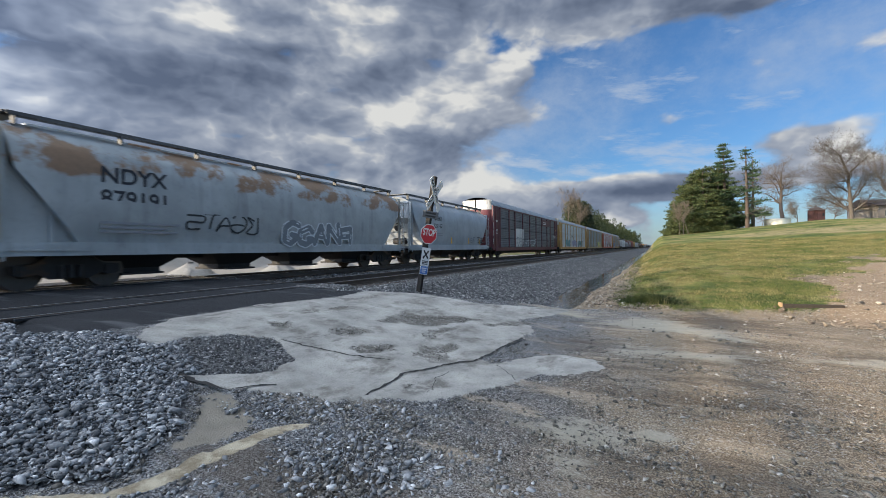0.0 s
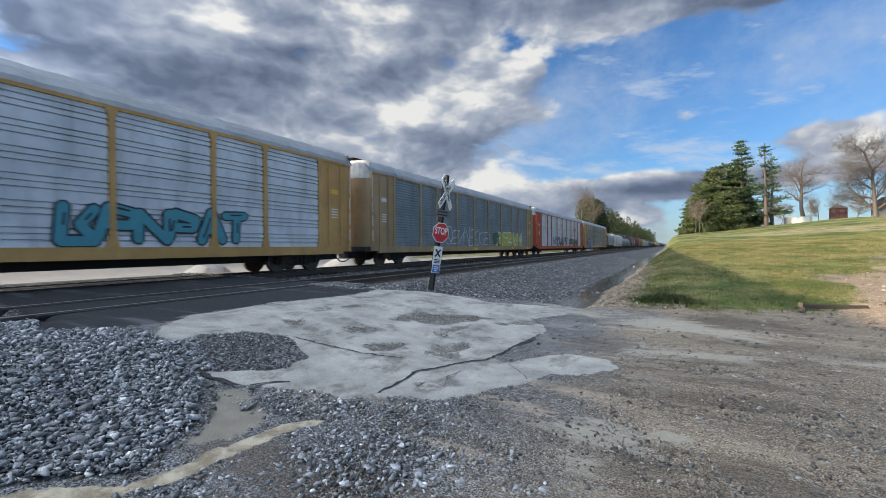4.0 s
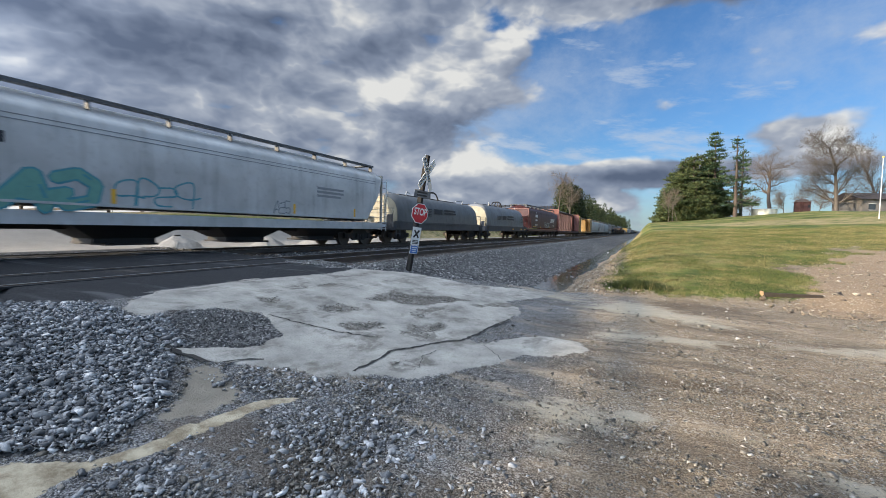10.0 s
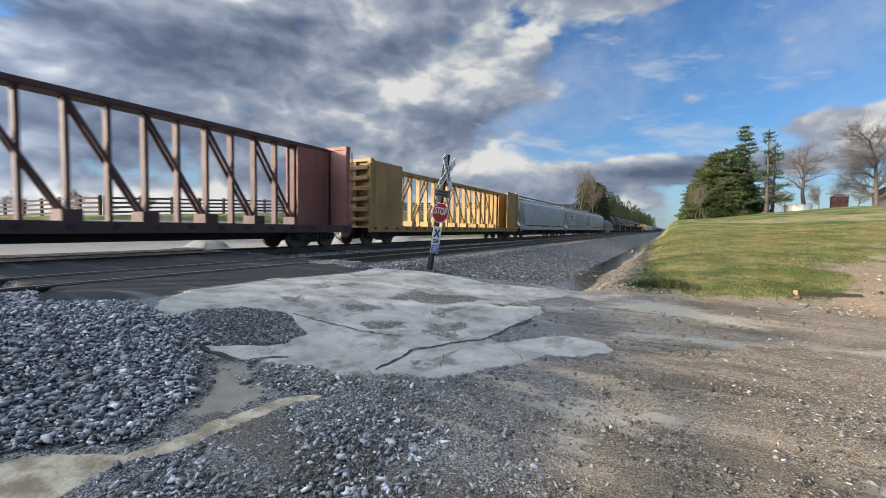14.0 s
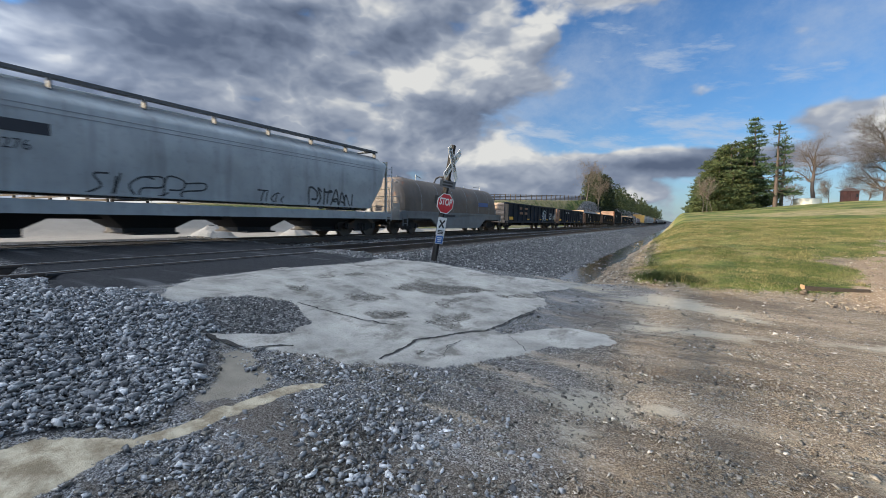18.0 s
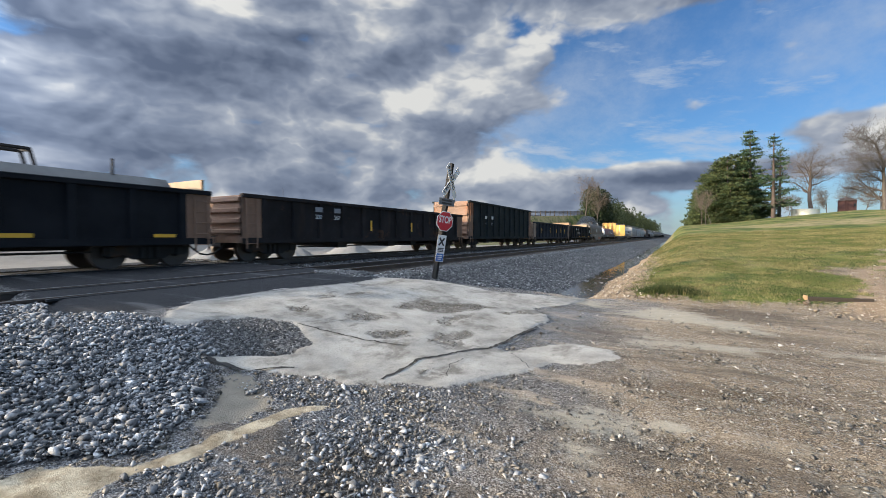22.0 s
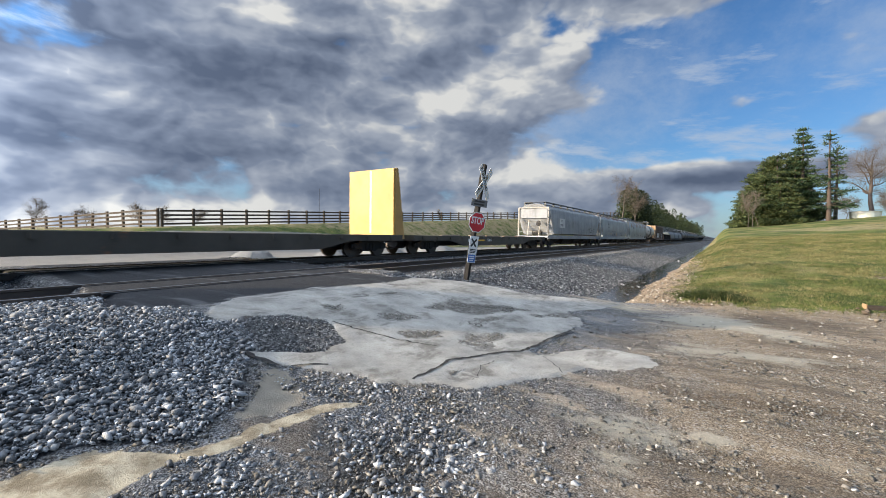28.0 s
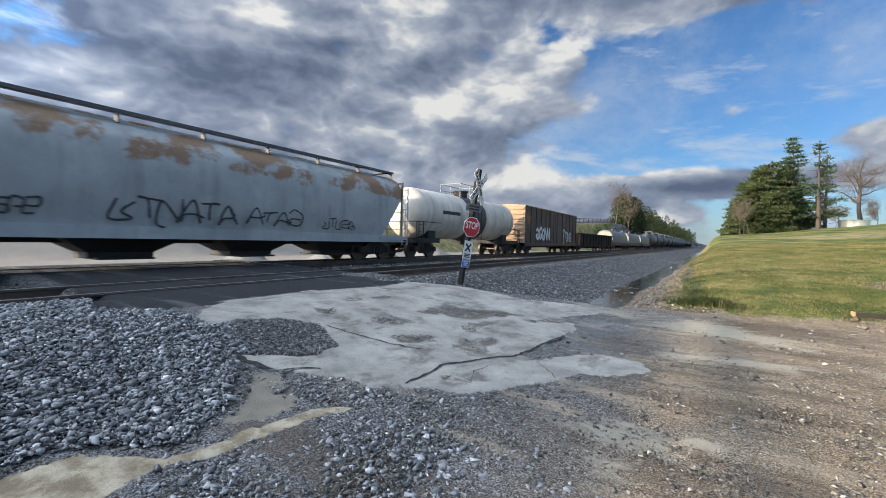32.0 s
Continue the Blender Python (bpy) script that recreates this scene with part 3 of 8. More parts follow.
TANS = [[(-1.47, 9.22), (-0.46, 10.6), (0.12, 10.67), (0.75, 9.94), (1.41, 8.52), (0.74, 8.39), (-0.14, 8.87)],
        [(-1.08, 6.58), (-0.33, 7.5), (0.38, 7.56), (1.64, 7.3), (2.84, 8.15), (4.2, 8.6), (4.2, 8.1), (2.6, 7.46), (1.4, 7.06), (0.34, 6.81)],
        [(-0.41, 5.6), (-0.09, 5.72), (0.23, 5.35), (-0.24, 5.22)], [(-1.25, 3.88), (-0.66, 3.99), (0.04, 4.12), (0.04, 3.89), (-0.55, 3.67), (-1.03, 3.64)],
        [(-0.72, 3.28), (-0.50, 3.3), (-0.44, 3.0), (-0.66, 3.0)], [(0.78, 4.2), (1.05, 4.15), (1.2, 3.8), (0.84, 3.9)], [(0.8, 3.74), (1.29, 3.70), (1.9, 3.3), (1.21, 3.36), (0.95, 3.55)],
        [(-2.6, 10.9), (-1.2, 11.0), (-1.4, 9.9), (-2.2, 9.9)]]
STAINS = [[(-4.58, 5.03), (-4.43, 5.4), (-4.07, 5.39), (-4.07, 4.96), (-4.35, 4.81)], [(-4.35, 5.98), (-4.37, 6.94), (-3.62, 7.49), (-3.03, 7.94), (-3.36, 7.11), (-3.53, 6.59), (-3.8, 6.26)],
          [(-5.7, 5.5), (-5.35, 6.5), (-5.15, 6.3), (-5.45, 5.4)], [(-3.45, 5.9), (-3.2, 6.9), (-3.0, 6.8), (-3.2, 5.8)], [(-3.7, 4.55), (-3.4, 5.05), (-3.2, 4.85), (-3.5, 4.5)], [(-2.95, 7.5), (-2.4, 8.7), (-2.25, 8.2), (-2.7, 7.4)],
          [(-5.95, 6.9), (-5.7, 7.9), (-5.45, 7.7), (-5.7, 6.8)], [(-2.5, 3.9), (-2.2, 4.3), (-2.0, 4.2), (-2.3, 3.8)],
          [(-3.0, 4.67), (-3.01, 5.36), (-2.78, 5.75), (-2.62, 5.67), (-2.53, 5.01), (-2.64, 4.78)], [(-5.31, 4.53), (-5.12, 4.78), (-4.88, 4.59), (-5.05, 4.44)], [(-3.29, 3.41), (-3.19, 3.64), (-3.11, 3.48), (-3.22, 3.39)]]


def lattice(x, y, s, k=0.0):
    """Smooth random heights on a lattice of 1/s metres, -1 to 1."""
    x, y = np.asarray(x, float) * s, np.asarray(y, float) * s
    i, j = np.floor(x), np.floor(y)
    u, v = x - i, y - j
    u, v = u * u * (3 - 2 * u), v * v * (3 - 2 * v)

    def corner(a, b):
        h = np.sin(a * 127.1 + b * 311.7 + k * 74.7) * 43758.5453
        return 2 * (h - np.floor(h)) - 1
    return (corner(i, j) * (1 - u) + corner(i + 1, j) * u) * (1 - v) + (corner(i, j + 1) * (1 - u) + corner(i + 1, j + 1) * u) * v


def torn(x, y, k=0.0):
    """Metres by which an outline on the ground strays."""
    return 0.10 * lattice(x, y, 1.7, k) + 0.06 * lattice(x, y, 4.3, k + 1) + 0.035 * lattice(x, y, 10.0, k + 2)


def soft(d, w=0.35):
    return np.clip(0.5 + d / (2 * w), 0, 1)


def zones(x, y):
    z = {}
    skew = y + 0.12 * (x + 9)
    cross = np.minimum(np.minimum(skew - 2.7, 9.25 - skew), np.minimum(-6.35 + 0.25 * np.sin(y * 1.1) - x, x + 17.3))
    tongue = inside(x, y, [(-7.0, 3.6), (-6.2, 3.6), (-5.75, 2.35), (-6.0, 1.9), (-7.0, 2.2)])
    z["asphalt"] = soft(np.maximum(cross, tongue), 0.3)
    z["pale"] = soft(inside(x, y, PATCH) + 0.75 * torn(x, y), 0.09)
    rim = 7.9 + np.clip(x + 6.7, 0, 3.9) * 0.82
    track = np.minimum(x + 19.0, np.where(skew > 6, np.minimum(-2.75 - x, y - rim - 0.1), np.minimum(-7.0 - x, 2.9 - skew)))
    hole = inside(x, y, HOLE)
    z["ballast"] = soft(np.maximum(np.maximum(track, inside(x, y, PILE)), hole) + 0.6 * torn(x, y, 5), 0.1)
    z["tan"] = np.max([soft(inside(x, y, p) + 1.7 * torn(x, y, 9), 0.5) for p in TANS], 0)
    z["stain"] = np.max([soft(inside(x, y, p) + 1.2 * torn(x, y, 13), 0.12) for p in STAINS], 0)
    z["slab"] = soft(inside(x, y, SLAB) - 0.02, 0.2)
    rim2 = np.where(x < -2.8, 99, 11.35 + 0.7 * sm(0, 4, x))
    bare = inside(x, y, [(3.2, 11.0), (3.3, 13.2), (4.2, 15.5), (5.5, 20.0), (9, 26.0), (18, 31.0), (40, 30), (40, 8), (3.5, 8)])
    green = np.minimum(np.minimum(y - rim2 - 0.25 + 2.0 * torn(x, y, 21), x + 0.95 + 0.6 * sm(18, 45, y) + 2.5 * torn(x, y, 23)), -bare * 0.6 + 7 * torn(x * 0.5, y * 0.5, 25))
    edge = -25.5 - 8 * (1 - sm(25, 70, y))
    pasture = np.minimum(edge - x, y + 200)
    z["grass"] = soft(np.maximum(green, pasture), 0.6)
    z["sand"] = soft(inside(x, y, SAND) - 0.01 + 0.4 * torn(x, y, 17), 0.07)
    z["lot"] = soft(np.minimum(np.minimum(-18.2 - x, x - edge), 120 - y), 0.8)
    z["dry"] = soft(np.maximum(np.minimum(edge - x, y + 200) * 0.2 - 0.35, np.maximum(np.minimum(x + 2.2, -0.2 - x) * 1.5 * sm(14, 22, y) - 0.3, inside(x, y, [(3, 60), (9, 52), (30, 50), (40, 62), (12, 64)]) * 0.3)), 0.7)
    soil = np.minimum(bare, y - 11.0) * 0.7
    z["bank"] = soft(np.maximum(soil, 0.0 * x - 9), 0.8)
    z["bank"] = np.maximum(z["bank"], soft(np.minimum(np.minimum(x + 2.75, -0.1 - x - 0.8 * sm(16, 40, y)), y - 11.3), 0.8))
    return z


def spread(lo, hi, step, first, last, grow):
    """Even steps between lo and hi, then wider and wider out to first and last."""
    mid = list(np.arange(lo, hi + 1e-6, step))
    s, up = step, []
    while (up[-1] if up else hi) < last:
        s *= grow
        up.append((up[-1] if up else hi) + s)
    s, down = step, []
    while (down[-1] if down else lo) > first:
        s *= grow
        down.append((down[-1] if down else lo) - s)
    return np.array(down[::-1] + mid + up)


def make_ground():
    xs, ys = spread(-7.8, 4.6, 0.05, -1500, 1500, 1.06), spread(0.2, 13.0, 0.05, -900, 2500, 1.06)
    gx, gy = np.meshgrid(xs, ys)
    gz = ground_z(gx, gy)
    z = zones(gx, gy)
    rough = np.array([noise.noise((a * 1.3, b * 1.3, 0)) * 0.5 + noise.noise((a * 5, b * 5, 3)) * 0.3 + noise.noise((a * 13, b * 13, 7)) * 0.2
                      if -9 < a < 12 and -3 < b < 30 else 0.0 for a, b in zip(gx.ravel(), gy.ravel())]).reshape(gx.shape)
    loose = 1 - np.maximum(z["asphalt"], z["pale"])
    gz = gz + rough * (0.045 * loose + 0.006) + 0.03 * sm(0.3, 0.7, z["pale"]) * (1 - 0.6 * z["stain"])
    nx, ny = len(xs), len(ys)
    verts = np.stack([gx.ravel(), gy.ravel(), gz.ravel()], 1)
    i = (np.arange(ny - 1)[:, None] * nx + np.arange(nx - 1)[None, :]).ravel()
    me = bpy.data.meshes.new("ground")
    me.from_pydata(verts.tolist(), [], np.stack([i, i + 1, i + 1 + nx, i + nx], 1).tolist())
    me.polygons.foreach_set("use_smooth", np.ones(len(me.polygons), bool))
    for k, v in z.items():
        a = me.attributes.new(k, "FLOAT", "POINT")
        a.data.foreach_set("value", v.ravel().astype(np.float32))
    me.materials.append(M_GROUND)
    return tagged(new("ground", me), "gravel yard, worn asphalt, ballast and winter grass", "ground", kind="structure")


make_ground()
# ---- the two tracks ----
RAIL_Z, NEAR_X, FAR_X, GAUGE = 0.62, -9.24, -14.70, 1.505


def make_track(cx, label):
    track = tagged(empty("railway_track", pose(cx, 0, 0)), label, "railway track", "tracks", "structure")
    rails = []
    for s in (-1, 1):
        bm = bmesh.new()
        prof = [(-0.07, 0.0), (0.07, 0.0), (0.07, 0.012), (0.012, 0.03), (0.012, 0.12), (0.036, 0.135), (0.036, 0.172), (0.028, 0.178),
                (-0.028, 0.178), (-0.036, 0.172), (-0.036, 0.135), (-0.012, 0.12), (-0.012, 0.03), (-0.07, 0.012)]
        loft(bm, [[(s * GAUGE / 2 + x, y, RAIL_Z - 0.178 + z) for x, z in prof] for y in (-150, 900)])
        bm.faces.ensure_lookup_table()
        for f in bm.faces:
            if f.calc_center_median().z > RAIL_Z - 0.002:
                f.material_index = 1
        bmesh.ops.recalc_face_normals(bm, faces=bm.faces[:])
        rails.append(part("rail", bm, (M_RAIL, M_RAILHEAD), track))
    y, k, tie = 9.75, 0, None
    while k < 120:
        if tie is None:
            bm = box(bmesh.new(), -1.3, 1.3, -0.115, 0.115, RAIL_Z - 0.36, RAIL_Z - 0.178)
            bmesh.ops.bevel(bm, geom=bm.edges[:], offset=0.012, segments=1, affect="EDGES")
            tie = part("tie", bm, M_TIE, track)
            tie.matrix_basis = pose(0, y, 0)
        else:
            again(tie, track, pose(random.uniform(-0.04, 0.04), y, 0, 0, 0, random.uniform(-1, 1)))
        y, k = y + 0.5, k + 1
    # ties on the other side of the crossing
    y = 2.2
    while y > -12:
        again(tie, track, pose(random.uniform(-0.04, 0.04), y, 0, 0, 0, random.uniform(-1, 1)))
        y -= 0.5
    # flangeways in the crossing: black strips paint the shaded gap on either side of each rail
    for s in (-1, 1):
        for o in (-0.085, 0.085):
            x = s * GAUGE / 2 + o
            shift = -0.12 * (cx + x + 9)
            solid("flangeway", M_BLACK, track, (x - 0.035, x + 0.035, 2.72 + shift, 9.25 + shift, RAIL_Z - 0.05, RAIL_Z - 0.016))
    return track


make_track(NEAR_X, "empty track with rusty rails and dark wooden ties in grey ballast")
make_track(FAR_X, "track with polished rails under the freight train")
# ---- the freight train ----
M_IRON = paint("truck_iron", (0.030, 0.027, 0.025), 0.75, 0.2, grime=0.4, rust=0.35, rust_color=(0.06, 0.035, 0.02))
M_TREAD = plain("wheel_steel", (0.09, 0.075, 0.065), 0.5, 0.6)
M_HOSE = plain("hose_rubber", (0.015, 0.015, 0.016), 0.6)
M_UNDER = plain("underframe_black", (0.02, 0.02, 0.021), 0.75)
M_GALV = paint("galvanised_steel", (0.30, 0.32, 0.335), 0.5, 0.35, grime=0.3, streak=0.2)
M_WALKWAY = paint("walkway_grating", (0.10, 0.105, 0.11), 0.6, 0.3, grime=0.4)
M_WHITE = paint("white_paint", (0.66, 0.65, 0.62), 0.5, grime=0.3, streak=0.2)
M_CREAM = paint("end_sheet_cream", (0.30, 0.275, 0.20), 0.55, grime=0.3, streak=0.35)
M_HOOD = paint("hood_dirty_white", (0.62, 0.60, 0.55), 0.55, grime=0.55, streak=0.7, grime_color=(0.12, 0.10, 0.085))
M_LETTER_DARK = plain("stencil_black", (0.02, 0.022, 0.03), 0.6)
M_LETTER_WHITE = plain("stencil_white", (0.62, 0.62, 0.60), 0.6)
M_YELLOW = plain("reflector_yellow", (0.75, 0.42, 0.03), 0.45)
M_GREYBAR = plain("stencil_grey", (0.24, 0.25, 0.27), 0.6)
XS = 1.55                      # half width of a car
SIDE = (90, 0, 90)             # lettering on the side that faces the road


def wheelset_mesh():
    bm = bmesh.new()
    for s in (-1, 1):
        x = s * 0.72
        rod(bm, (x - 0.07, 0, 0), (x + 0.07, 0, 0), 0.457, 24)
        rod(bm, (x - s * 0.07 - 0.02, 0, 0), (x - s * 0.07 + 0.02, 0, 0), 0.485, 24)
        rod(bm, (x + s * 0.07, 0, 0), (x + s * 0.10, 0, 0), 0.16, 12, 0.12)
        # a few holes and marks so that the turning shows
        for k in range(4):
            a = k * math.pi / 2
            rod(bm, (x + s * 0.068, 0.29 * math.cos(a), 0.29 * math.sin(a)), (x + s * 0.078, 0.29 * math.cos(a), 0.29 * math.sin(a)), 0.045, 8)
    rod(bm, (-1.0, 0, 0), (1.0, 0, 0), 0.075, 10)
    me = bpy.data.meshes.new("wheelset")
    bm.to_mesh(me)
    bm.free()
    me.materials.append(M_TREAD)
    return me


def truck_mesh():
    bm = bmesh.new()
    for s in (-1, 1):
        x = s * 0.99
        # cast side frame: arch bar, boxes over the axles, spring nest
        prof = [(-1.12, 0.40), (-1.12, 0.62), (-0.72, 0.66), (-0.42, 0.86), (0.42, 0.86), (0.72, 0.66), (1.12, 0.62), (1.12, 0.40), (0.98, 0.36),
                (0.66, 0.40), (0.40, 0.26), (-0.40, 0.26), (-0.66, 0.40), (-0.98, 0.36)]
        loft(bm, [[(x + d, y, z) for y, z in prof] for d in (-0.07, 0.07)])
        for y in (-0.89, 0.89):
            box(bm, x - 0.12 if s < 0 else x - 0.02, x + 0.02 if s < 0 else x + 0.12, y - 0.13, y + 0.13, 0.36, 0.60)
        for y in (-0.2, 0, 0.2):
            rod(bm, (x + s * 0.1, y, 0.30), (x + s * 0.1, y, 0.62), 0.075, 8)
    box(bm, -1.05, 1.05, -0.17, 0.17, 0.50, 0.78)
    box(bm, -0.5, 0.5, -0.3, 0.3, 0.78, 0.90)
    for y in (-0.45, 0.45):
        box(bm, -0.9, 0.9, y - 0.05, y + 0.05, 0.40, 0.52)
    bmesh.ops.recalc_face_normals(bm, faces=bm.faces[:])
    me = bpy.data.meshes.new("truck")
    bm.to_mesh(me)
    bm.free()
    me.materials.append(M_IRON)
    return me


ME_WHEEL, ME_TRUCK = wheelset_mesh(), truck_mesh()
WHEELS, CARS = [], []


def running_gear(car, L, inset=2.1):
    """Two trucks with turning wheelsets, couplers, air hoses and the brake rigging under the car."""
    for e in (-1, 1):
        t = new("truck", ME_TRUCK)
        t.parent = car
        t.location = (0, e * (L / 2 - inset), 0)
        for d in (-0.89, 0.89):
            w = new("wheelset", ME_WHEEL)
            w.parent = t
            w.matrix_parent_inverse = pose(0, d, 0.457)
            WHEELS.append(w)
        bm = bmesh.new()
        box(bm, -0.11, 0.11, e * (L / 2 - 1.0) if e > 0 else -L / 2 + 0.02, e * L / 2 - 0.02 if e > 0 else e * (L / 2 - 1.0), 0.72, 0.95)
        box(bm, -0.17, 0.17, e * L / 2 - 0.22, e * L / 2 + 0.05, 0.66, 1.0)
        part("coupler", bm, M_IRON, car)
        bm = bmesh.new()
        pts = [(0.35, e * (L / 2 - 0.75), 0.75), (0.38, e * (L / 2 - 0.5), 0.5), (0.36, e * (L / 2 - 0.25), 0.33), (0.33, e * L / 2, 0.28)]
        for a, b in zip(pts, pts[1:]):
            rod(bm, a, b, 0.03, 6)
        part("air_hose", bm, M_HOSE, car)


def grabs(car, L, mat, z0, z1, n, y, x=XS + 0.02, w=0.42, name="ladder"):
    """A side ladder of n rungs, its middle at y."""
    bm = bmesh.new()
    for s in (-1, 1):
        box(bm, x - 0.012, x + 0.012, y + s * w / 2 - 0.025, y + s * w / 2 + 0.025, z0, z1)
    for i in range(n):
        z = z0 + (i + 0.5) * (z1 - z0) / n
        rod(bm, (x, y - w / 2, z), (x, y + w / 2, z), 0.013, 6)
    return part(name, bm, mat, car)


def bars(car, mat, y, z, rows, size=0.07, gap=1.7, name="stencil", x=XS):
    """Writing too small to read: plain bars. rows: widths in metres."""
    bm = bmesh.new()
    for i, w in enumerate(rows):
        zz = z - i * size * gap
        box(bm, x + 0.004, x + 0.009, y, y + w, zz, zz + size)
    return part(name, bm, mat, car)


def plate(car, mat, y0, y1, z0, z1, name="plate", x=XS, label=""):
    return solid(name, mat, car, (x + 0.004, x + 0.010, y0, y1, z0, z1), label=label)


GLYPHS = (((0.0, 0.0), (0.1, 1.0), (0.95, 0.85), (0.9, 0.45), (0.2, 0.42)), ((1.0, 0.9), (0.1, 0.95), (0.05, 0.55), (0.95, 0.45), (0.9, 0.05), (0.0, 0.1)), ((0.0, 0.0), (0.45, 1.0), (1.0, 0.0), (0.75, 0.38), (0.2, 0.36)),
          ((0.0, 0.95), (1.0, 1.0), (0.5, 0.9), (0.45, 0.0)), ((1.0, 0.8), (0.6, 1.0), (0.05, 0.7), (0.1, 0.15), (0.6, 0.0), (1.0, 0.3), (0.6, 0.42)), ((0.05, 1.0), (0.0, 0.0), (0.95, 0.95), (1.0, 0.0)),
          ((0.05, 1.0), (0.1, 0.0), (0.95, 0.02), (0.5, 0.5), (0.9, 0.95)))


def scrawl(car, mat, y, z, w, h, n, seed, t=0.05, name="graffiti", x=XS, label="spray-painted tag"):
    """A sprayed tag: quick bent strokes that run into one another, with no readable letters."""
    rnd = random.Random(seed)
    bm = bmesh.new()
    pitch, count = w / n, 0
    for i in range(n):
        g, flip, slant = rnd.choice(GLYPHS), rnd.choice((-1, 1)), rnd.uniform(0.05, 0.35)
        tall = rnd.uniform(0.7, 1.0)
        c = []
        for a, b in g:
            b = b * tall + rnd.uniform(-0.06, 0.06)
            c.append(Vector((y + (i + 0.5 + (a - 0.5) * flip * 1.05 + slant * (b - 0.5) + rnd.uniform(-0.08, 0.08)) * pitch, z + b * h)))
        if rnd.random() < 0.4:
            c.append(c[-1] + Vector((rnd.uniform(0.2, 0.8) * pitch, rnd.uniform(-0.3, 0.2) * h)))
        c = [c[0] * 2 - c[1]] + c + [c[-1] * 2 - c[-2]]
        pts = []
        for p0, p1, p2, p3 in zip(c, c[1:], c[2:], c[3:]):
            for k in range(5):
                u = k / 5
                pts.append(0.5 * (2 * p1 + (p2 - p0) * u + (2 * p0 - 5 * p1 + 4 * p2 - p3) * u * u + (3 * p1 - p0 - 3 * p2 + p3) * u ** 3))
        for p, q in zip(pts, pts[1:]):
            d = q - p
            if d.length < 1e-4:
                continue
            m = Vector((-d.y, d.x)).normalized() * t * rnd.uniform(0.42, 0.55)
            e = d.normalized() * t * 0.2
            count += 1
            bm.faces.new([bm.verts.new((x + 0.005 + 0.0002 * (count % 20), v.x, v.y)) for v in (p - m - e, q - m + e, q + m + e, p + m - e)])
    return tagged(part(name, bm, mat, car), label, kind="stuff")


def throwup(car, fill, edge, y, z, w, h, n, seed, x=XS, label="large graffiti piece in interlocking shapes"):
    """Block graffiti: n fat bent forms, each outlined, leaning into one another; no words."""
    rnd = random.Random(seed)
    b1, b2 = bmesh.new(), bmesh.new()
    pitch = w / n

    def fat(bm, pts, t, dx, shift=(0.0, 0.0)):
        for k, (p, q) in enumerate(zip(pts, pts[1:])):
            p, q = Vector(p) + Vector(shift), Vector(q) + Vector(shift)
            d = (q - p).normalized()
            m = Vector((-d.y, d.x)) * t
            u = d * t * 0.75
            ring = (p - m * 0.95, p - u * 0.9 - m * 0.35, p - u + m * 0.45, p + m, q + m * 0.92, q + u + m * 0.4, q + u * 0.85 - m * 0.5, q - m)
            bm.faces.new([bm.verts.new((x + dx + 0.0003 * k, c.x, c.y)) for c in ring])
    for i in range(n):
        g = rnd.choice(GLYPHS)
        flip, tall, drop, slant = rnd.choice((-1, 1)), rnd.uniform(0.78, 1.0), rnd.uniform(0, 0.12), rnd.uniform(-0.12, 0.22)
        cy = y + (i + 0.5) * pitch
        pts = []
        for a, b in g:
            a = (a - 0.5) * flip + rnd.uniform(-0.07, 0.07)
            b = drop + b * tall * 0.86 + rnd.uniform(-0.04, 0.04)
            pts.append((cy + (a * 0.95 + slant * (b - 0.5)) * pitch, z + 0.08 * h + b * h * 0.86))
        t = min(pitch, h) * rnd.uniform(0.13, 0.17)
        o = 0.0022 * (i % 2)
        fat(b2, pts, t * 1.42, 0.005 + o)
        fat(b1, pts, t, 0.010 + o)
        for _ in range(2):        # glints inside the forms
            k = rnd.randrange(len(pts) - 1)
            p, q = Vector(pts[k]), Vector(pts[k + 1])
            fat(b2, [p.lerp(q, 0.25), p.lerp(q, rnd.uniform(0.5, 0.8))], t * 0.22, 0.0152 + 0.0004 * _, (t * 0.3, t * 0.25))
    tagged(part("graffiti_outline", b2, edge, car), kind="stuff")
    return tagged(part("graffiti_fill", b1, fill, car), label, kind="stuff")


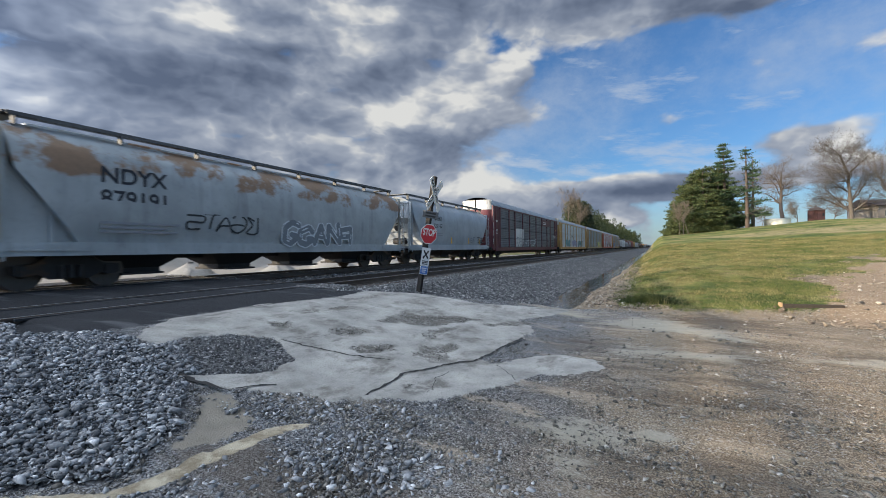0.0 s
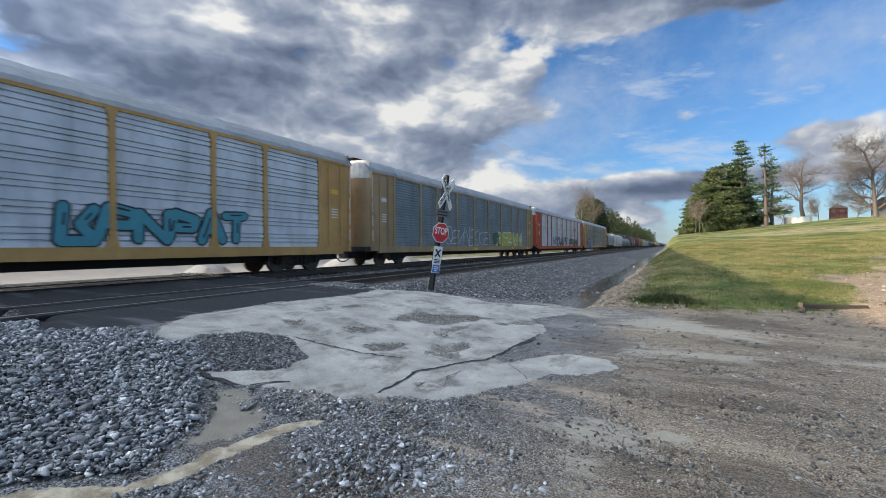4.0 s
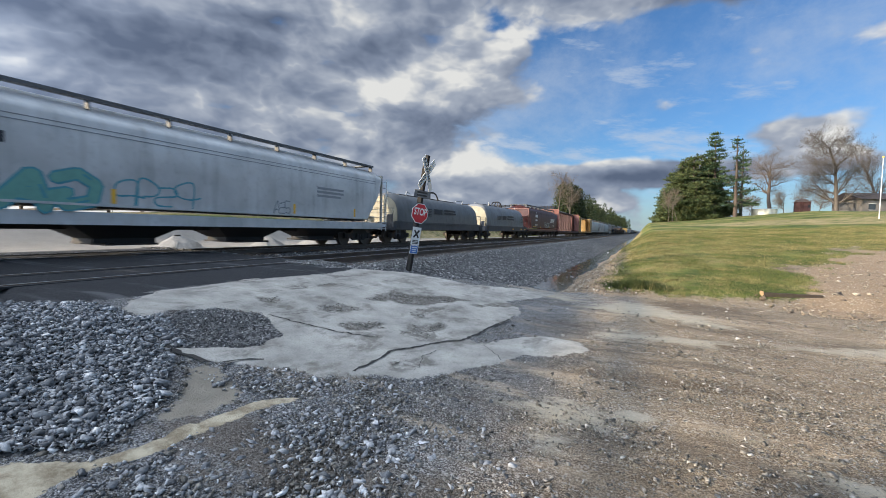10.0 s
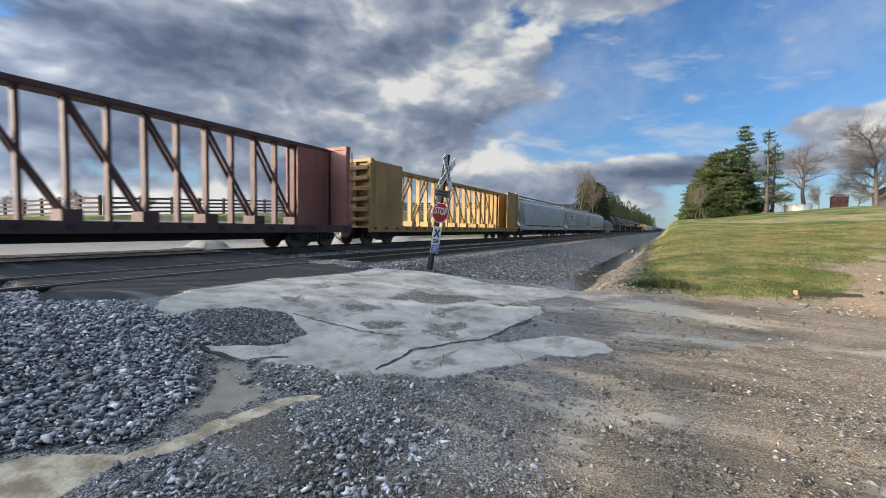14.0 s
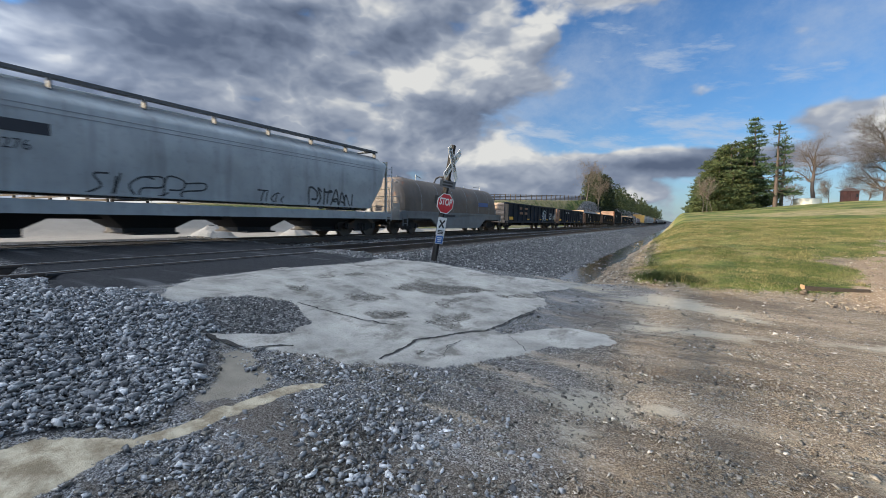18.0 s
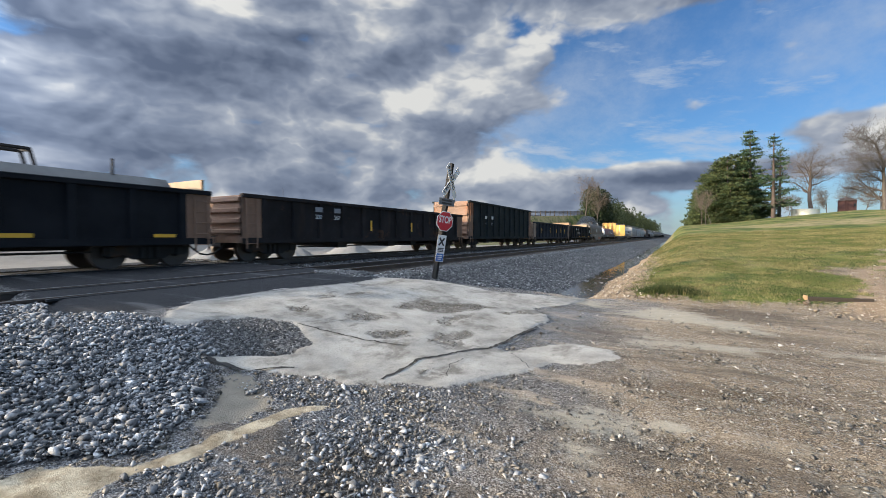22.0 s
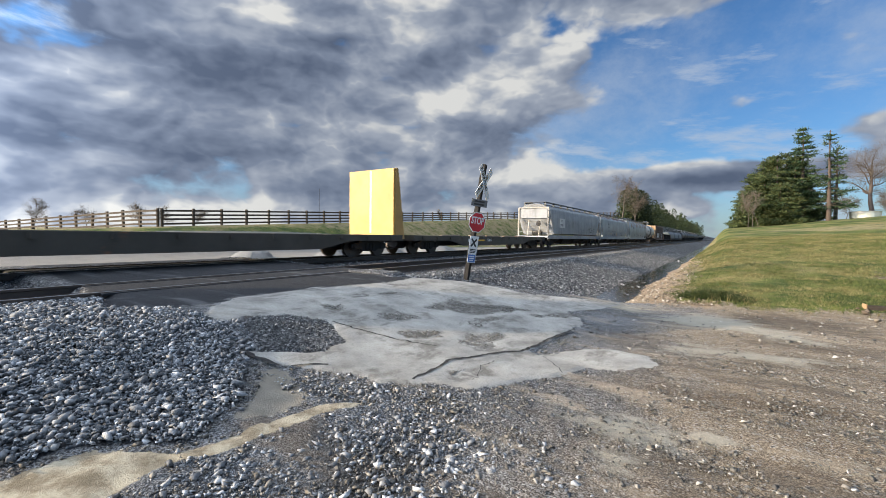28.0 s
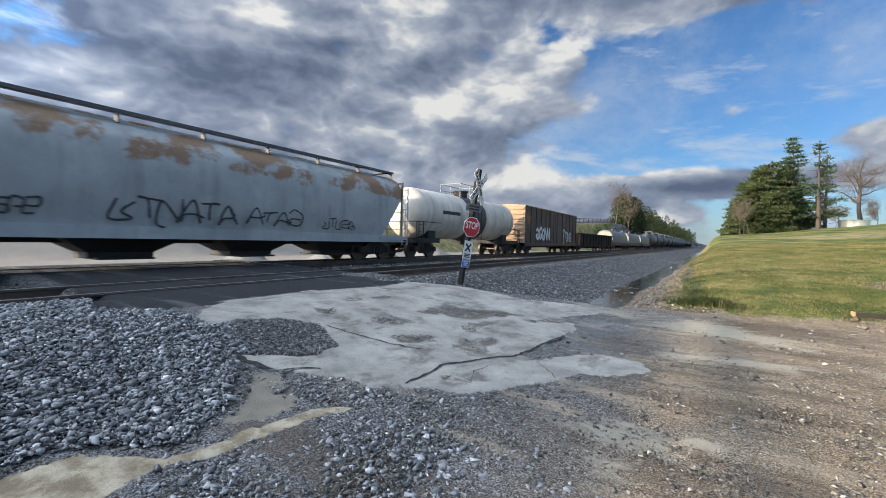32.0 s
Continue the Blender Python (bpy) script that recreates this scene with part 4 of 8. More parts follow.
# -- covered hopper --
def hopper(L, mat, end_mat, label, H=4.45, bays=4, curved=True, ribs=0, seed=1, cut=1.35, walk_z=0.16, wing=False):
    car = tagged(empty("covered_hopper_car"), label, "hopper car", "cars of the freight train")
    body = L - 1.2
    z0, ze = 1.15, H - 0.45
    if curved:
        prof = [(1.42, z0), (1.52, 1.6), (1.56, 2.2), (XS, 2.9), (1.50, 3.5), (1.38, ze - 0.1), (1.22, ze + 0.12), (0.8, H - 0.1), (0.3, H)]
    else:
        prof = [(XS, z0 + 0.2), (XS, 2.5), (XS, ze - 0.15), (1.46, ze - 0.02), (1.40, ze + 0.02), (0.8, H - 0.1), (0.3, H)]
    prof = prof + [(-x, z) for x, z in prof[::-1]]

    def reach(z):
        return body / 2 - 0.18 - max(0.0, min(1.0, (H - 1.15 - z) / (H - 2.4))) * cut
    n = 8
    rings = [[(x, (-1 + 2 * i / n) * reach(z), z) for x, z in prof] for i in range(n + 1)]
    bm = loft(bmesh.new(), rings)
    bmesh.ops.recalc_face_normals(bm, faces=bm.faces[:])
    part("body", bm, mat, car, smooth=35)
    # end wall between body and platform, lit from behind
    for e in (-1, 1):
        bm = bmesh.new()
        loft(bm, [[(x, e * (reach(z) - 0.01), z) for x in (-1.36, 1.36)] + [(x, e * (reach(z) + 0.03), z) for x in (1.36, -1.36)] for z in (z0 + 0.1, 1.8, H - 1.2, H - 0.5)])
        bmesh.ops.recalc_face_normals(bm, faces=bm.faces[:])
        part("slope_sheet", bm, mat, car)
        bm = bmesh.new()
        box(bm, -1.3, 1.3, min(e * (body / 2 - 0.19), e * (body / 2 - 0.13)), max(e * (body / 2 - 0.19), e * (body / 2 - 0.13)), H - 1.35, H - 0.45)
        part("end_sheet", bm, mat, car)
        # platform, corner posts, crossover grating and braces
        y1, y0 = e * (L / 2 - 0.35), e * (body / 2 - 0.45 - cut)
        lo, hi = min(y0, y1), max(y0, y1)
        solid("end_platform", M_UNDER if ribs else mat, car, (-XS, XS, lo, hi, 0.98, 1.14))
        ye = e * (body / 2 - 0.04)
        for s in (-1, 1):
            solid("corner_post", end_mat, car, (s * 1.44 - 0.05, s * 1.44 + 0.05, ye - 0.05, ye + 0.05, 1.14, H - 0.35))
            part("end_brace", bar(bmesh.new(), (s * 1.3, ye - e * 0.15, 3.5), (s * 0.7, e * (body / 2 - cut - 0.3), 1.15), 0.09, 0.06), end_mat, car)
            part("end_strut", bar(bmesh.new(), (s * 0.55, ye, 1.14), (s * 0.55, ye - e * 0.3, 2.6), 0.07, 0.07), end_mat, car)
            if wing and e < 0:
                pts = [(e * (reach(z) - 0.05), z) for z in (1.15, 1.8, H - 1.2, H - 0.5)] + [(ye, H - 0.5), (ye, 1.15)]
                bm = loft(bmesh.new(), [[(s * 1.30 + d, y, z) for y, z in pts] for d in (-0.02, 0.02)])
                bmesh.ops.recalc_face_normals(bm, faces=bm.faces[:])
                part("wing_sheet", bm, mat, car)
                solid("wing_post", mat, car, (s * 1.36 - 0.04, s * 1.36 + 0.04, e * (body / 2 - 1.0) - 0.04, e * (body / 2 - 1.0) + 0.04, 1.15, 2.9))
        solid("end_beam", end_mat, car, (-1.38, 1.38, ye - 0.04, ye + 0.04, H - 0.43, H - 0.35))
        bm = bmesh.new()
        for k in range(3):
            zz = 1.5 + 0.45 * k
            rod(bm, (-1.5, e * (L / 2 - 0.4), zz), (1.5, e * (L / 2 - 0.4), zz), 0.016)
        for s in (-1, 1):
            rod(bm, (s * 1.5, e * (L / 2 - 0.4), 1.14), (s * 1.5, e * (L / 2 - 0.4), 2.5), 0.018)
        part("end_railing", bm, end_mat, car)
        grabs(car, L, mat, 0.75, H - 0.55, 9, e * (body / 2 + 0.12), x=XS - 0.02)
        # brake wheel and cylinder
        if e < 0:
            bm = bmesh.new()
            rod(bm, (0.5, e * (L / 2 - 0.68), 2.3), (0.5, e * (L / 2 - 0.64), 2.3), 0.25, 14)
            part("brake_wheel", bm, M_IRON, car)
            bm = bmesh.new()
            rod(bm, (-0.5, e * (body / 2 - 1.2), 1.45), (0.4, e * (body / 2 - 1.2), 1.45), 0.2, 10)
            part("brake_cylinder", bm, M_IRON, car)
    # riveted seams along the eaves and the foot of flat sides
    if not curved and not ribs:
        for s in (-1, 1):
            for z in (ze - 0.32, ze - 0.44):
                solid("eave_seam", M_GREYBAR if mat is not P_BROWN else M_UNDER, car, (s * XS - 0.004, s * XS + 0.006, -body / 2 + 0.7, body / 2 - 0.7, z, z + 0.022))
            solid("foot_seam", mat, car, (s * XS - 0.01, s * XS + 0.025, -body / 2 + cut + 0.2, body / 2 - cut - 0.2, 1.36, 1.42))
    # side sill
    for s in (-1, 1):
        solid("side_sill", M_UNDER if ribs else mat, car, (s * 1.46 - 0.06, s * 1.46 + 0.06, -L / 2 + 0.6, L / 2 - 0.6, 0.86, 1.2))
    if ribs:
        for s in (-1, 1):
            for k in range(ribs + 1):
                y = (-1 + 2 * k / ribs) * (body / 2 - cut - 0.1)
                solid("rib", P_RIBLIT, car, (s * XS - 0.01, s * XS + 0.10, y - 0.07, y + 0.07, 1.2, H - 0.55))
    # outlet bays
    bw = (body - 2 * cut - 0.6) / bays
    for k in range(bays):
        yc = (k - (bays - 1) / 2) * bw
        bm = loft(bmesh.new(), [[(x, yc + y, z) for x, y in ((-hx, -hy), (hx, -hy), (hx, hy), (-hx, hy))] for hx, hy, z in ((1.34, bw * 0.49, 1.18), (0.55, bw * 0.2, 0.46), (0.55, bw * 0.2, 0.32))])
        part("outlet_bay", bm, M_UNDER, car)
        solid("outlet_gate", M_IRON, car, (-0.95, 0.95, yc - bw * 0.17, yc + bw * 0.17, 0.27, 0.33))
    solid("centre_sill", M_UNDER, car, (-0.28, 0.28, -L / 2 + 0.6, L / 2 - 0.6, 0.72, 1.05))
    # roof hatch trough and running boards
    solid("hatch_trough", mat, car, (-0.28, 0.28, -body / 2 + 0.9, body / 2 - 0.9, H - 0.03, H + 0.09), bevel=0.02)
    for s in (-1, 1):
        bm = box(bmesh.new(), s * 0.85 - 0.22, s * 0.85 + 0.22, -body / 2 + 0.30, body / 2 - 0.30, H + walk_z - 0.04, H + walk_z)
        box(bm, s * 1.06 - 0.02, s * 1.06 + 0.02, -body / 2 + 0.30, body / 2 - 0.30, H + walk_z - 0.09, H + walk_z)
        part("running_board", bm, M_WALKWAY, car)
        m = max(5, int(body / 2.2))
        for k in range(m + 1):
            y = (-1 + 2 * k / m) * (body / 2 - 0.45)
            solid("board_bracket", M_WALKWAY, car, (s * 0.99 - 0.10, s * 0.99 + 0.09, y - 0.025, y + 0.025, H - 0.2, H + walk_z - 0.04))
    for e in (-1, 1):
        solid("end_running_board", M_WALKWAY, car, (-1.0, 1.0, e * (body / 2 - 0.42) - 0.2, e * (body / 2 - 0.42) + 0.2, H + walk_z - 0.04, H + walk_z))
    running_gear(car, L)
    return car


# -- autorack --
def rack_panel_mesh(w, h, rows, mat):
    """One perforated side panel: shallow horizontal corrugations."""
    bm = bmesh.new()
    pts = [(0.03, 0.0)]
    if rows < 20:
        for g in range(6):
            for q in range(3):
                z = h * (g + 0.28 + 0.24 * q) / 6
                pts += [(0.03, z - 0.02), (-0.03, z - 0.012), (-0.03, z + 0.018), (0.03, z + 0.03)]
    else:
        for k in range(rows):
            z, d = h * k / rows, h / rows
            pts += [(0.0, z + d * 0.1), (0.0, z + d * 0.5), (0.03, z + d * 0.62), (0.03, z + d * 0.95)]
    pts.append((0.03, h))
    loft(bm, [[(x, y, z) for x, z in pts] for y in (-w / 2, w / 2)], closed=False, caps=False)
    me = bpy.data.meshes.new("side_panel")
    bm.to_mesh(me)
    bm.free()
    me.materials.append(mat)
    return me


def autorack(L, frame, panel, label, bays=8, rows=20, end_top=True, joints=False):
    car = tagged(empty("autorack_car"), label, "autorack car", "cars of the freight train")
    body, z0, z1 = L - 0.9, 1.02, 4.72
    k0 = L / 29.4
    stops = [k0 * v for v in (-11.95, -9.2, -7.2, -4.35, -1.43, 1.43, 4.35, 7.2, 9.2, 11.95)]
    for s in (-1, 1):
        solid("side_sill", frame, car, (s * XS - 0.10, s * XS + 0.03, -body / 2 + 0.9, body / 2 - 0.9, 0.70, 1.03))
        solid("top_rail", frame, car, (s * XS - 0.10, s * XS + 0.02, -body / 2 + 0.4, body / 2 - 0.4, z1, z1 + 0.10))
    solid("deck", M_UNDER, car, (-XS + 0.1, XS - 0.1, -body / 2, body / 2, 0.78, 1.02))
    solid("centre_sill", M_UNDER, car, (-0.35, 0.35, -body / 2, body / 2, 0.42, 0.80))
    span = stops[-1] * 2
    sheets = {}
    for s in (-1, 1):
        for ya, yb in zip(stops, stops[1:]):
            w = round(yb - ya, 2)
            if w not in sheets:
                sheets[w] = rack_panel_mesh(w - 0.10, z1 - z0, rows, panel)
            p = new("side_panel", sheets[w])
            p.parent = car
            p.matrix_basis = pose(s * (XS - 0.06), (ya + yb) / 2, z0, 0, 0, 0 if s > 0 else 180)
        for y in stops:
            bm = box(bmesh.new(), s * XS - 0.09, s * XS + 0.025, y - 0.08, y + 0.08, z0, z1)
            # flared foot and head
            loft(bm, [[(s * XS + d, y + q, z) for q, z in ((-0.17, z0), (0.17, z0), (0.08, z0 + 0.4), (-0.08, z0 + 0.4))] for d in (-0.02, 0.028)])
            loft(bm, [[(s * XS + d, y + q, z) for q, z in ((-0.15, z1), (-0.08, z1 - 0.2), (0.08, z1 - 0.2), (0.15, z1))] for d in (-0.02, 0.028)])
            bmesh.ops.recalc_face_normals(bm, faces=bm.faces[:])
            part("side_post", bm, frame, car)
        if joints:
            for z in (1.9, 2.85, 3.8):
                solid("panel_joint", M_UNDER, car, (s * XS - 0.05, s * XS - 0.02, -span / 2, span / 2, z - 0.025, z + 0.025))
    # solid end sections with stamped doors
    for e in (-1, 1):
        ya, yb = e * span / 2, e * (body / 2 - 0.35)
        lo, hi = min(ya, yb), max(ya, yb)
        for s in (-1, 1):
            solid("end_panel", frame, car, (s * XS - 0.09, s * XS - 0.02, lo, hi, 0.8, z1))
            for q in (0.28, 0.66):
                y = ya + (yb - ya) * q
                solid("end_panel_stiffener", frame, car, (s * XS - 0.03, s * XS + 0.02, y - 0.05, y + 0.05, 0.95, z1 - 0.1))
            for z in (1.3, 2.05, 2.75, 3.45, 4.05):
                solid("reflector_strip", M_HOOD, car, (s * XS + 0.001, s * XS + 0.006, yb - 0.09 if e > 0 else yb + 0.03, yb - 0.03 if e > 0 else yb + 0.09, z, z + 0.55))
            solid("data_plate", M_YELLOW if s * e > 0 else M_LETTER_WHITE, car, (s * XS - 0.02, s * XS - 0.012, min(ya + (yb - ya) * 0.36, ya + (yb - ya) * 0.58), max(ya + (yb - ya) * 0.36, ya + (yb - ya) * 0.58), 3.35, 3.55))
            for k in range(4):
                solid("stencil_line", M_LETTER_WHITE, car, (s * XS - 0.02, s * XS - 0.012, min(ya + (yb - ya) * 0.36, ya + (yb - ya) * 0.56), max(ya + (yb - ya) * 0.36, ya + (yb - ya) * 0.56), 2.3 + 0.12 * k, 2.35 + 0.12 * k))
            solid("door_post", frame, car, (s * XS - 0.14, s * XS, yb - 0.12 if e > 0 else yb, yb if e > 0 else yb + 0.12, 0.8, z1 + 0.1))
        # two curved end doors
        for s in (-1, 1):
            bm = bmesh.new()
            arc = [(s * q, e * (body / 2 - 0.30 + d)) for q, d in ((0.05, 0.30), (0.55, 0.30), (0.98, 0.24), (1.28, 0.10), (1.42, -0.06))]
            outer = [(x, y, z) for z in (0.9, 5.2) for x, y in arc]
            v = [bm.verts.new(p) for p in outer]
            m = len(arc)
            for i in range(m - 1):
                bm.faces.new((v[i], v[i + 1], v[m + i + 1], v[m + i]))
            r = bmesh.ops.solidify(bm, geom=bm.faces[:], thickness=0.05)
            for f in bm.faces:
                f.material_index = 0
            part("end_door", bm, frame, car, smooth=40)
            if end_top:
                bm = bmesh.new()
                v = [bm.verts.new((x * 1.01, y + e * 0.02, z)) for z in (4.45, 5.34) for x, y in arc]
                for i in range(m - 1):
                    bm.faces.new((v[i], v[i + 1], v[m + i + 1], v[m + i]))
                bmesh.ops.solidify(bm, geom=bm.faces[:], thickness=0.03)
                part("door_hood", bm, M_HOOD, car, "white-painted upper end door", smooth=40)
        grabs(car, L, frame, 0.8, 3.2, 6, e * (body / 2 - 0.75), x=XS + 0.01, w=0.5)
    # arched roof of overlapping sheets
    arch = [(XS - 0.05, z1 + 0.08), (XS - 0.12, 4.98), (XS - 0.32, 5.22), (1.02, 5.42), (0.6, 5.54), (0.0, 5.59)]
    arch = arch + [(-x, z) for x, z in arch[-2::-1]]
    n = 56
    rings = []
    for i in range(n + 1):
        y = -body / 2 + 0.15 + (body - 0.3) * i / n
        d = 0.022 if i % 2 else 0.0
        rings.append([(x * (1 + d * 0.6), y, z + d) for x, z in arch])
    bm = loft(bmesh.new(), rings, closed=False, caps=False)
    bmesh.ops.recalc_face_normals(bm, faces=bm.faces[:])
    part("roof", bm, M_GALV, car, "galvanised corrugated arched roof")
    running_gear(car, L, 3.4)
    return car


# -- coil car --
def coil_car(L, cover, frame, label, top=3.25, fish=True, flat_cover=False, ribs=6, arch=True):
    car = tagged(empty("coil_car"), label, "coil car", "cars of the freight train")
    body = L - 1.3
    w, zc = 1.42, 1.25
    if flat_cover:
        prof = [(w, zc), (w, 1.85), (1.15, top - 0.25), (0.6, top), (0, top + 0.03)]
    else:
        prof = [(w, zc)] + [(w * math.cos(a) ** 0.62, 1.75 + (top - 1.75) * math.sin(a)) for a in (0.0, 0.25, 0.5, 0.78, 1.05, 1.3, 1.5)] + [(0, top)]
    prof = prof + [(-x, z) for x, z in prof[-2::-1]]
    c2 = body / 2 - 0.75
    rings = []
    for y, k in ((-c2, 0.90), (-c2 + 0.12, 0.97), (-c2 + 0.4, 1.0), (0, 1.0), (c2 - 0.4, 1.0), (c2 - 0.12, 0.97), (c2, 0.90)):
        rings.append([(x * (1 if flat_cover else k), y, zc + (z - zc) * (1 if flat_cover else k)) for x, z in prof])
    if flat_cover:
        rings[0] = [(x, y + 0.0, z) for x, y, z in rings[0]]
    bm = loft(bmesh.new(), rings)
    bmesh.ops.recalc_face_normals(bm, faces=bm.faces[:])
    part("cover", bm, cover, car, smooth=40)
    if not fish and not flat_cover:      # smooth hood with a spine beam, a cream end and twin hoops
        solid("spine_beam", M_IRON, car, (-0.13, 0.13, -c2 + 1.9, c2 - 1.9, top - 0.02, top + 0.09), bevel=0.015)
        for e in (-1, 1):
            bm = loft(bmesh.new(), [[(x * 0.88, e * (c2 + d), zc + (z - zc) * 0.88) for x, z in prof] for d in (0.004, 0.03)])
            bmesh.ops.recalc_face_normals(bm, faces=bm.faces[:])
            part("cover_end", bm, M_CREAM, car, "cream-coloured end sheet")
    for k in range(ribs if fish or flat_cover else 2):
        y = (-1 + 2 * (k + 0.5) / (ribs if fish or flat_cover else 2)) * (c2 - 0.5)
        bm = bmesh.new()
        pr = [(x * 1.012, z + 0.012) for x, z in prof]
        loft(bm, [[(x, y + d, z) for x, z in pr] for d in (-0.018, 0.018)], closed=False, caps=False)
        part("cover_rib", bm, M_GALV if fish else cover, car, smooth=40)
    # lifting bracket on top
    bm = bmesh.new()
    if arch:
        for s in (-1, 1):
            pts = [(s * 0.42, -0.75, top - 0.1), (s * 0.3, -0.5, top + 0.42), (s * 0.2, -0.25, top + 0.55), (s * 0.2, 0.25, top + 0.55), (s * 0.3, 0.5, top + 0.42), (s * 0.42, 0.75, top - 0.1)]
            for a, b in zip(pts, pts[1:]):
                rod(bm, a, b, 0.055, 6)
        for y in (-0.25, 0.25):
            rod(bm, (-0.2, y, top + 0.55), (0.2, y, top + 0.55), 0.055, 6)
        part("lifting_bracket", bm, M_IRON, car)
    else:
        bm.free()
    for e in (-1, 1):
        y = e * (c2 - 1.9)
        for s in (-1, 1):
            bm = bmesh.new()
            rod(bm, (s * 0.7, y, top - 0.25), (s * 0.72, y, top + 0.25), 0.03)
            rod(bm, (s * 0.7, y, top + 0.22), (s * 0.5, y - e * 0.9, top + 0.12), 0.025)
            part("guide_arm", bm, M_GALV, car)
    # trough frame with a fish-belly side
    for s in (-1, 1):
        x0, x1 = (s * 1.38, s * (XS - 0.02))
        a, b = min(x0, x1), max(x0, x1)
        if fish:
            pr = [(-body / 2, 1.25), (-body / 2, 0.92), (-body / 2 + 3.2, 0.92), (-body / 2 + 4.3, 0.30), (body / 2 - 4.3, 0.30), (body / 2 - 3.2, 0.92), (body / 2, 0.92), (body / 2, 1.25)]
        else:
            pr = [(-body / 2, 1.25), (-body / 2, 0.85), (body / 2, 0.85), (body / 2, 1.25)]
        bm = loft(bmesh.new(), [[(x, y, z) for y, z in pr] for x in (a, b)])
        bmesh.ops.recalc_face_normals(bm, faces=bm.faces[:])
        part("side_frame", bm, frame, car)
        solid("frame_lip", frame, car, (s * XS - 0.08, s * XS + 0.02, -body / 2, body / 2, 1.22, 1.34))
        solid("cover_skirt", cover, car, (s * (w + 0.03) - 0.03, s * (w + 0.03) + 0.03, -c2 + 0.1, c2 - 0.1, 1.34, 1.42))
    solid("trough", M_UNDER, car, (-1.36, 1.36, -body / 2 + 0.1, body / 2 - 0.1, 0.8, 1.22))
    for e in (-1, 1):
        solid("end_sill", frame, car, (-XS, XS, e * body / 2 - 0.1, e * body / 2 + 0.1, 0.82, 1.28))
        bm = bmesh.new()
        for s in (-1, 1):
            rod(bm, (s * 1.4, e * body / 2, 1.28), (s * 1.4, e * body / 2, 2.1), 0.02)
            box(bm, s * 1.0 - 0.2, s * 1.0 + 0.2, e * (body / 2 - 0.3) - 0.04, e * (body / 2 - 0.3) + 0.04, 1.28, 1.75)
        rod(bm, (-1.4, e * body / 2, 2.1), (1.4, e * body / 2, 2.1), 0.02)
        part("end_rail", bm, frame, car)
        grabs(car, L, frame, 0.5, 1.3, 3, e * (body / 2 - 0.35))
    running_gear(car, L, 2.0)
    return car


# -- gondola --
def gondola(L, mat, end_mat, label, top=2.42, ribs=13, low=0.72, mouldy=0.0, load=None):
    car = tagged(empty("gondola_car"), label, "gondola car", "cars of the freight train")
    body = L - 1.1
    for s in (-1, 1):
        solid("side_sheet", mat, car, (s * (XS - 0.12) - 0.025, s * (XS - 0.12) + 0.025, -body / 2, body / 2, low, top))
        solid("top_chord", mat, car, (s * (XS - 0.07) - 0.09, s * (XS - 0.07) + 0.09, -body / 2, body / 2, top - 0.06, top + 0.08), bevel=0.015)
        solid("bottom_chord", mat, car, (s * (XS - 0.06) - 0.07, s * (XS - 0.06) + 0.07, -body / 2, body / 2, low - 0.04, low + 0.14))
        for k in range(ribs):
            y = (-1 + 2 * k / (ribs - 1)) * (body / 2 - 0.9)
            bm = loft(bmesh.new(), [[(s * (XS - 0.13), y - 0.13, z), (s * (XS - 0.0), y - 0.08, z), (s * (XS - 0.0), y + 0.08, z), (s * (XS - 0.13), y + 0.13, z)] for z in (low + 0.12, top - 0.05)])
            bmesh.ops.recalc_face_normals(bm, faces=bm.faces[:])
            part("side_stake", bm, mat, car)
    for e in (-1, 1):
        y = e * (body / 2 - 0.05)
        solid("end_sheet", end_mat, car, (-XS + 0.12, XS - 0.12, y - 0.03, y + 0.03, low, top + 0.02))
        solid("corner_panel", end_mat, car, (XS - 0.1, XS - 0.085 + 0.02, min(e * (body / 2 - 0.02), e * (body / 2 - 1.0)), max(e * (body / 2 - 0.02), e * (body / 2 - 1.0)), low + 0.16, top - 0.06))
        for k in range(4):
            z = low + 0.3 + k * (top - low - 0.35) / 3.4
            solid("end_rib", end_mat, car, (-XS + 0.14, XS - 0.14, min(y, y + e * 0.13), max(y, y + e * 0.13), z, z + 0.16), bevel=0.02)
        solid("end_sill", end_mat, car, (-XS + 0.05, XS - 0.05, y - 0.12, y + 0.16, low - 0.02, low + 0.2))
        grabs(car, L, end_mat, 0.5, top - 0.1, 5, e * (body / 2 - 0.35))
    solid("floor", M_UNDER, car, (-XS + 0.15, XS - 0.15, -body / 2, body / 2, low + 0.06, low + 0.16))
    solid("centre_sill", M_UNDER, car, (-0.3, 0.3, -body / 2, body / 2, 0.55, low + 0.06))
    bm = bmesh.new()
    for y in (-3.2, 0.6, 2.8):
        box(bm, -1.2, 1.2, y - 0.3, y + 0.3, 0.42, 0.7)
    rod(bm, (0.9, -body / 2 + 3, 0.5), (0.9, body / 2 - 3, 0.5), 0.03)
    part("brake_gear", bm, M_IRON, car)
    running_gear(car, L, 2.2)
    return car


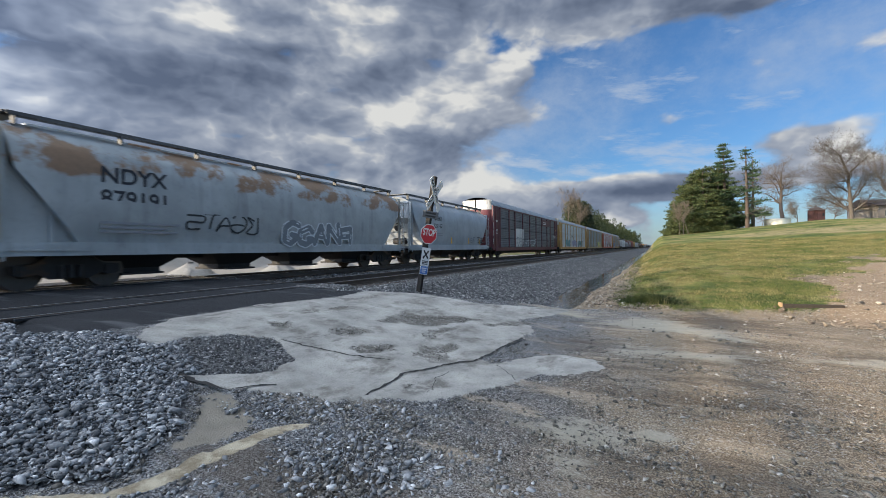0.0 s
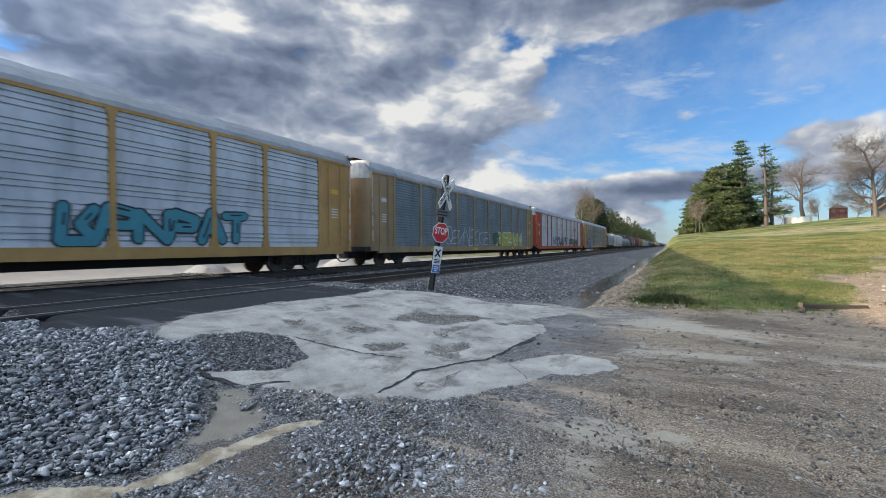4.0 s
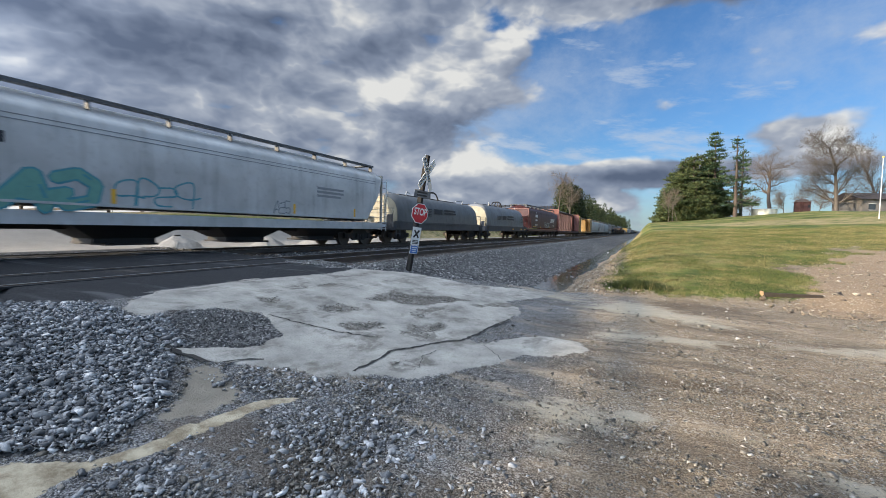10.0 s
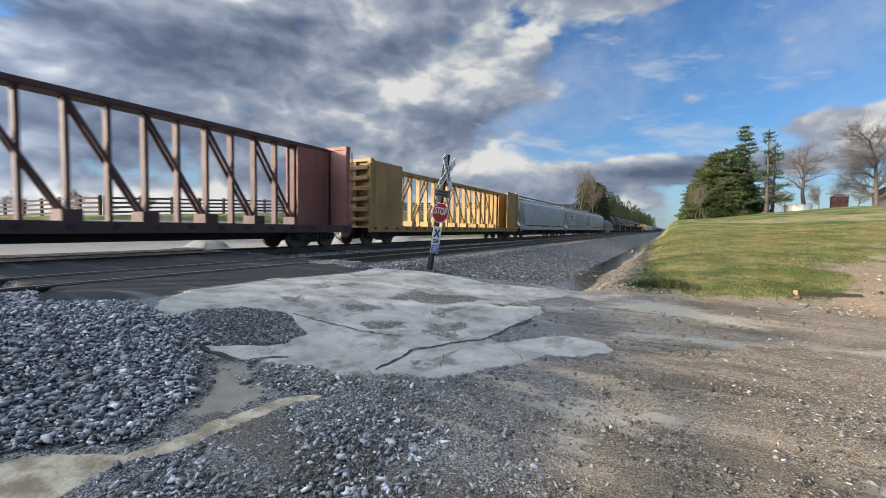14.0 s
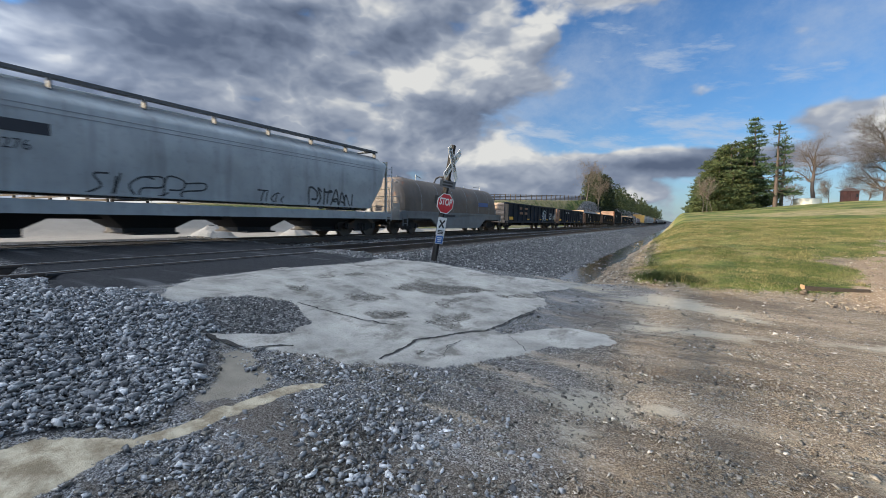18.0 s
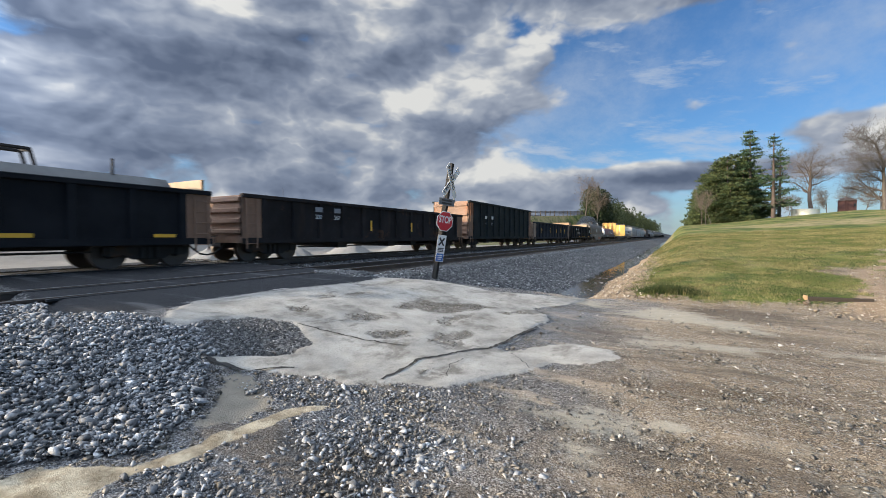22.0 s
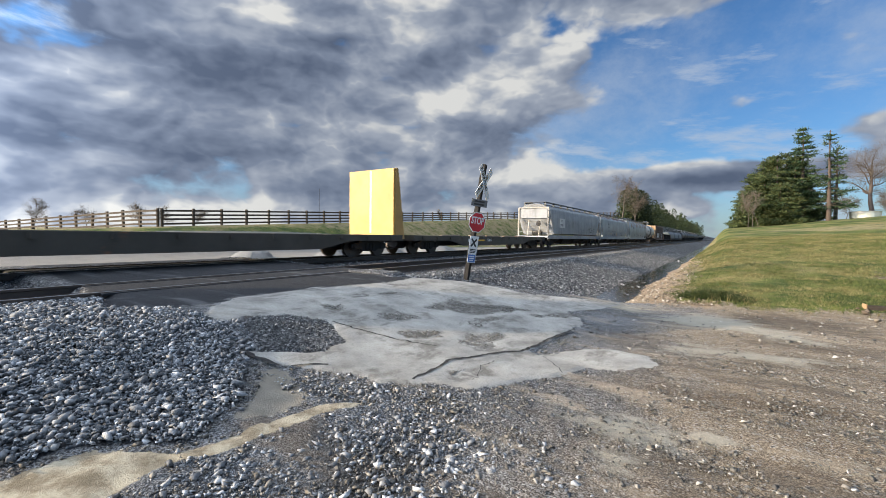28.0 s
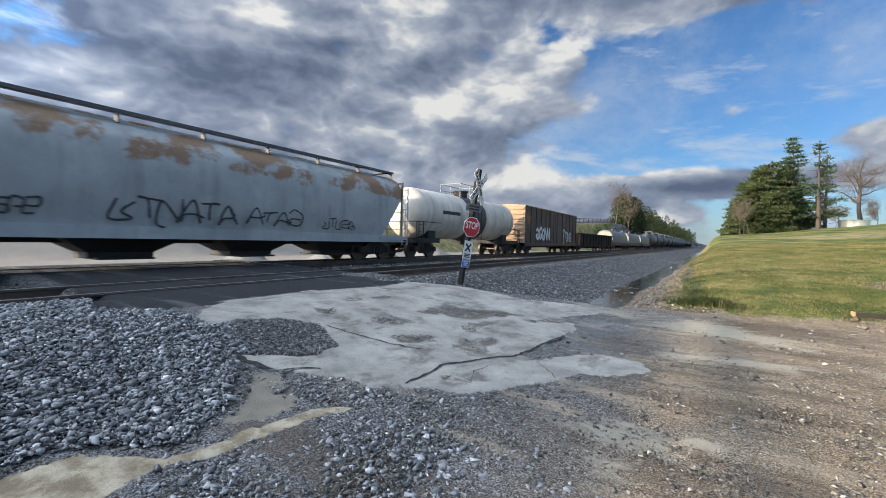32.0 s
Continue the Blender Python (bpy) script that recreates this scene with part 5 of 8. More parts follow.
def centerbeam(L, mat, end_mat, post_mat, label, top=4.55, posts=21, solid_ends=0.0):
    car = tagged(empty("centerbeam_flatcar"), label, "flat car", "cars of the freight train")
    body, dz = L - 1.3, 0.98
    solid("deck", mat, car, (-XS + 0.05, XS - 0.05, -body / 2, body / 2, dz - 0.1, dz), bevel=0.01)
    for s in (-1, 1):
        solid("side_sill", mat, car, (s * XS - 0.08, s * XS + 0.0, -body / 2, body / 2, 0.68, dz + 0.02))
        bm = bmesh.new()
        for k in range(24):
            y = (-1 + 2 * (k + 0.5) / 24) * body / 2
            box(bm, s * XS - 0.02, s * XS + 0.06, y - 0.09, y + 0.09, 0.82, 0.92)
        part("tie_down_winches", bm, M_IRON, car)
    solid("centre_sill", M_UNDER, car, (-0.3, 0.3, -body / 2, body / 2, 0.4, 0.9))
    # riser ends
    for e in (-1, 1):
        y = e * (body / 2 - 0.25)
        bm = bmesh.new()
        for s in (-1, 1):
            box(bm, s * 1.42 - 0.12, s * 1.42 + 0.12, y - 0.12, y + 0.12, dz, top)
            box(bm, s * 0.5 - 0.06, s * 0.5 + 0.06, y - 0.1, y + 0.1, dz, top)
        box(bm, -1.54, 1.54, y - 0.14, y + 0.14, top - 0.1, top + 0.05)
        part("bulkhead_frame", bm, end_mat, car)
        for k in range(6):
            z = dz + 0.2 + k * (top - dz - 0.4) / 5.6
            solid("bulkhead_rib", end_mat, car, (-1.4, 1.4, min(y, y + e * 0.2), max(y, y + e * 0.2), z, z + 0.22), bevel=0.03)
        solid("bulkhead_sheet", end_mat, car, (-1.42, 1.42, y - e * 0.08 - 0.02, y - e * 0.08 + 0.02, dz, top - 0.05))
        for s in (-1, 1):
            solid("end_gusset", end_mat, car, (s * 0.32 - 0.03, s * 0.32 + 0.03, min(y, y - e * 1.9), max(y, y - e * 1.9), dz, top - 0.05))
        if solid_ends:
            for s in (-1, 1):
                solid("side_sheet", end_mat, car, (s * (XS - 0.08) - 0.03, s * (XS - 0.08) + 0.03, min(y, y - e * solid_ends), max(y, y - e * solid_ends), dz, top - 0.02))
        grabs(car, L, end_mat, dz, top - 0.2, 9, y + e * 0.02, x=XS + 0.02, w=0.4)
    solid("top_chord", mat, car, (-0.36, 0.36, -body / 2 + 0.2, body / 2 - 0.2, top - 0.16, top + 0.02), bevel=0.02)
    for k in range(posts):
        y = (-1 + 2 * (k + 0.5) / posts) * (body / 2 - 1.6)
        solid("centre_post", post_mat if k % 2 else mat, car, (-0.13, 0.13, y - 0.055, y + 0.055, dz, top - 0.14))
        if k % 2 == 0:
            up = -1 if y < 0 else 1
            pitch = 2 * (body / 2 - 1.6) / posts
            bm = bmesh.new()
            for s in (-1, 1):
                bar(bm, (s * 0.14, y, dz + 0.05), (s * 0.14, y - up * pitch * 2, top - 0.2), 0.05, 0.12)
            part("diagonal_brace", bm, mat, car)
            solid("gusset", mat, car, (-0.34, 0.34, y - 0.24, y + 0.24, dz, dz + 0.34))
    running_gear(car, L, 2.4)
    return car


def flatcar(L, mat, deck_mat, label, bulkheads=False, bulk_mat=None, bulk_end=None):
    car = tagged(empty("flatcar"), label, "flat car", "cars of the freight train")
    body, dz = L - 1.1, 1.02
    n = 40
    plank = None
    for k in range(n):
        y = (-1 + 2 * (k + 0.5) / n) * body / 2
        if plank is None:
            bm = box(bmesh.new(), -XS + 0.04, XS - 0.04, -body / n / 2 + 0.008, body / n / 2 - 0.008, dz - 0.07, dz)
            plank = part("deck_plank", bm, deck_mat, car)
            plank.location = (0, y, 0)
        else:
            again(plank, car, pose(random.uniform(-0.01, 0.01), y, random.uniform(-0.006, 0.006)))
    for s in (-1, 1):
        pr = [(-body / 2, dz - 0.02), (-body / 2, 0.74), (-body / 2 + 3.4, 0.74), (-body / 2 + 5.0, 0.42), (body / 2 - 5.0, 0.42), (body / 2 - 3.4, 0.74), (body / 2, 0.74), (body / 2, dz - 0.02)]
        a, b = sorted((s * (XS - 0.1), s * XS))
        bm = loft(bmesh.new(), [[(x, y, z) for y, z in pr] for x in (a, b)])
        bmesh.ops.recalc_face_normals(bm, faces=bm.faces[:])
        part("side_sill", bm, mat, car)
        bm = bmesh.new()
        for k in range(14):
            y = (-1 + 2 * (k + 0.5) / 14) * body / 2
            box(bm, s * XS - 0.01, s * XS + 0.07, y - 0.07, y + 0.07, dz - 0.2, dz - 0.05)
        part("stake_pockets", bm, mat, car)
    solid("centre_sill", M_UNDER, car, (-0.35, 0.35, -body / 2, body / 2, 0.4, dz - 0.07))
    for e in (-1, 1):
        solid("end_sill", mat, car, (-XS, XS, e * body / 2 - 0.08, e * body / 2 + 0.08, 0.74, dz))
        if bulkheads:
            y = e * (body / 2 - 0.35)
            solid("bulkhead_board", bulk_mat, car, (-1.48, 1.48, y - e * 0.16 - 0.05, y - e * 0.16 + 0.05, dz, 4.25))
            solid("bulkhead_seam", M_LETTER_WHITE, car, (-0.04, 0.04, min(y - e * 0.22, y - e * 0.215), max(y - e * 0.22, y - e * 0.215), dz + 0.1, 4.2))
            bm = bmesh.new()
            for x in (-1.44, -0.5, 0.5, 1.44):
                loft(bm, [[(x - 0.07, y - e * 0.1, z), (x + 0.07, y - e * 0.1, z), (x + 0.07, y + e * d, z), (x - 0.07, y + e * d, z)] for z, d in ((dz - 0.2, 0.62), (4.25, 0.12))])
            for z in (1.8, 2.7, 3.5, 4.16):
                box(bm, -1.48, 1.48, min(y, y + e * 0.1), max(y, y + e * 0.1), z, z + 0.12)
            bmesh.ops.recalc_face_normals(bm, faces=bm.faces[:])
            part("bulkhead_brace", bm, bulk_end or mat, car)
    running_gear(car, L, 2.3)
    return car


def tank_car(L, shell, band, label, R=1.45, zc=2.55, cover=False):
    car = tagged(empty("tank_car"), label, "tank car", "cars of the freight train")
    half = L / 2 - 1.15
    n = 28
    rings = []
    for y, k in ((-half, 0.35), (-half + 0.10, 0.68), (-half + 0.3, 0.9), (-half + 0.55, 1.0), (half - 0.55, 1.0), (half - 0.3, 0.9), (half - 0.10, 0.68), (half, 0.35)):
        rings.append([(R * k * math.cos(2 * math.pi * i / n), y, zc + R * k * math.sin(2 * math.pi * i / n)) for i in range(n)])
    bm = loft(bmesh.new(), rings)
    bmesh.ops.recalc_face_normals(bm, faces=bm.faces[:])
    part("tank", bm, shell, car, smooth=40)
    if band:
        bm = loft(bmesh.new(), [[((R + 0.012) * math.cos(2 * math.pi * i / n), y, zc + (R + 0.012) * math.sin(2 * math.pi * i / n)) for i in range(n)] for y in (-1.2, 1.2)], caps=False)
        bmesh.ops.recalc_face_normals(bm, faces=bm.faces[:])
        part("centre_band", bm, band, car, "black spill band", smooth=40)
    bm = bmesh.new()
    rod(bm, (0, 0, zc + R - 0.1), (0, 0, zc + R + 0.32), 0.48, 16)
    rod(bm, (0, 0, zc + R + 0.32), (0, 0, zc + R + 0.38), 0.54, 16)
    part("dome", bm, M_IRON, car)
    bm = bmesh.new()
    for s in (-1, 1):
        for y in (-1.3, 0, 1.3):
            rod(bm, (s * 0.75, y, zc + R - 0.25), (s * 0.75, y, zc + R + 0.75), 0.022)
        for z in (0.35, 0.75):
            rod(bm, (s * 0.75, -1.3, zc + R + z), (s * 0.75, 1.3, zc + R + z), 0.02)
        rod(bm, (-0.75, s * 1.3, zc + R + 0.75), (0.75, s * 1.3, zc + R + 0.75), 0.02)
    part("platform_railing", bm, M_GALV, car)
    for e in (-1, 1):
        solid("stub_sill", M_UNDER, car, (-1.4, 1.4, min(e * (L / 2 - 0.6), e * (L / 2 - 3.0)), max(e * (L / 2 - 0.6), e * (L / 2 - 3.0)), 0.85, 1.12))
        solid("saddle", M_UNDER, car, (-1.1, 1.1, e * (L / 2 - 2.6) - 0.35, e * (L / 2 - 2.6) + 0.35, 1.1, 1.55))
        bm = bmesh.new()
        for s in (-1, 1):
            rod(bm, (s * 1.45, e * (L / 2 - 0.65), 1.1), (s * 1.45, e * (L / 2 - 0.65), 2.0), 0.02)
            rod(bm, (s * 1.45, e * (L / 2 - 0.65), 2.0), (s * 1.48, e * (L / 2 - 3.0), 2.0), 0.02)
        rod(bm, (-1.45, e * (L / 2 - 0.65), 2.0), (1.45, e * (L / 2 - 0.65), 2.0), 0.02)
        part("handrail", bm, M_UNDER, car)
        grabs(car, L, M_UNDER, 0.5, 2.0, 4, e * (L / 2 - 0.9))
    solid("bottom_outlet", M_UNDER, car, (-0.3, 0.3, -0.35, 0.35, 0.75, 1.15))
    grabs(car, L, M_UNDER, 0.7, zc + R + 0.1, 9, 0.0)
    running_gear(car, L, 2.0)
    return car


def boxcar(L, mat, end_mat, label, top=4.2):
    car = tagged(empty("boxcar"), label, "box car", "cars of the freight train")
    body = L - 1.2
    low = 0.95
    solid("body", mat, car, (-XS + 0.06, XS - 0.06, -body / 2, body / 2, low, top - 0.15))
    bm = loft(bmesh.new(), [[(-XS, y, top - 0.16), (XS, y, top - 0.16), (XS, y, top - 0.08), (0, y, top + 0.05), (-XS, y, top - 0.08)] for y in (-body / 2 - 0.03, body / 2 + 0.03)])
    bmesh.ops.recalc_face_normals(bm, faces=bm.faces[:])
    part("roof", bm, end_mat, car)
    for s in (-1, 1):
        for k in range(13):
            y = (-1 + 2 * k / 12) * (body / 2 - 0.1)
            if abs(y) > 1.5:
                solid("side_post", mat, car, (s * XS - 0.07, s * XS + 0.0, y - 0.05, y + 0.05, low, top - 0.16))
        for k in (-1, 1):
            solid("door", mat, car, (s * XS - 0.06, s * XS + 0.03, k * 0.75 - 0.72, k * 0.75 + 0.72, low + 0.08, top - 0.3), bevel=0.02)
        bm = bmesh.new()
        for y in (-0.5, 0.5):
            rod(bm, (s * (XS + 0.05), y, low + 0.1), (s * (XS + 0.05), y, top - 0.3), 0.02)
        part("door_rods", bm, M_IRON, car)
        solid("side_sill", mat, car, (s * XS - 0.06, s * XS + 0.02, -body / 2, body / 2, low - 0.22, low + 0.05))
    for e in (-1, 1):
        for k in range(7):
            z = low + 0.25 + k * 0.42
            solid("end_rib", end_mat, car, (-1.4, 1.4, min(e * body / 2, e * (body / 2 + 0.1)), max(e * body / 2, e * (body / 2 + 0.1)), z, z + 0.2), bevel=0.03)
        solid("end_sheet", end_mat, car, (-XS + 0.05, XS - 0.05, min(e * body / 2, e * (body / 2 + 0.03)), max(e * body / 2, e * (body / 2 + 0.03)), low, top - 0.16))
        grabs(car, L, mat, 0.6, 2.4, 5, e * (body / 2 - 0.35), x=XS + 0.03)
    solid("underframe", M_UNDER, car, (-0.4, 0.4, -body / 2, body / 2, 0.55, low))
    running_gear(car, L, 2.2)
    return car
# ---- the cars, in the order in which they pass ----
GAPS = [3.3, 21.2, 35.2, 64.5, 93.8, 123.0, 152.3, 181.7, 195.1, 216.7, 232.5, 248.2, 267.9, 293.2, 317.5, 337.8, 357.2, 376.3, 392.3, 410.9, 428.4, 446.2, 464.4, 480.3, 497.8, 514.8, 530.1, 547.7, 570.8, 591.0, 611.2, 631.2, 651.7, 666.9, 683.6, 704.2]
RUN = [19.82152, -0.54285, -6.07203, 5.97725, 9.4021]


def run(t):
    """Metres that the train has gone at t seconds."""
    u = t / 16 - 1
    return RUN[0] * t + sum(k * (u * u - 1) * u ** i for i, k in enumerate(RUN[1:]))



P_PALE = paint("hopper_pale_grey", (0.37, 0.40, 0.405), 0.5, grime=0.25, rust=0.60, streak=0.35, rust_color=(0.17, 0.105, 0.06), high=2.9)
P_LIGHT = paint("hopper_light_grey", (0.35, 0.38, 0.405), 0.45, grime=0.15, streak=0.15)
P_GREY = paint("hopper_grey", (0.29, 0.305, 0.32), 0.5, grime=0.35, streak=0.5)
P_RIBGREY = paint("hopper_dull_grey", (0.245, 0.25, 0.255), 0.5, grime=0.3, streak=0.35)
# lighter than the side sheet: the light that ribs catch is in this colour
P_RIBLIT = paint("hopper_rib_lit", (0.42, 0.43, 0.43), 0.5, grime=0.3, streak=0.3)
P_STEEL = paint("hopper_blue_grey", (0.33, 0.36, 0.37), 0.5, grime=0.3, streak=0.4)
P_OFFWHITE = paint("hopper_off_white", (0.52, 0.53, 0.525), 0.5, grime=0.25, streak=0.3)
P_RUSTRUN = paint("hopper_grey_rust_runs", (0.35, 0.37, 0.375), 0.5, grime=0.2, rust=0.75, streak=0.4, grime_color=(0.19, 0.12, 0.09), rust_color=(0.13, 0.055, 0.035), high=3.55)
P_SOOT = paint("hopper_sooty_grey", (0.32, 0.325, 0.325), 0.55, grime=0.3, streak=0.75, grime_color=(0.12, 0.12, 0.12))
P_END = paint("end_frame_cream", (0.40, 0.365, 0.30), 0.5, grime=0.35, streak=0.4)
P_BROWN = paint("mineral_brown", (0.0595, 0.0153, 0.0187), 0.5, grime=0.25, streak=0.3)
P_BROWNEND = paint("brown_end_frame", (0.17, 0.075, 0.06), 0.5, grime=0.3)
P_MAROON = paint("rack_maroon", (0.115, 0.022, 0.028), 0.5, grime=0.35, streak=0.35)
P_RACKYELLOW = paint("rack_yellow", (0.50, 0.29, 0.085), 0.5, grime=0.3, streak=0.35)
P_RACKTAN = paint("rack_tan", (0.36, 0.245, 0.12), 0.5, grime=0.35, streak=0.35)
P_RACKORANGE = paint("rack_orange_red", (0.44, 0.066, 0.022), 0.5, grime=0.3, streak=0.3)
P_PANEL_DARK = paint("rack_panel_dark", (0.17, 0.17, 0.18), 0.5, 0.3, grime=0.35, streak=0.4)
P_PANEL_SILVER = paint("rack_panel_silver", (0.62, 0.66, 0.70), 0.45, 0.2, grime=0.2, streak=0.3)
P_PANEL_BLUE = paint("rack_panel_steel_blue", (0.22, 0.26, 0.29), 0.45, 0.3, grime=0.3, streak=0.3)
P_COILGREY = paint("coil_cover_grey", (0.115, 0.120, 0.120), 0.5, grime=0.35, streak=0.5)
P_COILPALE = paint("coil_cover_pale", (0.150, 0.158, 0.164), 0.5, grime=0.25, streak=0.35)
P_COILTAN = paint("coil_cover_rusty_tan", (0.130, 0.102, 0.078), 0.6, grime=0.35, streak=0.5, rust=0.4)
P_COILTAN2 = paint("coil_cover_taupe", (0.120, 0.103, 0.083), 0.6, grime=0.3, streak=0.45)
P_COILMAROON = paint("coil_cover_maroon", (0.13, 0.025, 0.035), 0.45, grime=0.2, streak=0.25)
P_FRAMEGREY = paint("coil_frame_grey", (0.155, 0.165, 0.170), 0.5, grime=0.35, streak=0.4)
P_FRAMEDARK = paint("coil_frame_dark", (0.06, 0.06, 0.065), 0.6, grime=0.4)
P_BEAMRED = paint("beam_oxide_red", (0.060, 0.024, 0.022), 0.6, grime=0.3, streak=0.3)
P_BEAMPINK = paint("beam_faded_salmon", (0.23, 0.088, 0.068), 0.6, grime=0.3, streak=0.4)
P_BEAMTAN = paint("beam_mustard", (0.30, 0.18, 0.05), 0.55, grime=0.35, streak=0.4)
P_GONBLUE = paint("gondola_blue_black", (0.0135, 0.0195, 0.0300), 0.6, grime=0.3, rust=0.25, streak=0.3, rust_color=(0.055, 0.03, 0.018), grime_color=(0.03, 0.028, 0.026), spec=0.12)
P_GONRUST = paint("gondola_rusty_black", (0.0176, 0.0160, 0.0168), 0.65, grime=0.3, rust=0.5, streak=0.5, rust_color=(0.055, 0.030, 0.018), grime_color=(0.05, 0.036, 0.026), spec=0.12)
P_GONBLACK = paint("gondola_black", (0.0090, 0.0105, 0.0135), 0.6, grime=0.3, streak=0.3, grime_color=(0.028, 0.027, 0.026), spec=0.12)
P_GONGREEN = paint("gondola_dark_green", (0.0105, 0.0165, 0.0180), 0.6, grime=0.3, streak=0.3, grime_color=(0.03, 0.03, 0.028), spec=0.12)
P_RUSTEND = paint("rusty_end", (0.27, 0.16, 0.10), 0.7, grime=0.35, rust=0.6, streak=0.45)
P_PALEEND = paint("pale_weathered_end", (0.36, 0.265, 0.19), 0.7, grime=0.35, rust=0.5, streak=0.4)
P_BULKYELLOW = paint("bulkhead_yellow", (0.55, 0.33, 0.07), 0.55, grime=0.2, streak=0.2)
P_TTX = paint("flatcar_dark_yellow", (0.075, 0.062, 0.045), 0.6, grime=0.45, rust=0.3)
P_DECK = bark("deck_boards", (0.13, 0.11, 0.085), (0.28, 0.24, 0.19))
P_TANK = paint("tank_cream", (0.62, 0.58, 0.50), 0.45, grime=0.25, streak=0.5)
P_TANKBLACK = paint("tank_black", (0.03, 0.03, 0.032), 0.4, grime=0.3)
P_BOX = paint("boxcar_brown", (0.085, 0.055, 0.042), 0.6, grime=0.4, streak=0.5, rust=0.4)
P_BOXEND = paint("boxcar_end_tan", (0.34, 0.22, 0.12), 0.6, grime=0.35, rust=0.4)
G_BLUE = plain("spray_blue", (0.030, 0.085, 0.26), 0.5)
G_TEAL = plain("spray_teal", (0.06, 0.27, 0.33), 0.5)
G_AQUA = plain("spray_aqua_green", (0.14, 0.34, 0.28), 0.5)
G_GREEN = plain("spray_dark_green", (0.02, 0.09, 0.06), 0.5)
G_LIME = plain("spray_yellow_green", (0.42, 0.40, 0.05), 0.5)
G_BLACK = plain("spray_black", (0.015, 0.017, 0.02), 0.5)
G_LILAC = plain("spray_lilac", (0.30, 0.31, 0.50), 0.5)
G_PALE = plain("spray_white", (0.62, 0.66, 0.68), 0.5)
G_GREY = plain("spray_grey", (0.16, 0.18, 0.20), 0.5)


def span(i):
    a, b = GAPS[i], GAPS[i + 1]
    return (a + b) / 2, b - a


def place(car, c):
    CARS.append((car, c))
    return car


def on_side(y, z):
    return pose(XS + 0.006, y, z, *SIDE)


def make_train():
    def L(i):
        return span(i - 1)[1]

    def C(i):
        return span(i - 1)[0]
    # ahead of the first car in view
    c = place(hopper(17.5, P_LIGHT, P_END, "light grey covered hopper car leaving the crossing"), GAPS[0] - 8.75)
    c = place(hopper(L(1), P_PALE, P_END, "pale grey covered hopper with rust patches and graffiti", H=4.2, bays=4, walk_z=0.13, wing=True), C(1))
    l = L(1)
    lettering("NDYX", 0.60, M_LETTER_DARK, c, on_side(-l / 2 + 2.55, 2.70), bold=0.012)
    lettering("879191", 0.60, M_LETTER_DARK, c, on_side(-l / 2 + 2.55, 2.08), bold=0.012)
    bars(c, M_GREYBAR, -l / 2 + 2.55, 1.70, (2.1, 1.7, 2.0))
    scrawl(c, G_BLACK, -l / 2 + 4.9, 1.6, 2.6, 0.6, 5, 3, 0.06)
    throwup(c, G_GREY, G_PALE, -0.3, 1.05, 4.2, 1.2, 5, 5)
    c = place(hopper(L(2), P_LIGHT, P_STEEL, "clean light grey covered hopper with yellow reflector strips", H=4.20, bays=3), C(2))
    l = L(2)
    lettering("NAHX", 0.42, M_LETTER_DARK, c, on_side(-l / 2 + 3.4, 2.75), bold=0.008)
    lettering("321167", 0.42, M_LETTER_DARK, c, on_side(-l / 2 + 3.4, 2.25), bold=0.008)
    bars(c, M_GREYBAR, -l / 2 + 3.4, 1.95, (1.3, 1.3))
    for y in (-l / 2 + 2.5, -0.9, 2.2, 4.4):
        plate(c, M_YELLOW, y, y + 0.14, 1.3, 1.75, "reflector", 1.52)
    plate(c, M_YELLOW, -l / 2 + 2.5, -l / 2 + 2.65, 2.0, 2.5, "reflector", 1.545)
    scrawl(c, G_GREY, 2.6, 1.4, 0.8, 0.5, 3, 8), scrawl(c, G_BLACK, 4.0, 1.4, 1.2, 0.6, 4, 9)

    c = place(autorack(L(3), P_MAROON, P_PANEL_DARK, "maroon autorack with dark weathered side panels and graffiti", joints=True), C(3))
    plate(c, P_MAROON, 4.6, 8.6, 3.75, 4.55, "name_board", XS + 0.01)
    bars(c, M_LETTER_WHITE, 5.0, 4.15, (1.3, 1.3), 0.12, 1.6, "road_name", XS + 0.02)
    plate(c, M_WHITE, -6.9, -3.9, 1.1, 3.0, "repainted_panel", XS - 0.02, "white repainted panel")
    scrawl(c, G_GREY, -6.8, 1.2, 2.8, 0.9, 6, 12, 0.09, x=XS), scrawl(c, G_PALE, -3.4, 1.2, 5.0, 0.8, 8, 13, 0.05, x=XS)
    scrawl(c, G_BLACK, 6.4, 1.1, 2.2, 0.9, 4, 14, 0.1, x=XS), throwup(c, G_BLACK, G_GREY, 9.8, 1.0, 3.6, 1.4, 4, 15, x=XS)
    bars(c, M_LETTER_WHITE, 11.2, 2.6, (0.8, 0.8, 0.8, 0.8), 0.06, 1.6)

    c = place(autorack(L(4), P_RACKYELLOW, P_PANEL_SILVER, "yellow-ended autorack with silver slatted panels and blue graffiti", rows=16), C(4))
    throwup(c, G_TEAL, G_GREY, -9.4, 1.1, 4.2, 1.25, 5, 21), throwup(c, G_LILAC, G_BLUE, -2.8, 1.1, 4.6, 1.2, 5, 22), throwup(c, G_TEAL, G_BLACK, 3.2, 1.1, 5.2, 1.2, 6, 23)
    plate(c, M_GREYBAR, -3.9, -2.4, 3.05, 3.1, "stencil_frame"), plate(c, M_GREYBAR, -3.9, -2.4, 2.6, 2.65, "stencil_frame"), bars(c, M_LETTER_DARK, -3.6, 2.78, (0.9,), 0.18)

    c = place(autorack(L(5), P_RACKTAN, P_PANEL_BLUE, "tan autorack with blue-grey panels and large yellow graffiti", bays=8, rows=26), C(5))
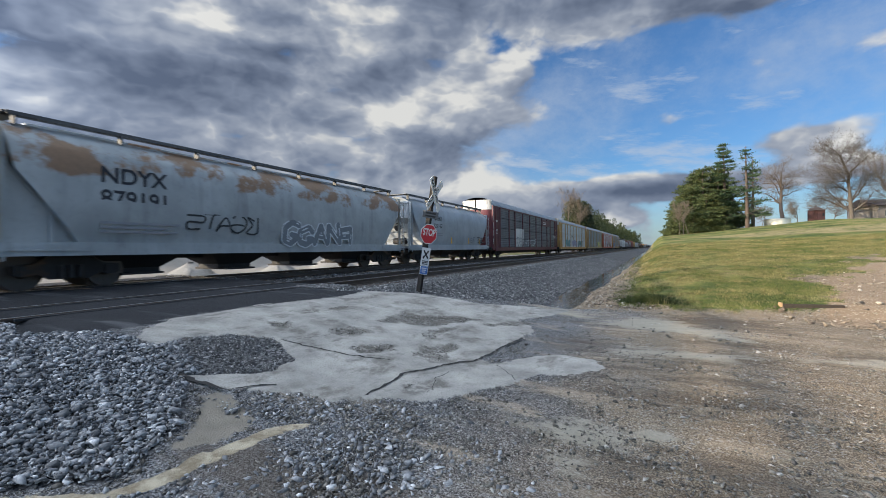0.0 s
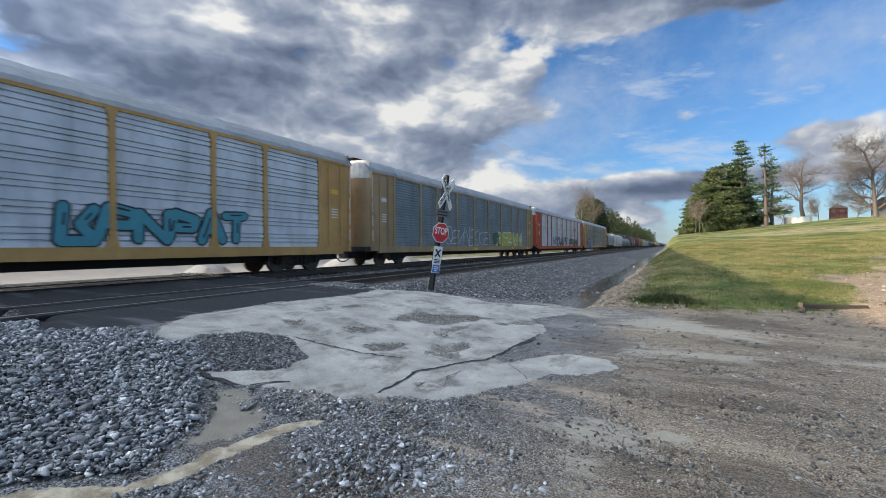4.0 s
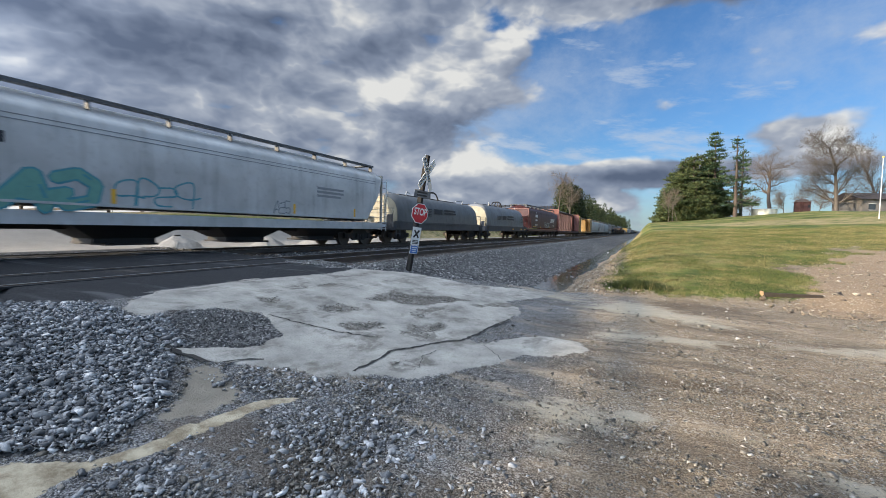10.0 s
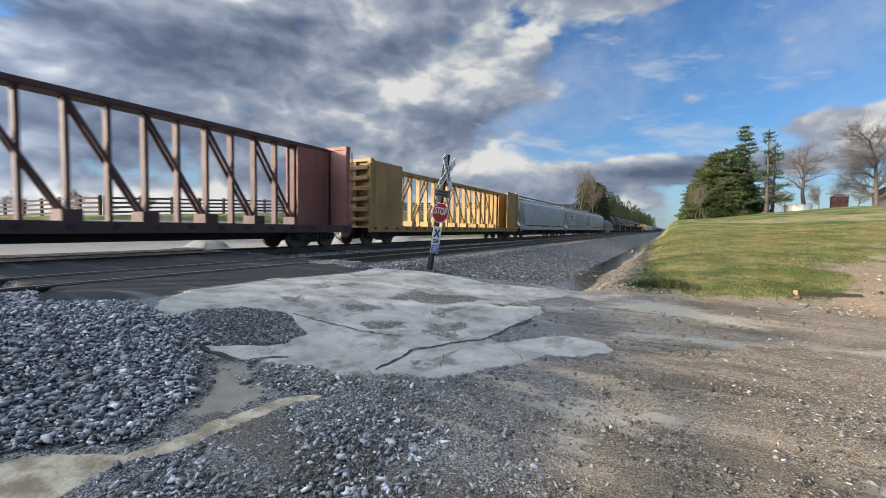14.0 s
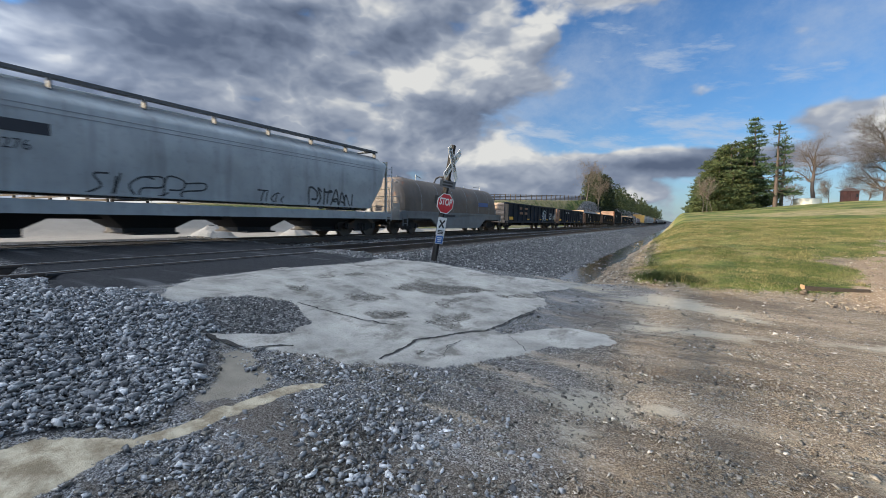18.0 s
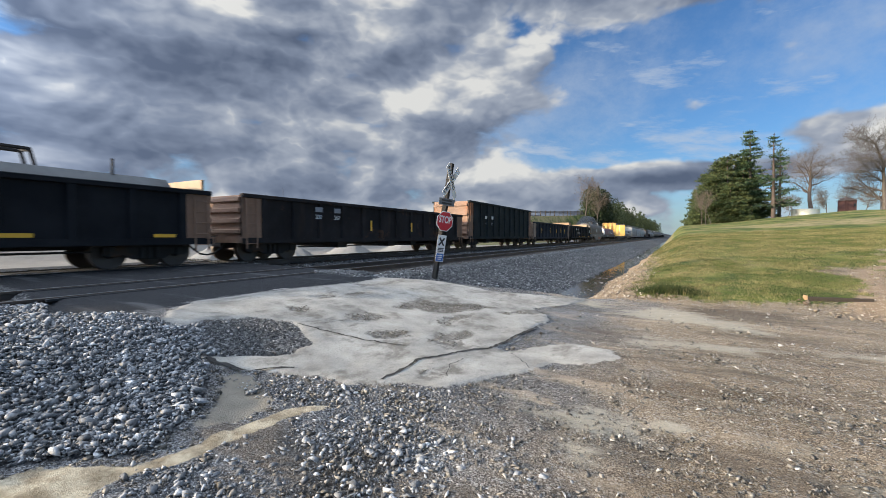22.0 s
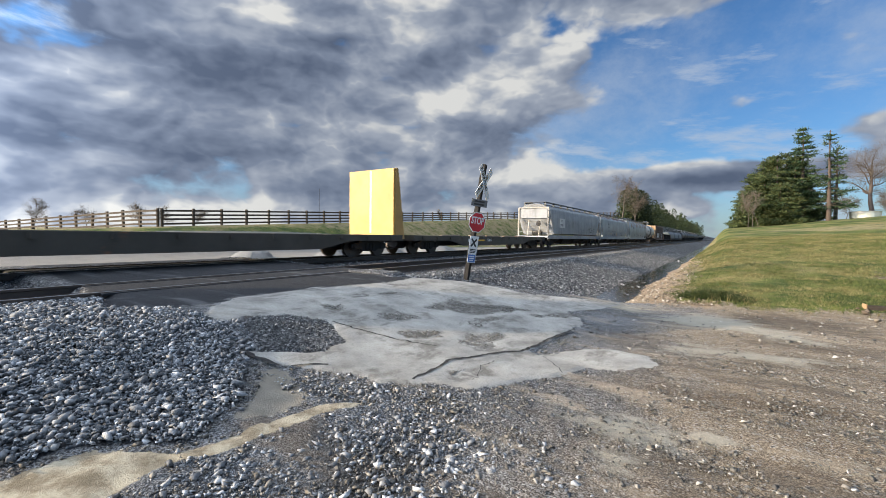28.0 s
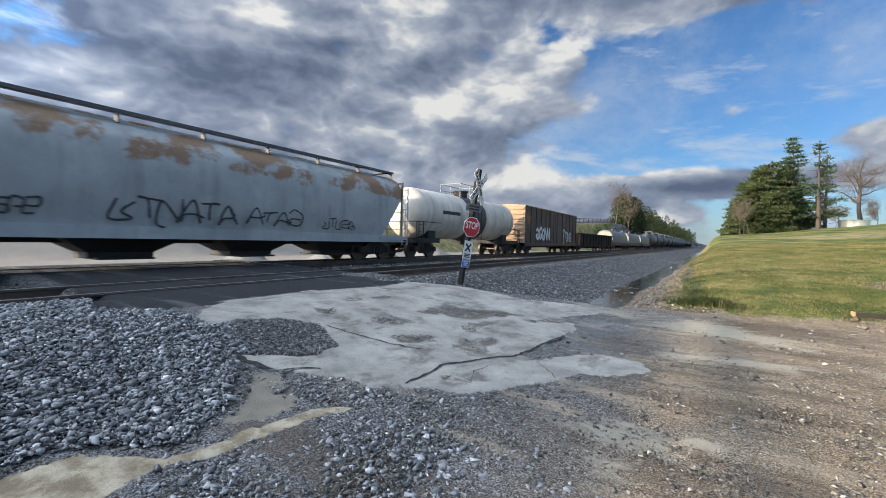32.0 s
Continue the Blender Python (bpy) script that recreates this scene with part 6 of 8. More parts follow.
    throwup(c, G_LIME, G_PALE, 3.4, 0.85, 6.6, 1.6, 5, 31), throwup(c, G_GREEN, G_GREEN, 2.6, 0.85, 1.2, 1.5, 1, 32)
    scrawl(c, G_PALE, -6, 1.1, 7.5, 1.3, 8, 33, 0.05)
    for y in (-8.0, -1.5, 7.0, 11.6):
        plate(c, M_YELLOW, y, y + 0.6, 0.72, 0.9, "reflector", XS + 0.03)

    c = place(autorack(L(6), P_RACKORANGE, P_PANEL_SILVER, "orange-red autorack with silver slatted panels and black and white graffiti", rows=18), C(6))
    throwup(c, G_BLACK, G_PALE, -5.0, 0.85, 6.6, 1.7, 5, 41), throwup(c, G_LILAC, G_BLUE, -6.4, 1.2, 1.8, 1.2, 2, 42), throwup(c, G_GREEN, G_BLACK, 3.2, 0.95, 6.2, 1.3, 7, 43)
    bars(c, P_RACKORANGE, 5.6, 3.55, (2.6, 2.2), 0.13, 1.5, "road_name")

    c = place(autorack(L(7), P_RACKYELLOW, P_PANEL_BLUE, "yellow autorack with slate grey panels and blue graffiti", rows=24, joints=True), C(7))
    plate(c, G_BLUE, -11.3, -7.4, 0.7, 2.35, "graffiti_field", XS + 0.035, "solid blue graffiti field with white outlines")
    scrawl(c, G_PALE, -11.1, 0.9, 3.6, 1.2, 5, 51, 0.05, x=XS + 0.045)
    throwup(c, G_BLUE, G_PALE, 9.6, 0.85, 2.0, 1.3, 2, 52), scrawl(c, G_GREY, -3.4, 1.2, 4.0, 1.0, 5, 53, 0.06), bars(c, M_GREYBAR, -4.6, 3.6, (2.4, 2.4, 1.6), 0.1)
    scrawl(c, G_PALE, 3.4, 1.3, 3.0, 0.8, 4, 54, 0.04)

    c = place(hopper(L(8), P_RIBGREY, P_END, "dull grey ribbed covered hopper with open sloped ends", H=4.00, bays=2, curved=False, ribs=9, cut=2.9), C(8))
    bars(c, G_TEAL, -2.6, 2.5, (0.8, 0.7), 0.22), bars(c, M_GREYBAR, 3.0, 1.6, (0.5, 0.5, 0.5), 0.08), scrawl(c, G_GREY, 1.2, 1.3, 1.2, 0.4, 4, 61, 0.04, x=XS + 0.07)

    c = place(hopper(L(9), P_OFFWHITE, P_END, "long off-white covered hopper with a green graffiti patch", H=4.15, bays=4, curved=False), C(9))
    l = L(9)
    lettering("462745", 0.36, M_LETTER_DARK, c, on_side(-l / 2 + 4.4, 2.25))
    bars(c, M_LETTER_DARK, -l / 2 + 4.6, 2.7, (1.1,), 0.26), bars(c, M_GREYBAR, -l / 2 + 4.4, 1.95, (1.2, 1.2))
    throwup(c, G_AQUA, G_TEAL, -l / 2 + 5.6, 1.2, 1.9, 1.2, 2, 71), scrawl(c, G_TEAL, -l / 2 + 7.9, 1.4, 2.2, 0.8, 4, 72, 0.05), scrawl(c, G_GREY, 2.6, 1.4, 0.8, 0.6, 3, 73, 0.04)
    bars(c, M_GREYBAR, 5.0, 2.6, (1.8, 1.8, 1.6), 0.1)
    for y in (-3.0, 3.6, 7.6):
        plate(c, M_YELLOW, y, y + 0.12, 1.45, 1.85, "reflector")

    c = place(coil_car(L(10), P_COILGREY, P_FRAMEDARK, "grey steel coil car with a rounded cover", top=3.08, fish=False), C(10))
    bars(c, M_LETTER_DARK, -3.9, 2.2, (1.5, 1.5, 1.5, 1.5, 1.5), 0.06, 1.8, "speed_stripes", 1.45), plate(c, M_LETTER_DARK, -2.0, -0.7, 1.95, 2.3, "road_emblem", 1.45), bars(c, M_LETTER_DARK, -0.4, 2.2, (2.0, 2.1), 0.12, 1.6, "road_name", 1.45)
    c = place(coil_car(L(11), P_COILPALE, P_FRAMEDARK, "pale grey steel coil car with a boxy rounded cover", top=3.4, fish=False), C(11))
    bars(c, M_LETTER_DARK, -3.9, 2.3, (1.3, 1.3, 1.3, 1.3), 0.06, 1.8, "speed_stripes", 1.45), plate(c, M_LETTER_DARK, -2.2, -0.9, 2.0, 2.4, "road_emblem", 1.45), bars(c, M_LETTER_DARK, -0.5, 2.3, (2.3, 2.4), 0.16, 1.7, "road_name", 1.45)
    scrawl(c, G_GREY, 2.6, 1.7, 1.6, 0.5, 3, 81, 0.05, x=1.45), scrawl(c, G_BLACK, 5.0, 1.9, 1.6, 0.8, 2, 82, 0.06, x=1.45)
    for y in (1.2, 4.5, 6.2):
        plate(c, M_YELLOW, y, y + 0.6, 1.0, 1.12, "reflector")

    c = place(hopper(L(12), P_BROWN, P_BROWNEND, "dark brown covered hopper with white lettering", H=4.10, bays=3, curved=False), C(12))
    l = L(12)
    bars(c, M_LETTER_WHITE, -l / 2 + 3.9, 2.72, (1.25,), 0.36, name="road_name")
    lettering("450694", 0.40, M_LETTER_WHITE, c, on_side(-l / 2 + 3.9, 2.15), bold=0.008)
    bars(c, M_LETTER_WHITE, -l / 2 + 3.9, 1.75, (0.3, 0.3), 0.06), bars(c, M_LETTER_WHITE, -l / 2 + 4.5, 1.75, (0.6, 0.6), 0.06), bars(c, M_LETTER_WHITE, -l / 2 + 3.9, 3.4, (0.6, 0.6, 0.6), 0.04)
    # slanted white emblem with an underline
    bm = bmesh.new()
    for k in range(4):
        y = 3.9 + k * 0.75
        loft(bm, [[(XS + d, y, 2.35), (XS + d, y + 0.58, 2.35), (XS + d, y + 0.78, 2.8), (XS + d, y + 0.2, 2.8)] for d in (0.004, 0.008)])
    loft(bm, [[(XS + d, 3.6, 2.2), (XS + d, 6.8, 2.2), (XS + d, 6.9, 2.28), (XS + d, 3.65, 2.28)] for d in (0.004, 0.008)])
    bmesh.ops.recalc_face_normals(bm, faces=bm.faces[:])
    part("road_emblem", bm, M_LETTER_WHITE, c, "white slanted emblem with an underline")
    throwup(c, G_BLACK, G_PALE, -0.2, 1.4, 3.4, 0.75, 5, 91)
    for y in (-l / 2 + 2.9, -l / 2 + 3.9, -3.0, 3.3):
        plate(c, M_YELLOW, y, y + 0.5, 1.42, 1.52, "reflector")
    bars(c, M_LETTER_WHITE, 5.0, 1.75, (0.5, 0.5), 0.05), bars(c, M_LETTER_WHITE, 6.0, 1.8, (0.5, 0.5, 0.5), 0.05)

    c = place(centerbeam(L(13), P_BEAMRED, P_BEAMPINK, P_BEAMRED, "empty oxide-red centerbeam flatcar with faded salmon end panels"), C(13))
    lettering("736510", 0.26, M_LETTER_WHITE, c, on_side(-L(13) / 2 + 6.6, 0.72))
    c = place(centerbeam(L(14), P_BEAMTAN, P_BEAMTAN, P_BEAMTAN, "empty mustard yellow centerbeam flatcar with closed end bays", top=4.3, posts=20, solid_ends=2.7), C(14))
    c = place(hopper(L(15), P_STEEL, P_END, "blue-grey covered hopper with a small blue tag", H=4.12, bays=4, curved=False), C(15))
    scrawl(c, G_TEAL, 0.5, 1.7, 2.0, 0.8, 2, 101, 0.09)
    bars(c, M_LETTER_DARK, 6.0, 1.7, (0.6, 0.6, 0.6), 0.08)
    c = place(hopper(L(16), P_GREY, P_END, "grey round-sided covered hopper with a pale repainted patch", H=4.18, bays=3), C(16))
    l = L(16)
    plate(c, P_LIGHT, -l / 2 + 3.0, -l / 2 + 7.4, 1.5, 3.3, "repaint_patch", 1.545)
    lettering("30167", 0.36, M_LETTER_DARK, c, pose(1.565, -l / 2 + 3.6, 2.25, *SIDE)), bars(c, M_LETTER_DARK, -l / 2 + 3.6, 2.75, (1.3,), 0.3, x=1.56)
    for k in range(8):
        y = -l / 2 + 8 + k * 1.15
        solid("weld_seam", P_STEEL, c, (1.53, 1.56, y - 0.02, y + 0.02, 1.7, 3.3))
    for y in (-4.6, 0.6, 4.4):
        plate(c, M_YELLOW, y, y + 0.14, 1.5, 1.95, "reflector", 1.53)
    c = place(hopper(L(17), P_STEEL, P_END, "steel grey covered hopper with black graffiti", H=4.12, bays=4, curved=False), C(17))
    l = L(17)
    lettering("73276", 0.34, M_LETTER_DARK, c, on_side(-l / 2 + 3.9, 2.25)), bars(c, M_LETTER_DARK, -l / 2 + 3.9, 2.7, (1.2,), 0.28)
    scrawl(c, G_BLACK, -l / 2 + 5.8, 1.35, 3.0, 0.7, 5, 111, 0.05), scrawl(c, G_BLACK, 1.2, 1.35, 1.2, 0.5, 3, 112, 0.05), scrawl(c, G_BLACK, 3.6, 1.35, 2.6, 0.8, 6, 113, 0.08)

    c = place(coil_car(L(18), P_COILTAN, P_FRAMEGREY, "rusty tan coil car with a round cover and grey frame", top=3.3), C(18))
    bars(c, G_BLACK, -3.6, 2.3, (2.2, 2.2, 2.2, 2.2), 0.08, 1.6, "vent_slot", 1.43), bars(c, G_BLUE, 3.0, 1.9, (1.8,), 0.3, name="faded_name", x=1.44), bars(c, M_LETTER_DARK, -2.4, 1.05, (1.4,), 0.14)

    c = place(gondola(L(19), P_GONBLUE, P_PALEEND, "blue-black gondola with pale weathered ends and yellow reflectors", top=2.42), C(19))
    l = L(19)
    bars(c, P_RUSTEND, -l / 2 + 4.3, 1.95, (0.7,), 0.22), bars(c, P_RUSTEND, -l / 2 + 5.8, 1.95, (0.9,), 0.22), bars(c, P_RUSTEND, -l / 2 + 4.3, 1.5, (0.9,), 0.22), bars(c, P_RUSTEND, -l / 2 + 5.8, 1.5, (0.8,), 0.22)
    plate(c, M_YELLOW, -l / 2 + 1.5, -l / 2 + 2.5, 0.98, 1.24, "reflector")
    for y in (-2.6, 1.8, 4.4):
        plate(c, M_YELLOW, y, y + 0.6, 1.0, 1.1, "reflector")
    scrawl(c, G_PALE, 2.6, 1.0, 1.5, 1.1, 4, 121, 0.05), scrawl(c, G_PALE, 5.6, 1.1, 0.9, 0.8, 3, 122, 0.05), scrawl(c, G_PALE, 7.2, 1.1, 1.2, 0.7, 4, 123, 0.04)

    c = place(gondola(L(20), P_GONBLUE, P_RUSTEND, "dark gondola with rusty brown ends", top=2.42, ribs=12), C(20))
    l = L(20)
    plate(c, M_YELLOW, -l / 2 + 1.2, -l / 2 + 2.2, 0.98, 1.22, "reflector"), bars(c, M_GREYBAR, -l / 2 + 4.6, 1.95, (0.5,), 0.2), bars(c, M_GREYBAR, -l / 2 + 5.8, 1.95, (0.8,), 0.2)
    for y in (-3.4, 1.0, 4.6):
        plate(c, M_YELLOW, y, y + 0.6, 0.92, 1.02, "reflector")
    plate(c, M_LETTER_WHITE, 5.6, 6.2, 1.4, 1.44, "stencil_frame"), plate(c, M_LETTER_WHITE, 5.6, 6.2, 1.95, 1.99, "stencil_frame"), plate(c, M_LETTER_WHITE, 5.6, 5.64, 1.4, 1.99, "stencil_frame"), plate(c, M_LETTER_WHITE, 6.16, 6.2, 1.4, 1.99, "stencil_frame")

    c = place(gondola(L(21), P_GONBLACK, P_RUSTEND, "black gondola carrying grey coil covers", top=2.3, ribs=12), C(21))
    l = L(21)
    lettering("188", 0.34, M_LETTER_WHITE, c, on_side(-l / 2 + 3.4, 1.5)), lettering("797", 0.34, M_LETTER_WHITE, c, on_side(-l / 2 + 5.4, 1.5)), bars(c, M_LETTER_WHITE, -l / 2 + 3.5, 1.95, (0.3,), 0.22), bars(c, M_GREYBAR, -l / 2 + 5.4, 1.2, (0.8, 0.8), 0.1)
    for k, (y0, y1) in enumerate(((-l / 2 + 1.5, -0.3), (0.3, l / 2 - 1.5))):
        bm = loft(bmesh.new(), [[(x * q, y, z) for x, z in ((-1.25, 1.2), (1.25, 1.2), (1.25, 2.35), (0.85, 2.68), (0, 2.75), (-0.85, 2.68), (-1.25, 2.35))] for y, q in ((y0, 0.86), (y0 + 0.6, 1), (y1 - 0.6, 1), (y1, 0.86))])
        bmesh.ops.recalc_face_normals(bm, faces=bm.faces[:])
        part("coil_cover", bm, P_COILGREY, c, "grey steel hood over the load")
        m = (y0 + y1) / 2
        bm = bmesh.new()
        for s in (-1, 1):
            for a, b in zip(((s * 0.3, m - 0.6, 2.7), (s * 0.3, m - 0.5, 3.15), (s * 0.3, m + 0.5, 3.15)), ((s * 0.3, m - 0.5, 3.15), (s * 0.3, m + 0.5, 3.15), (s * 0.3, m + 0.6, 2.7))):
                rod(bm, a, b, 0.05, 6)
        for y in (m - 0.5, m + 0.5):
            rod(bm, (-0.3, y, 3.15), (0.3, y, 3.15), 0.05, 6)
        for y in (y0 + 1.5, y1 - 1.5):
            rod(bm, (0.85, y, 2.4), (0.88, y, 3.1), 0.04)
        part("lifting_bracket", bm, M_IRON, c)
    for y in (-l / 2 + 5.4, 0.6, 3.4, 6.6):
        plate(c, M_YELLOW, y, y + 0.6, 0.9, 1.0, "reflector")
    for e in (-1, 1):
        solid("end_stanchion", P_BOXEND, c, (-1.3, 1.3, e * (l / 2 - 0.7) - 0.04, e * (l / 2 - 0.7) + 0.04, 2.3, 2.75))

    c = place(gondola(L(22), P_GONRUST, P_RUSTEND, "black gondola streaked with rust along its stakes", top=2.35, ribs=12), C(22))
    l = L(22)
    lettering("320", 0.24, M_LETTER_WHITE, c, on_side(-l / 2 + 3.9, 1.62)), lettering("367", 0.24, M_LETTER_WHITE, c, on_side(-l / 2 + 5.0, 1.62)), bars(c, M_GREYBAR, -l / 2 + 3.9, 1.95, (0.4,), 0.2), bars(c, M_GREYBAR, -l / 2 + 5.0, 1.95, (0.4,), 0.2)
    for y in (-1.6, 2.0, 5.2):
        plate(c, M_YELLOW, y, y + 0.12, 1.2, 1.7, "reflector")

    c = place(gondola(L(23), P_GONGREEN, P_RUSTEND, "tall dark green gondola with a rusty orange end", top=3.48, ribs=11, low=0.78), C(23))
    l = L(23)
    bars(c, M_LETTER_WHITE, -l / 2 + 3.4, 2.3, (0.4,), 0.24), bars(c, M_LETTER_WHITE, -l / 2 + 4.7, 2.3, (0.4,), 0.24)
    lettering("61", 0.26, M_GREYBAR, c, on_side(-l / 2 + 3.5, 1.8)), lettering("381", 0.26, M_GREYBAR, c, on_side(-l / 2 + 4.6, 1.8))

    c = place(gondola(L(24), P_GONBLUE, P_PALEEND, "black gondola with yellow vertical reflector strips and pale ends", top=2.42, ribs=12), C(24))
    l = L(24)
    for y in (-l / 2 + 3.3, -1.9, 1.0, 3.4, 5.4):
        plate(c, M_YELLOW, y, y + 0.12, 1.35, 1.9, "reflector")

    c = place(gondola(L(25), P_GONBLACK, P_GONBLACK, "black gondola with white numbers", top=2.42, ribs=12), C(25))
    l = L(25)
    bars(c, M_LETTER_WHITE, -l / 2 + 4.0, 1.85, (0.6,), 0.26), lettering("138 640", 0.30, M_LETTER_WHITE, c, on_side(-l / 2 + 5.2, 1.8)), bars(c, M_GREYBAR, -l / 2 + 5.2, 1.5, (0.8, 0.8), 0.12), bars(c, M_GREYBAR, -l / 2 + 6.4, 1.5, (0.8, 0.8), 0.12)
    for y in (-l / 2 + 6.4, 0.6, 2.2, 5.4):
        plate(c, M_YELLOW, y, y + 0.6, 0.9, 1.0, "reflector")
    plate(c, M_LETTER_WHITE, 6.2, 6.7, 1.5, 1.95, "stencil_frame"), plate(c, M_YELLOW, 7.2, 7.7, 1.4, 1.6, "reflector")
    solid("end_load", P_BOXEND, c, (-1.2, 1.2, l / 2 - 2.6, l / 2 - 1.0, 1.0, 2.95), label="rusty steel plate standing in the gondola")
    solid("end_load", P_BOXEND, c, (-1.2, 1.2, -l / 2 + 1.0, -l / 2 + 2.4, 1.0, 2.9), label="rusty steel plate standing in the gondola")

    c = place(coil_car(L(26), P_COILTAN2, P_FRAMEGREY, "taupe coil car with a round cover and grey frame", top=3.3, ribs=8), C(26))
    lettering("166298", 0.26, M_LETTER_WHITE, c, on_side(-4.2, 1.02)), bars(c, G_BLACK, -4.4, 2.3, (1.8, 1.8, 1.8, 1.8), 0.07, 1.6, "vent_slot", 1.43), plate(c, P_LIGHT, -2.2, -0.6, 1.7, 2.25, "repaint_patch", 1.43), bars(c, G_BLUE, 2.6, 1.95, (1.6,), 0.28, name="faded_name", x=1.44)
    throwup(c, P_RACKORANGE, G_GREEN, -0.6, 0.35, 3.2, 0.5, 5, 131, x=XS - 0.02)

    c = place(coil_car(L(27), P_COILMAROON, P_FRAMEDARK, "maroon coil car with angular cover and a white end", top=2.7, fish=False, flat_cover=True, ribs=6), C(27))
    l = L(27)
    bm = loft(bmesh.new(), [[(x, y, z) for x, z in ((-1.46, 1.3), (1.46, 1.3), (1.48, 1.9), (1.2, 2.5), (0.6, 2.76), (-0.6, 2.76), (-1.2, 2.5), (-1.48, 1.9))] for y in (-l / 2 + 1.15, -l / 2 + 1.22)])
    bmesh.ops.recalc_face_normals(bm, faces=bm.faces[:])
    part("white_end_sheet", bm, M_WHITE, c, "white-sprayed cover end")
    scrawl(c, G_TEAL, -0.9, 1.5, 1.8, 0.7, 4, 140, 0.04, x=1.46)
    lettering("631502", 0.26, M_LETTER_WHITE, c, on_side(-3.6, 0.93)), bars(c, M_LETTER_WHITE, -4.3, 0.93, (0.5,), 0.22)
    bars(c, M_GREYBAR, -2.2, 1.95, (1.4, 1.4, 1.4), 0.1, x=1.43), bars(c, M_LETTER_WHITE, 2.2, 1.5, (1.6,), 0.2, x=1.43), scrawl(c, M_LETTER_WHITE, 0.2, 1.45, 1.3, 0.5, 2, 141, 0.08, x=1.43)

    c = place(flatcar(L(28), P_TTX, P_DECK, "long flatcar with yellow bulkheads at both ends", True, P_BULKYELLOW, P_RACKYELLOW), C(28))
    c = place(flatcar(L(29), P_TTX, P_DECK, "empty flatcar with a worn plank deck"), C(29))
    l = L(29)
    bars(c, M_LETTER_WHITE, -l / 2 + 6.0, 0.66, (1.0,), 0.2, name="road_name"), plate(c, M_YELLOW, -l / 2 + 7.2, -l / 2 + 8.2, 0.7, 0.8, "reflector"), lettering("97435", 0.26, M_LETTER_WHITE, c, on_side(-l / 2 + 8.6, 0.62))
    for k, (y, x, r) in enumerate(((-5.2, 0.9, 3), (-2.0, 1.0, -2), (0.4, 0.95, 4), (3.2, 1.0, 1), (5.5, 0.9, -3))):
        solid("dunnage_plank", P_PALEEND, c, (x - 0.09, x + 0.09, y - 1.0, y + 1.0, 1.022, 1.07))

    c = place(hopper(L(30), P_SOOT, P_END, "sooty white covered hopper with vertical stains", H=4.15, bays=4, curved=False), C(30))
    l = L(30)
    plate(c, M_WHITE, -l / 2 + 3.6, -l / 2 + 5.3, 1.95, 2.85, "number_panel")
    lettering("AEX", 0.34, M_LETTER_DARK, c, pose(XS + 0.014, -l / 2 + 3.95, 2.45, *SIDE)), lettering("17070", 0.34, M_LETTER_DARK, c, pose(XS + 0.014, -l / 2 + 3.8, 2.03, *SIDE))
    scrawl(c, G_GREY, -4.4, 1.9, 1.4, 1.0, 4, 151, 0.05), scrawl(c, G_GREY, -0.5, 1.3, 2.6, 0.7, 5, 152, 0.06), scrawl(c, G_BLACK, 4.0, 1.4, 3.0, 0.7, 4, 153, 0.05)

    c = place(hopper(L(31), P_RUSTRUN, P_END, "grey round-sided covered hopper with rust runs below the roof", H=4.15, bays=4), C(31))
    l = L(31)
    lettering("NAHX", 0.30, M_LETTER_DARK, c, pose(1.555, -l / 2 + 4.6, 2.75, *SIDE)), lettering("60795", 0.34, M_LETTER_DARK, c, pose(1.555, -l / 2 + 4.6, 2.3, *SIDE)), bars(c, M_GREYBAR, -l / 2 + 4.6, 2.0, (1.0, 1.0))
    scrawl(c, G_BLACK, -2.6, 1.3, 2.0, 0.9, 3, 161, 0.07), scrawl(c, G_BLACK, 3.2, 1.3, 1.1, 0.5, 2, 162, 0.04)
    for y in (-3.4, 0.4, 7.4):
        plate(c, M_YELLOW, y, y + 0.14, 1.4, 1.8, "reflector", 1.52)

    c = place(hopper(L(32), P_PALE, P_END, "pale covered hopper with rust scuffs and a looping graffiti tag", H=4.2, bays=4), C(32))
    l = L(32)
    lettering("GACX", 0.34, M_LETTER_DARK, c, pose(1.555, -l / 2 + 4.4, 2.7, *SIDE)), lettering("233", 0.34, M_LETTER_DARK, c, pose(1.545, -l / 2 + 4.4, 2.25, *SIDE)), bars(c, M_GREYBAR, -l / 2 + 4.4, 1.95, (0.6, 0.6))
    scrawl(c, G_BLACK, -2.6, 1.35, 3.4, 0.75, 6, 171, 0.06), scrawl(c, G_BLACK, 1.2, 1.4, 2.2, 0.6, 4, 172, 0.05), scrawl(c, G_BLACK, -5.0, 1.4, 1.0, 0.4, 4, 173, 0.05), scrawl(c, G_BLACK, 4.4, 1.4, 1.8, 0.4, 5, 174, 0.04)

    c = place(tank_car(L(33), P_TANK, P_TANKBLACK, "cream tank car with a black centre band"), C(33))
    bars(c, M_LETTER_DARK, -4.4, 2.55, (2.0,), 0.2, x=1.46)
    c = place(boxcar(L(34), P_BOX, P_BOXEND, "brown boxcar with rusty ribbed ends and white graffiti"), C(34))
    throwup(c, G_PALE, G_GREY, -5.2, 1.1, 3.6, 1.5, 5, 181), scrawl(c, G_PALE, 2.6, 1.2, 3.0, 1.2, 5, 182, 0.1)
    c = place(gondola(L(35), P_GONRUST, P_RUSTEND, "low dark gondola behind the boxcar", top=2.2, ribs=12), C(35))
    # the far end of the train
    y = GAPS[-1]
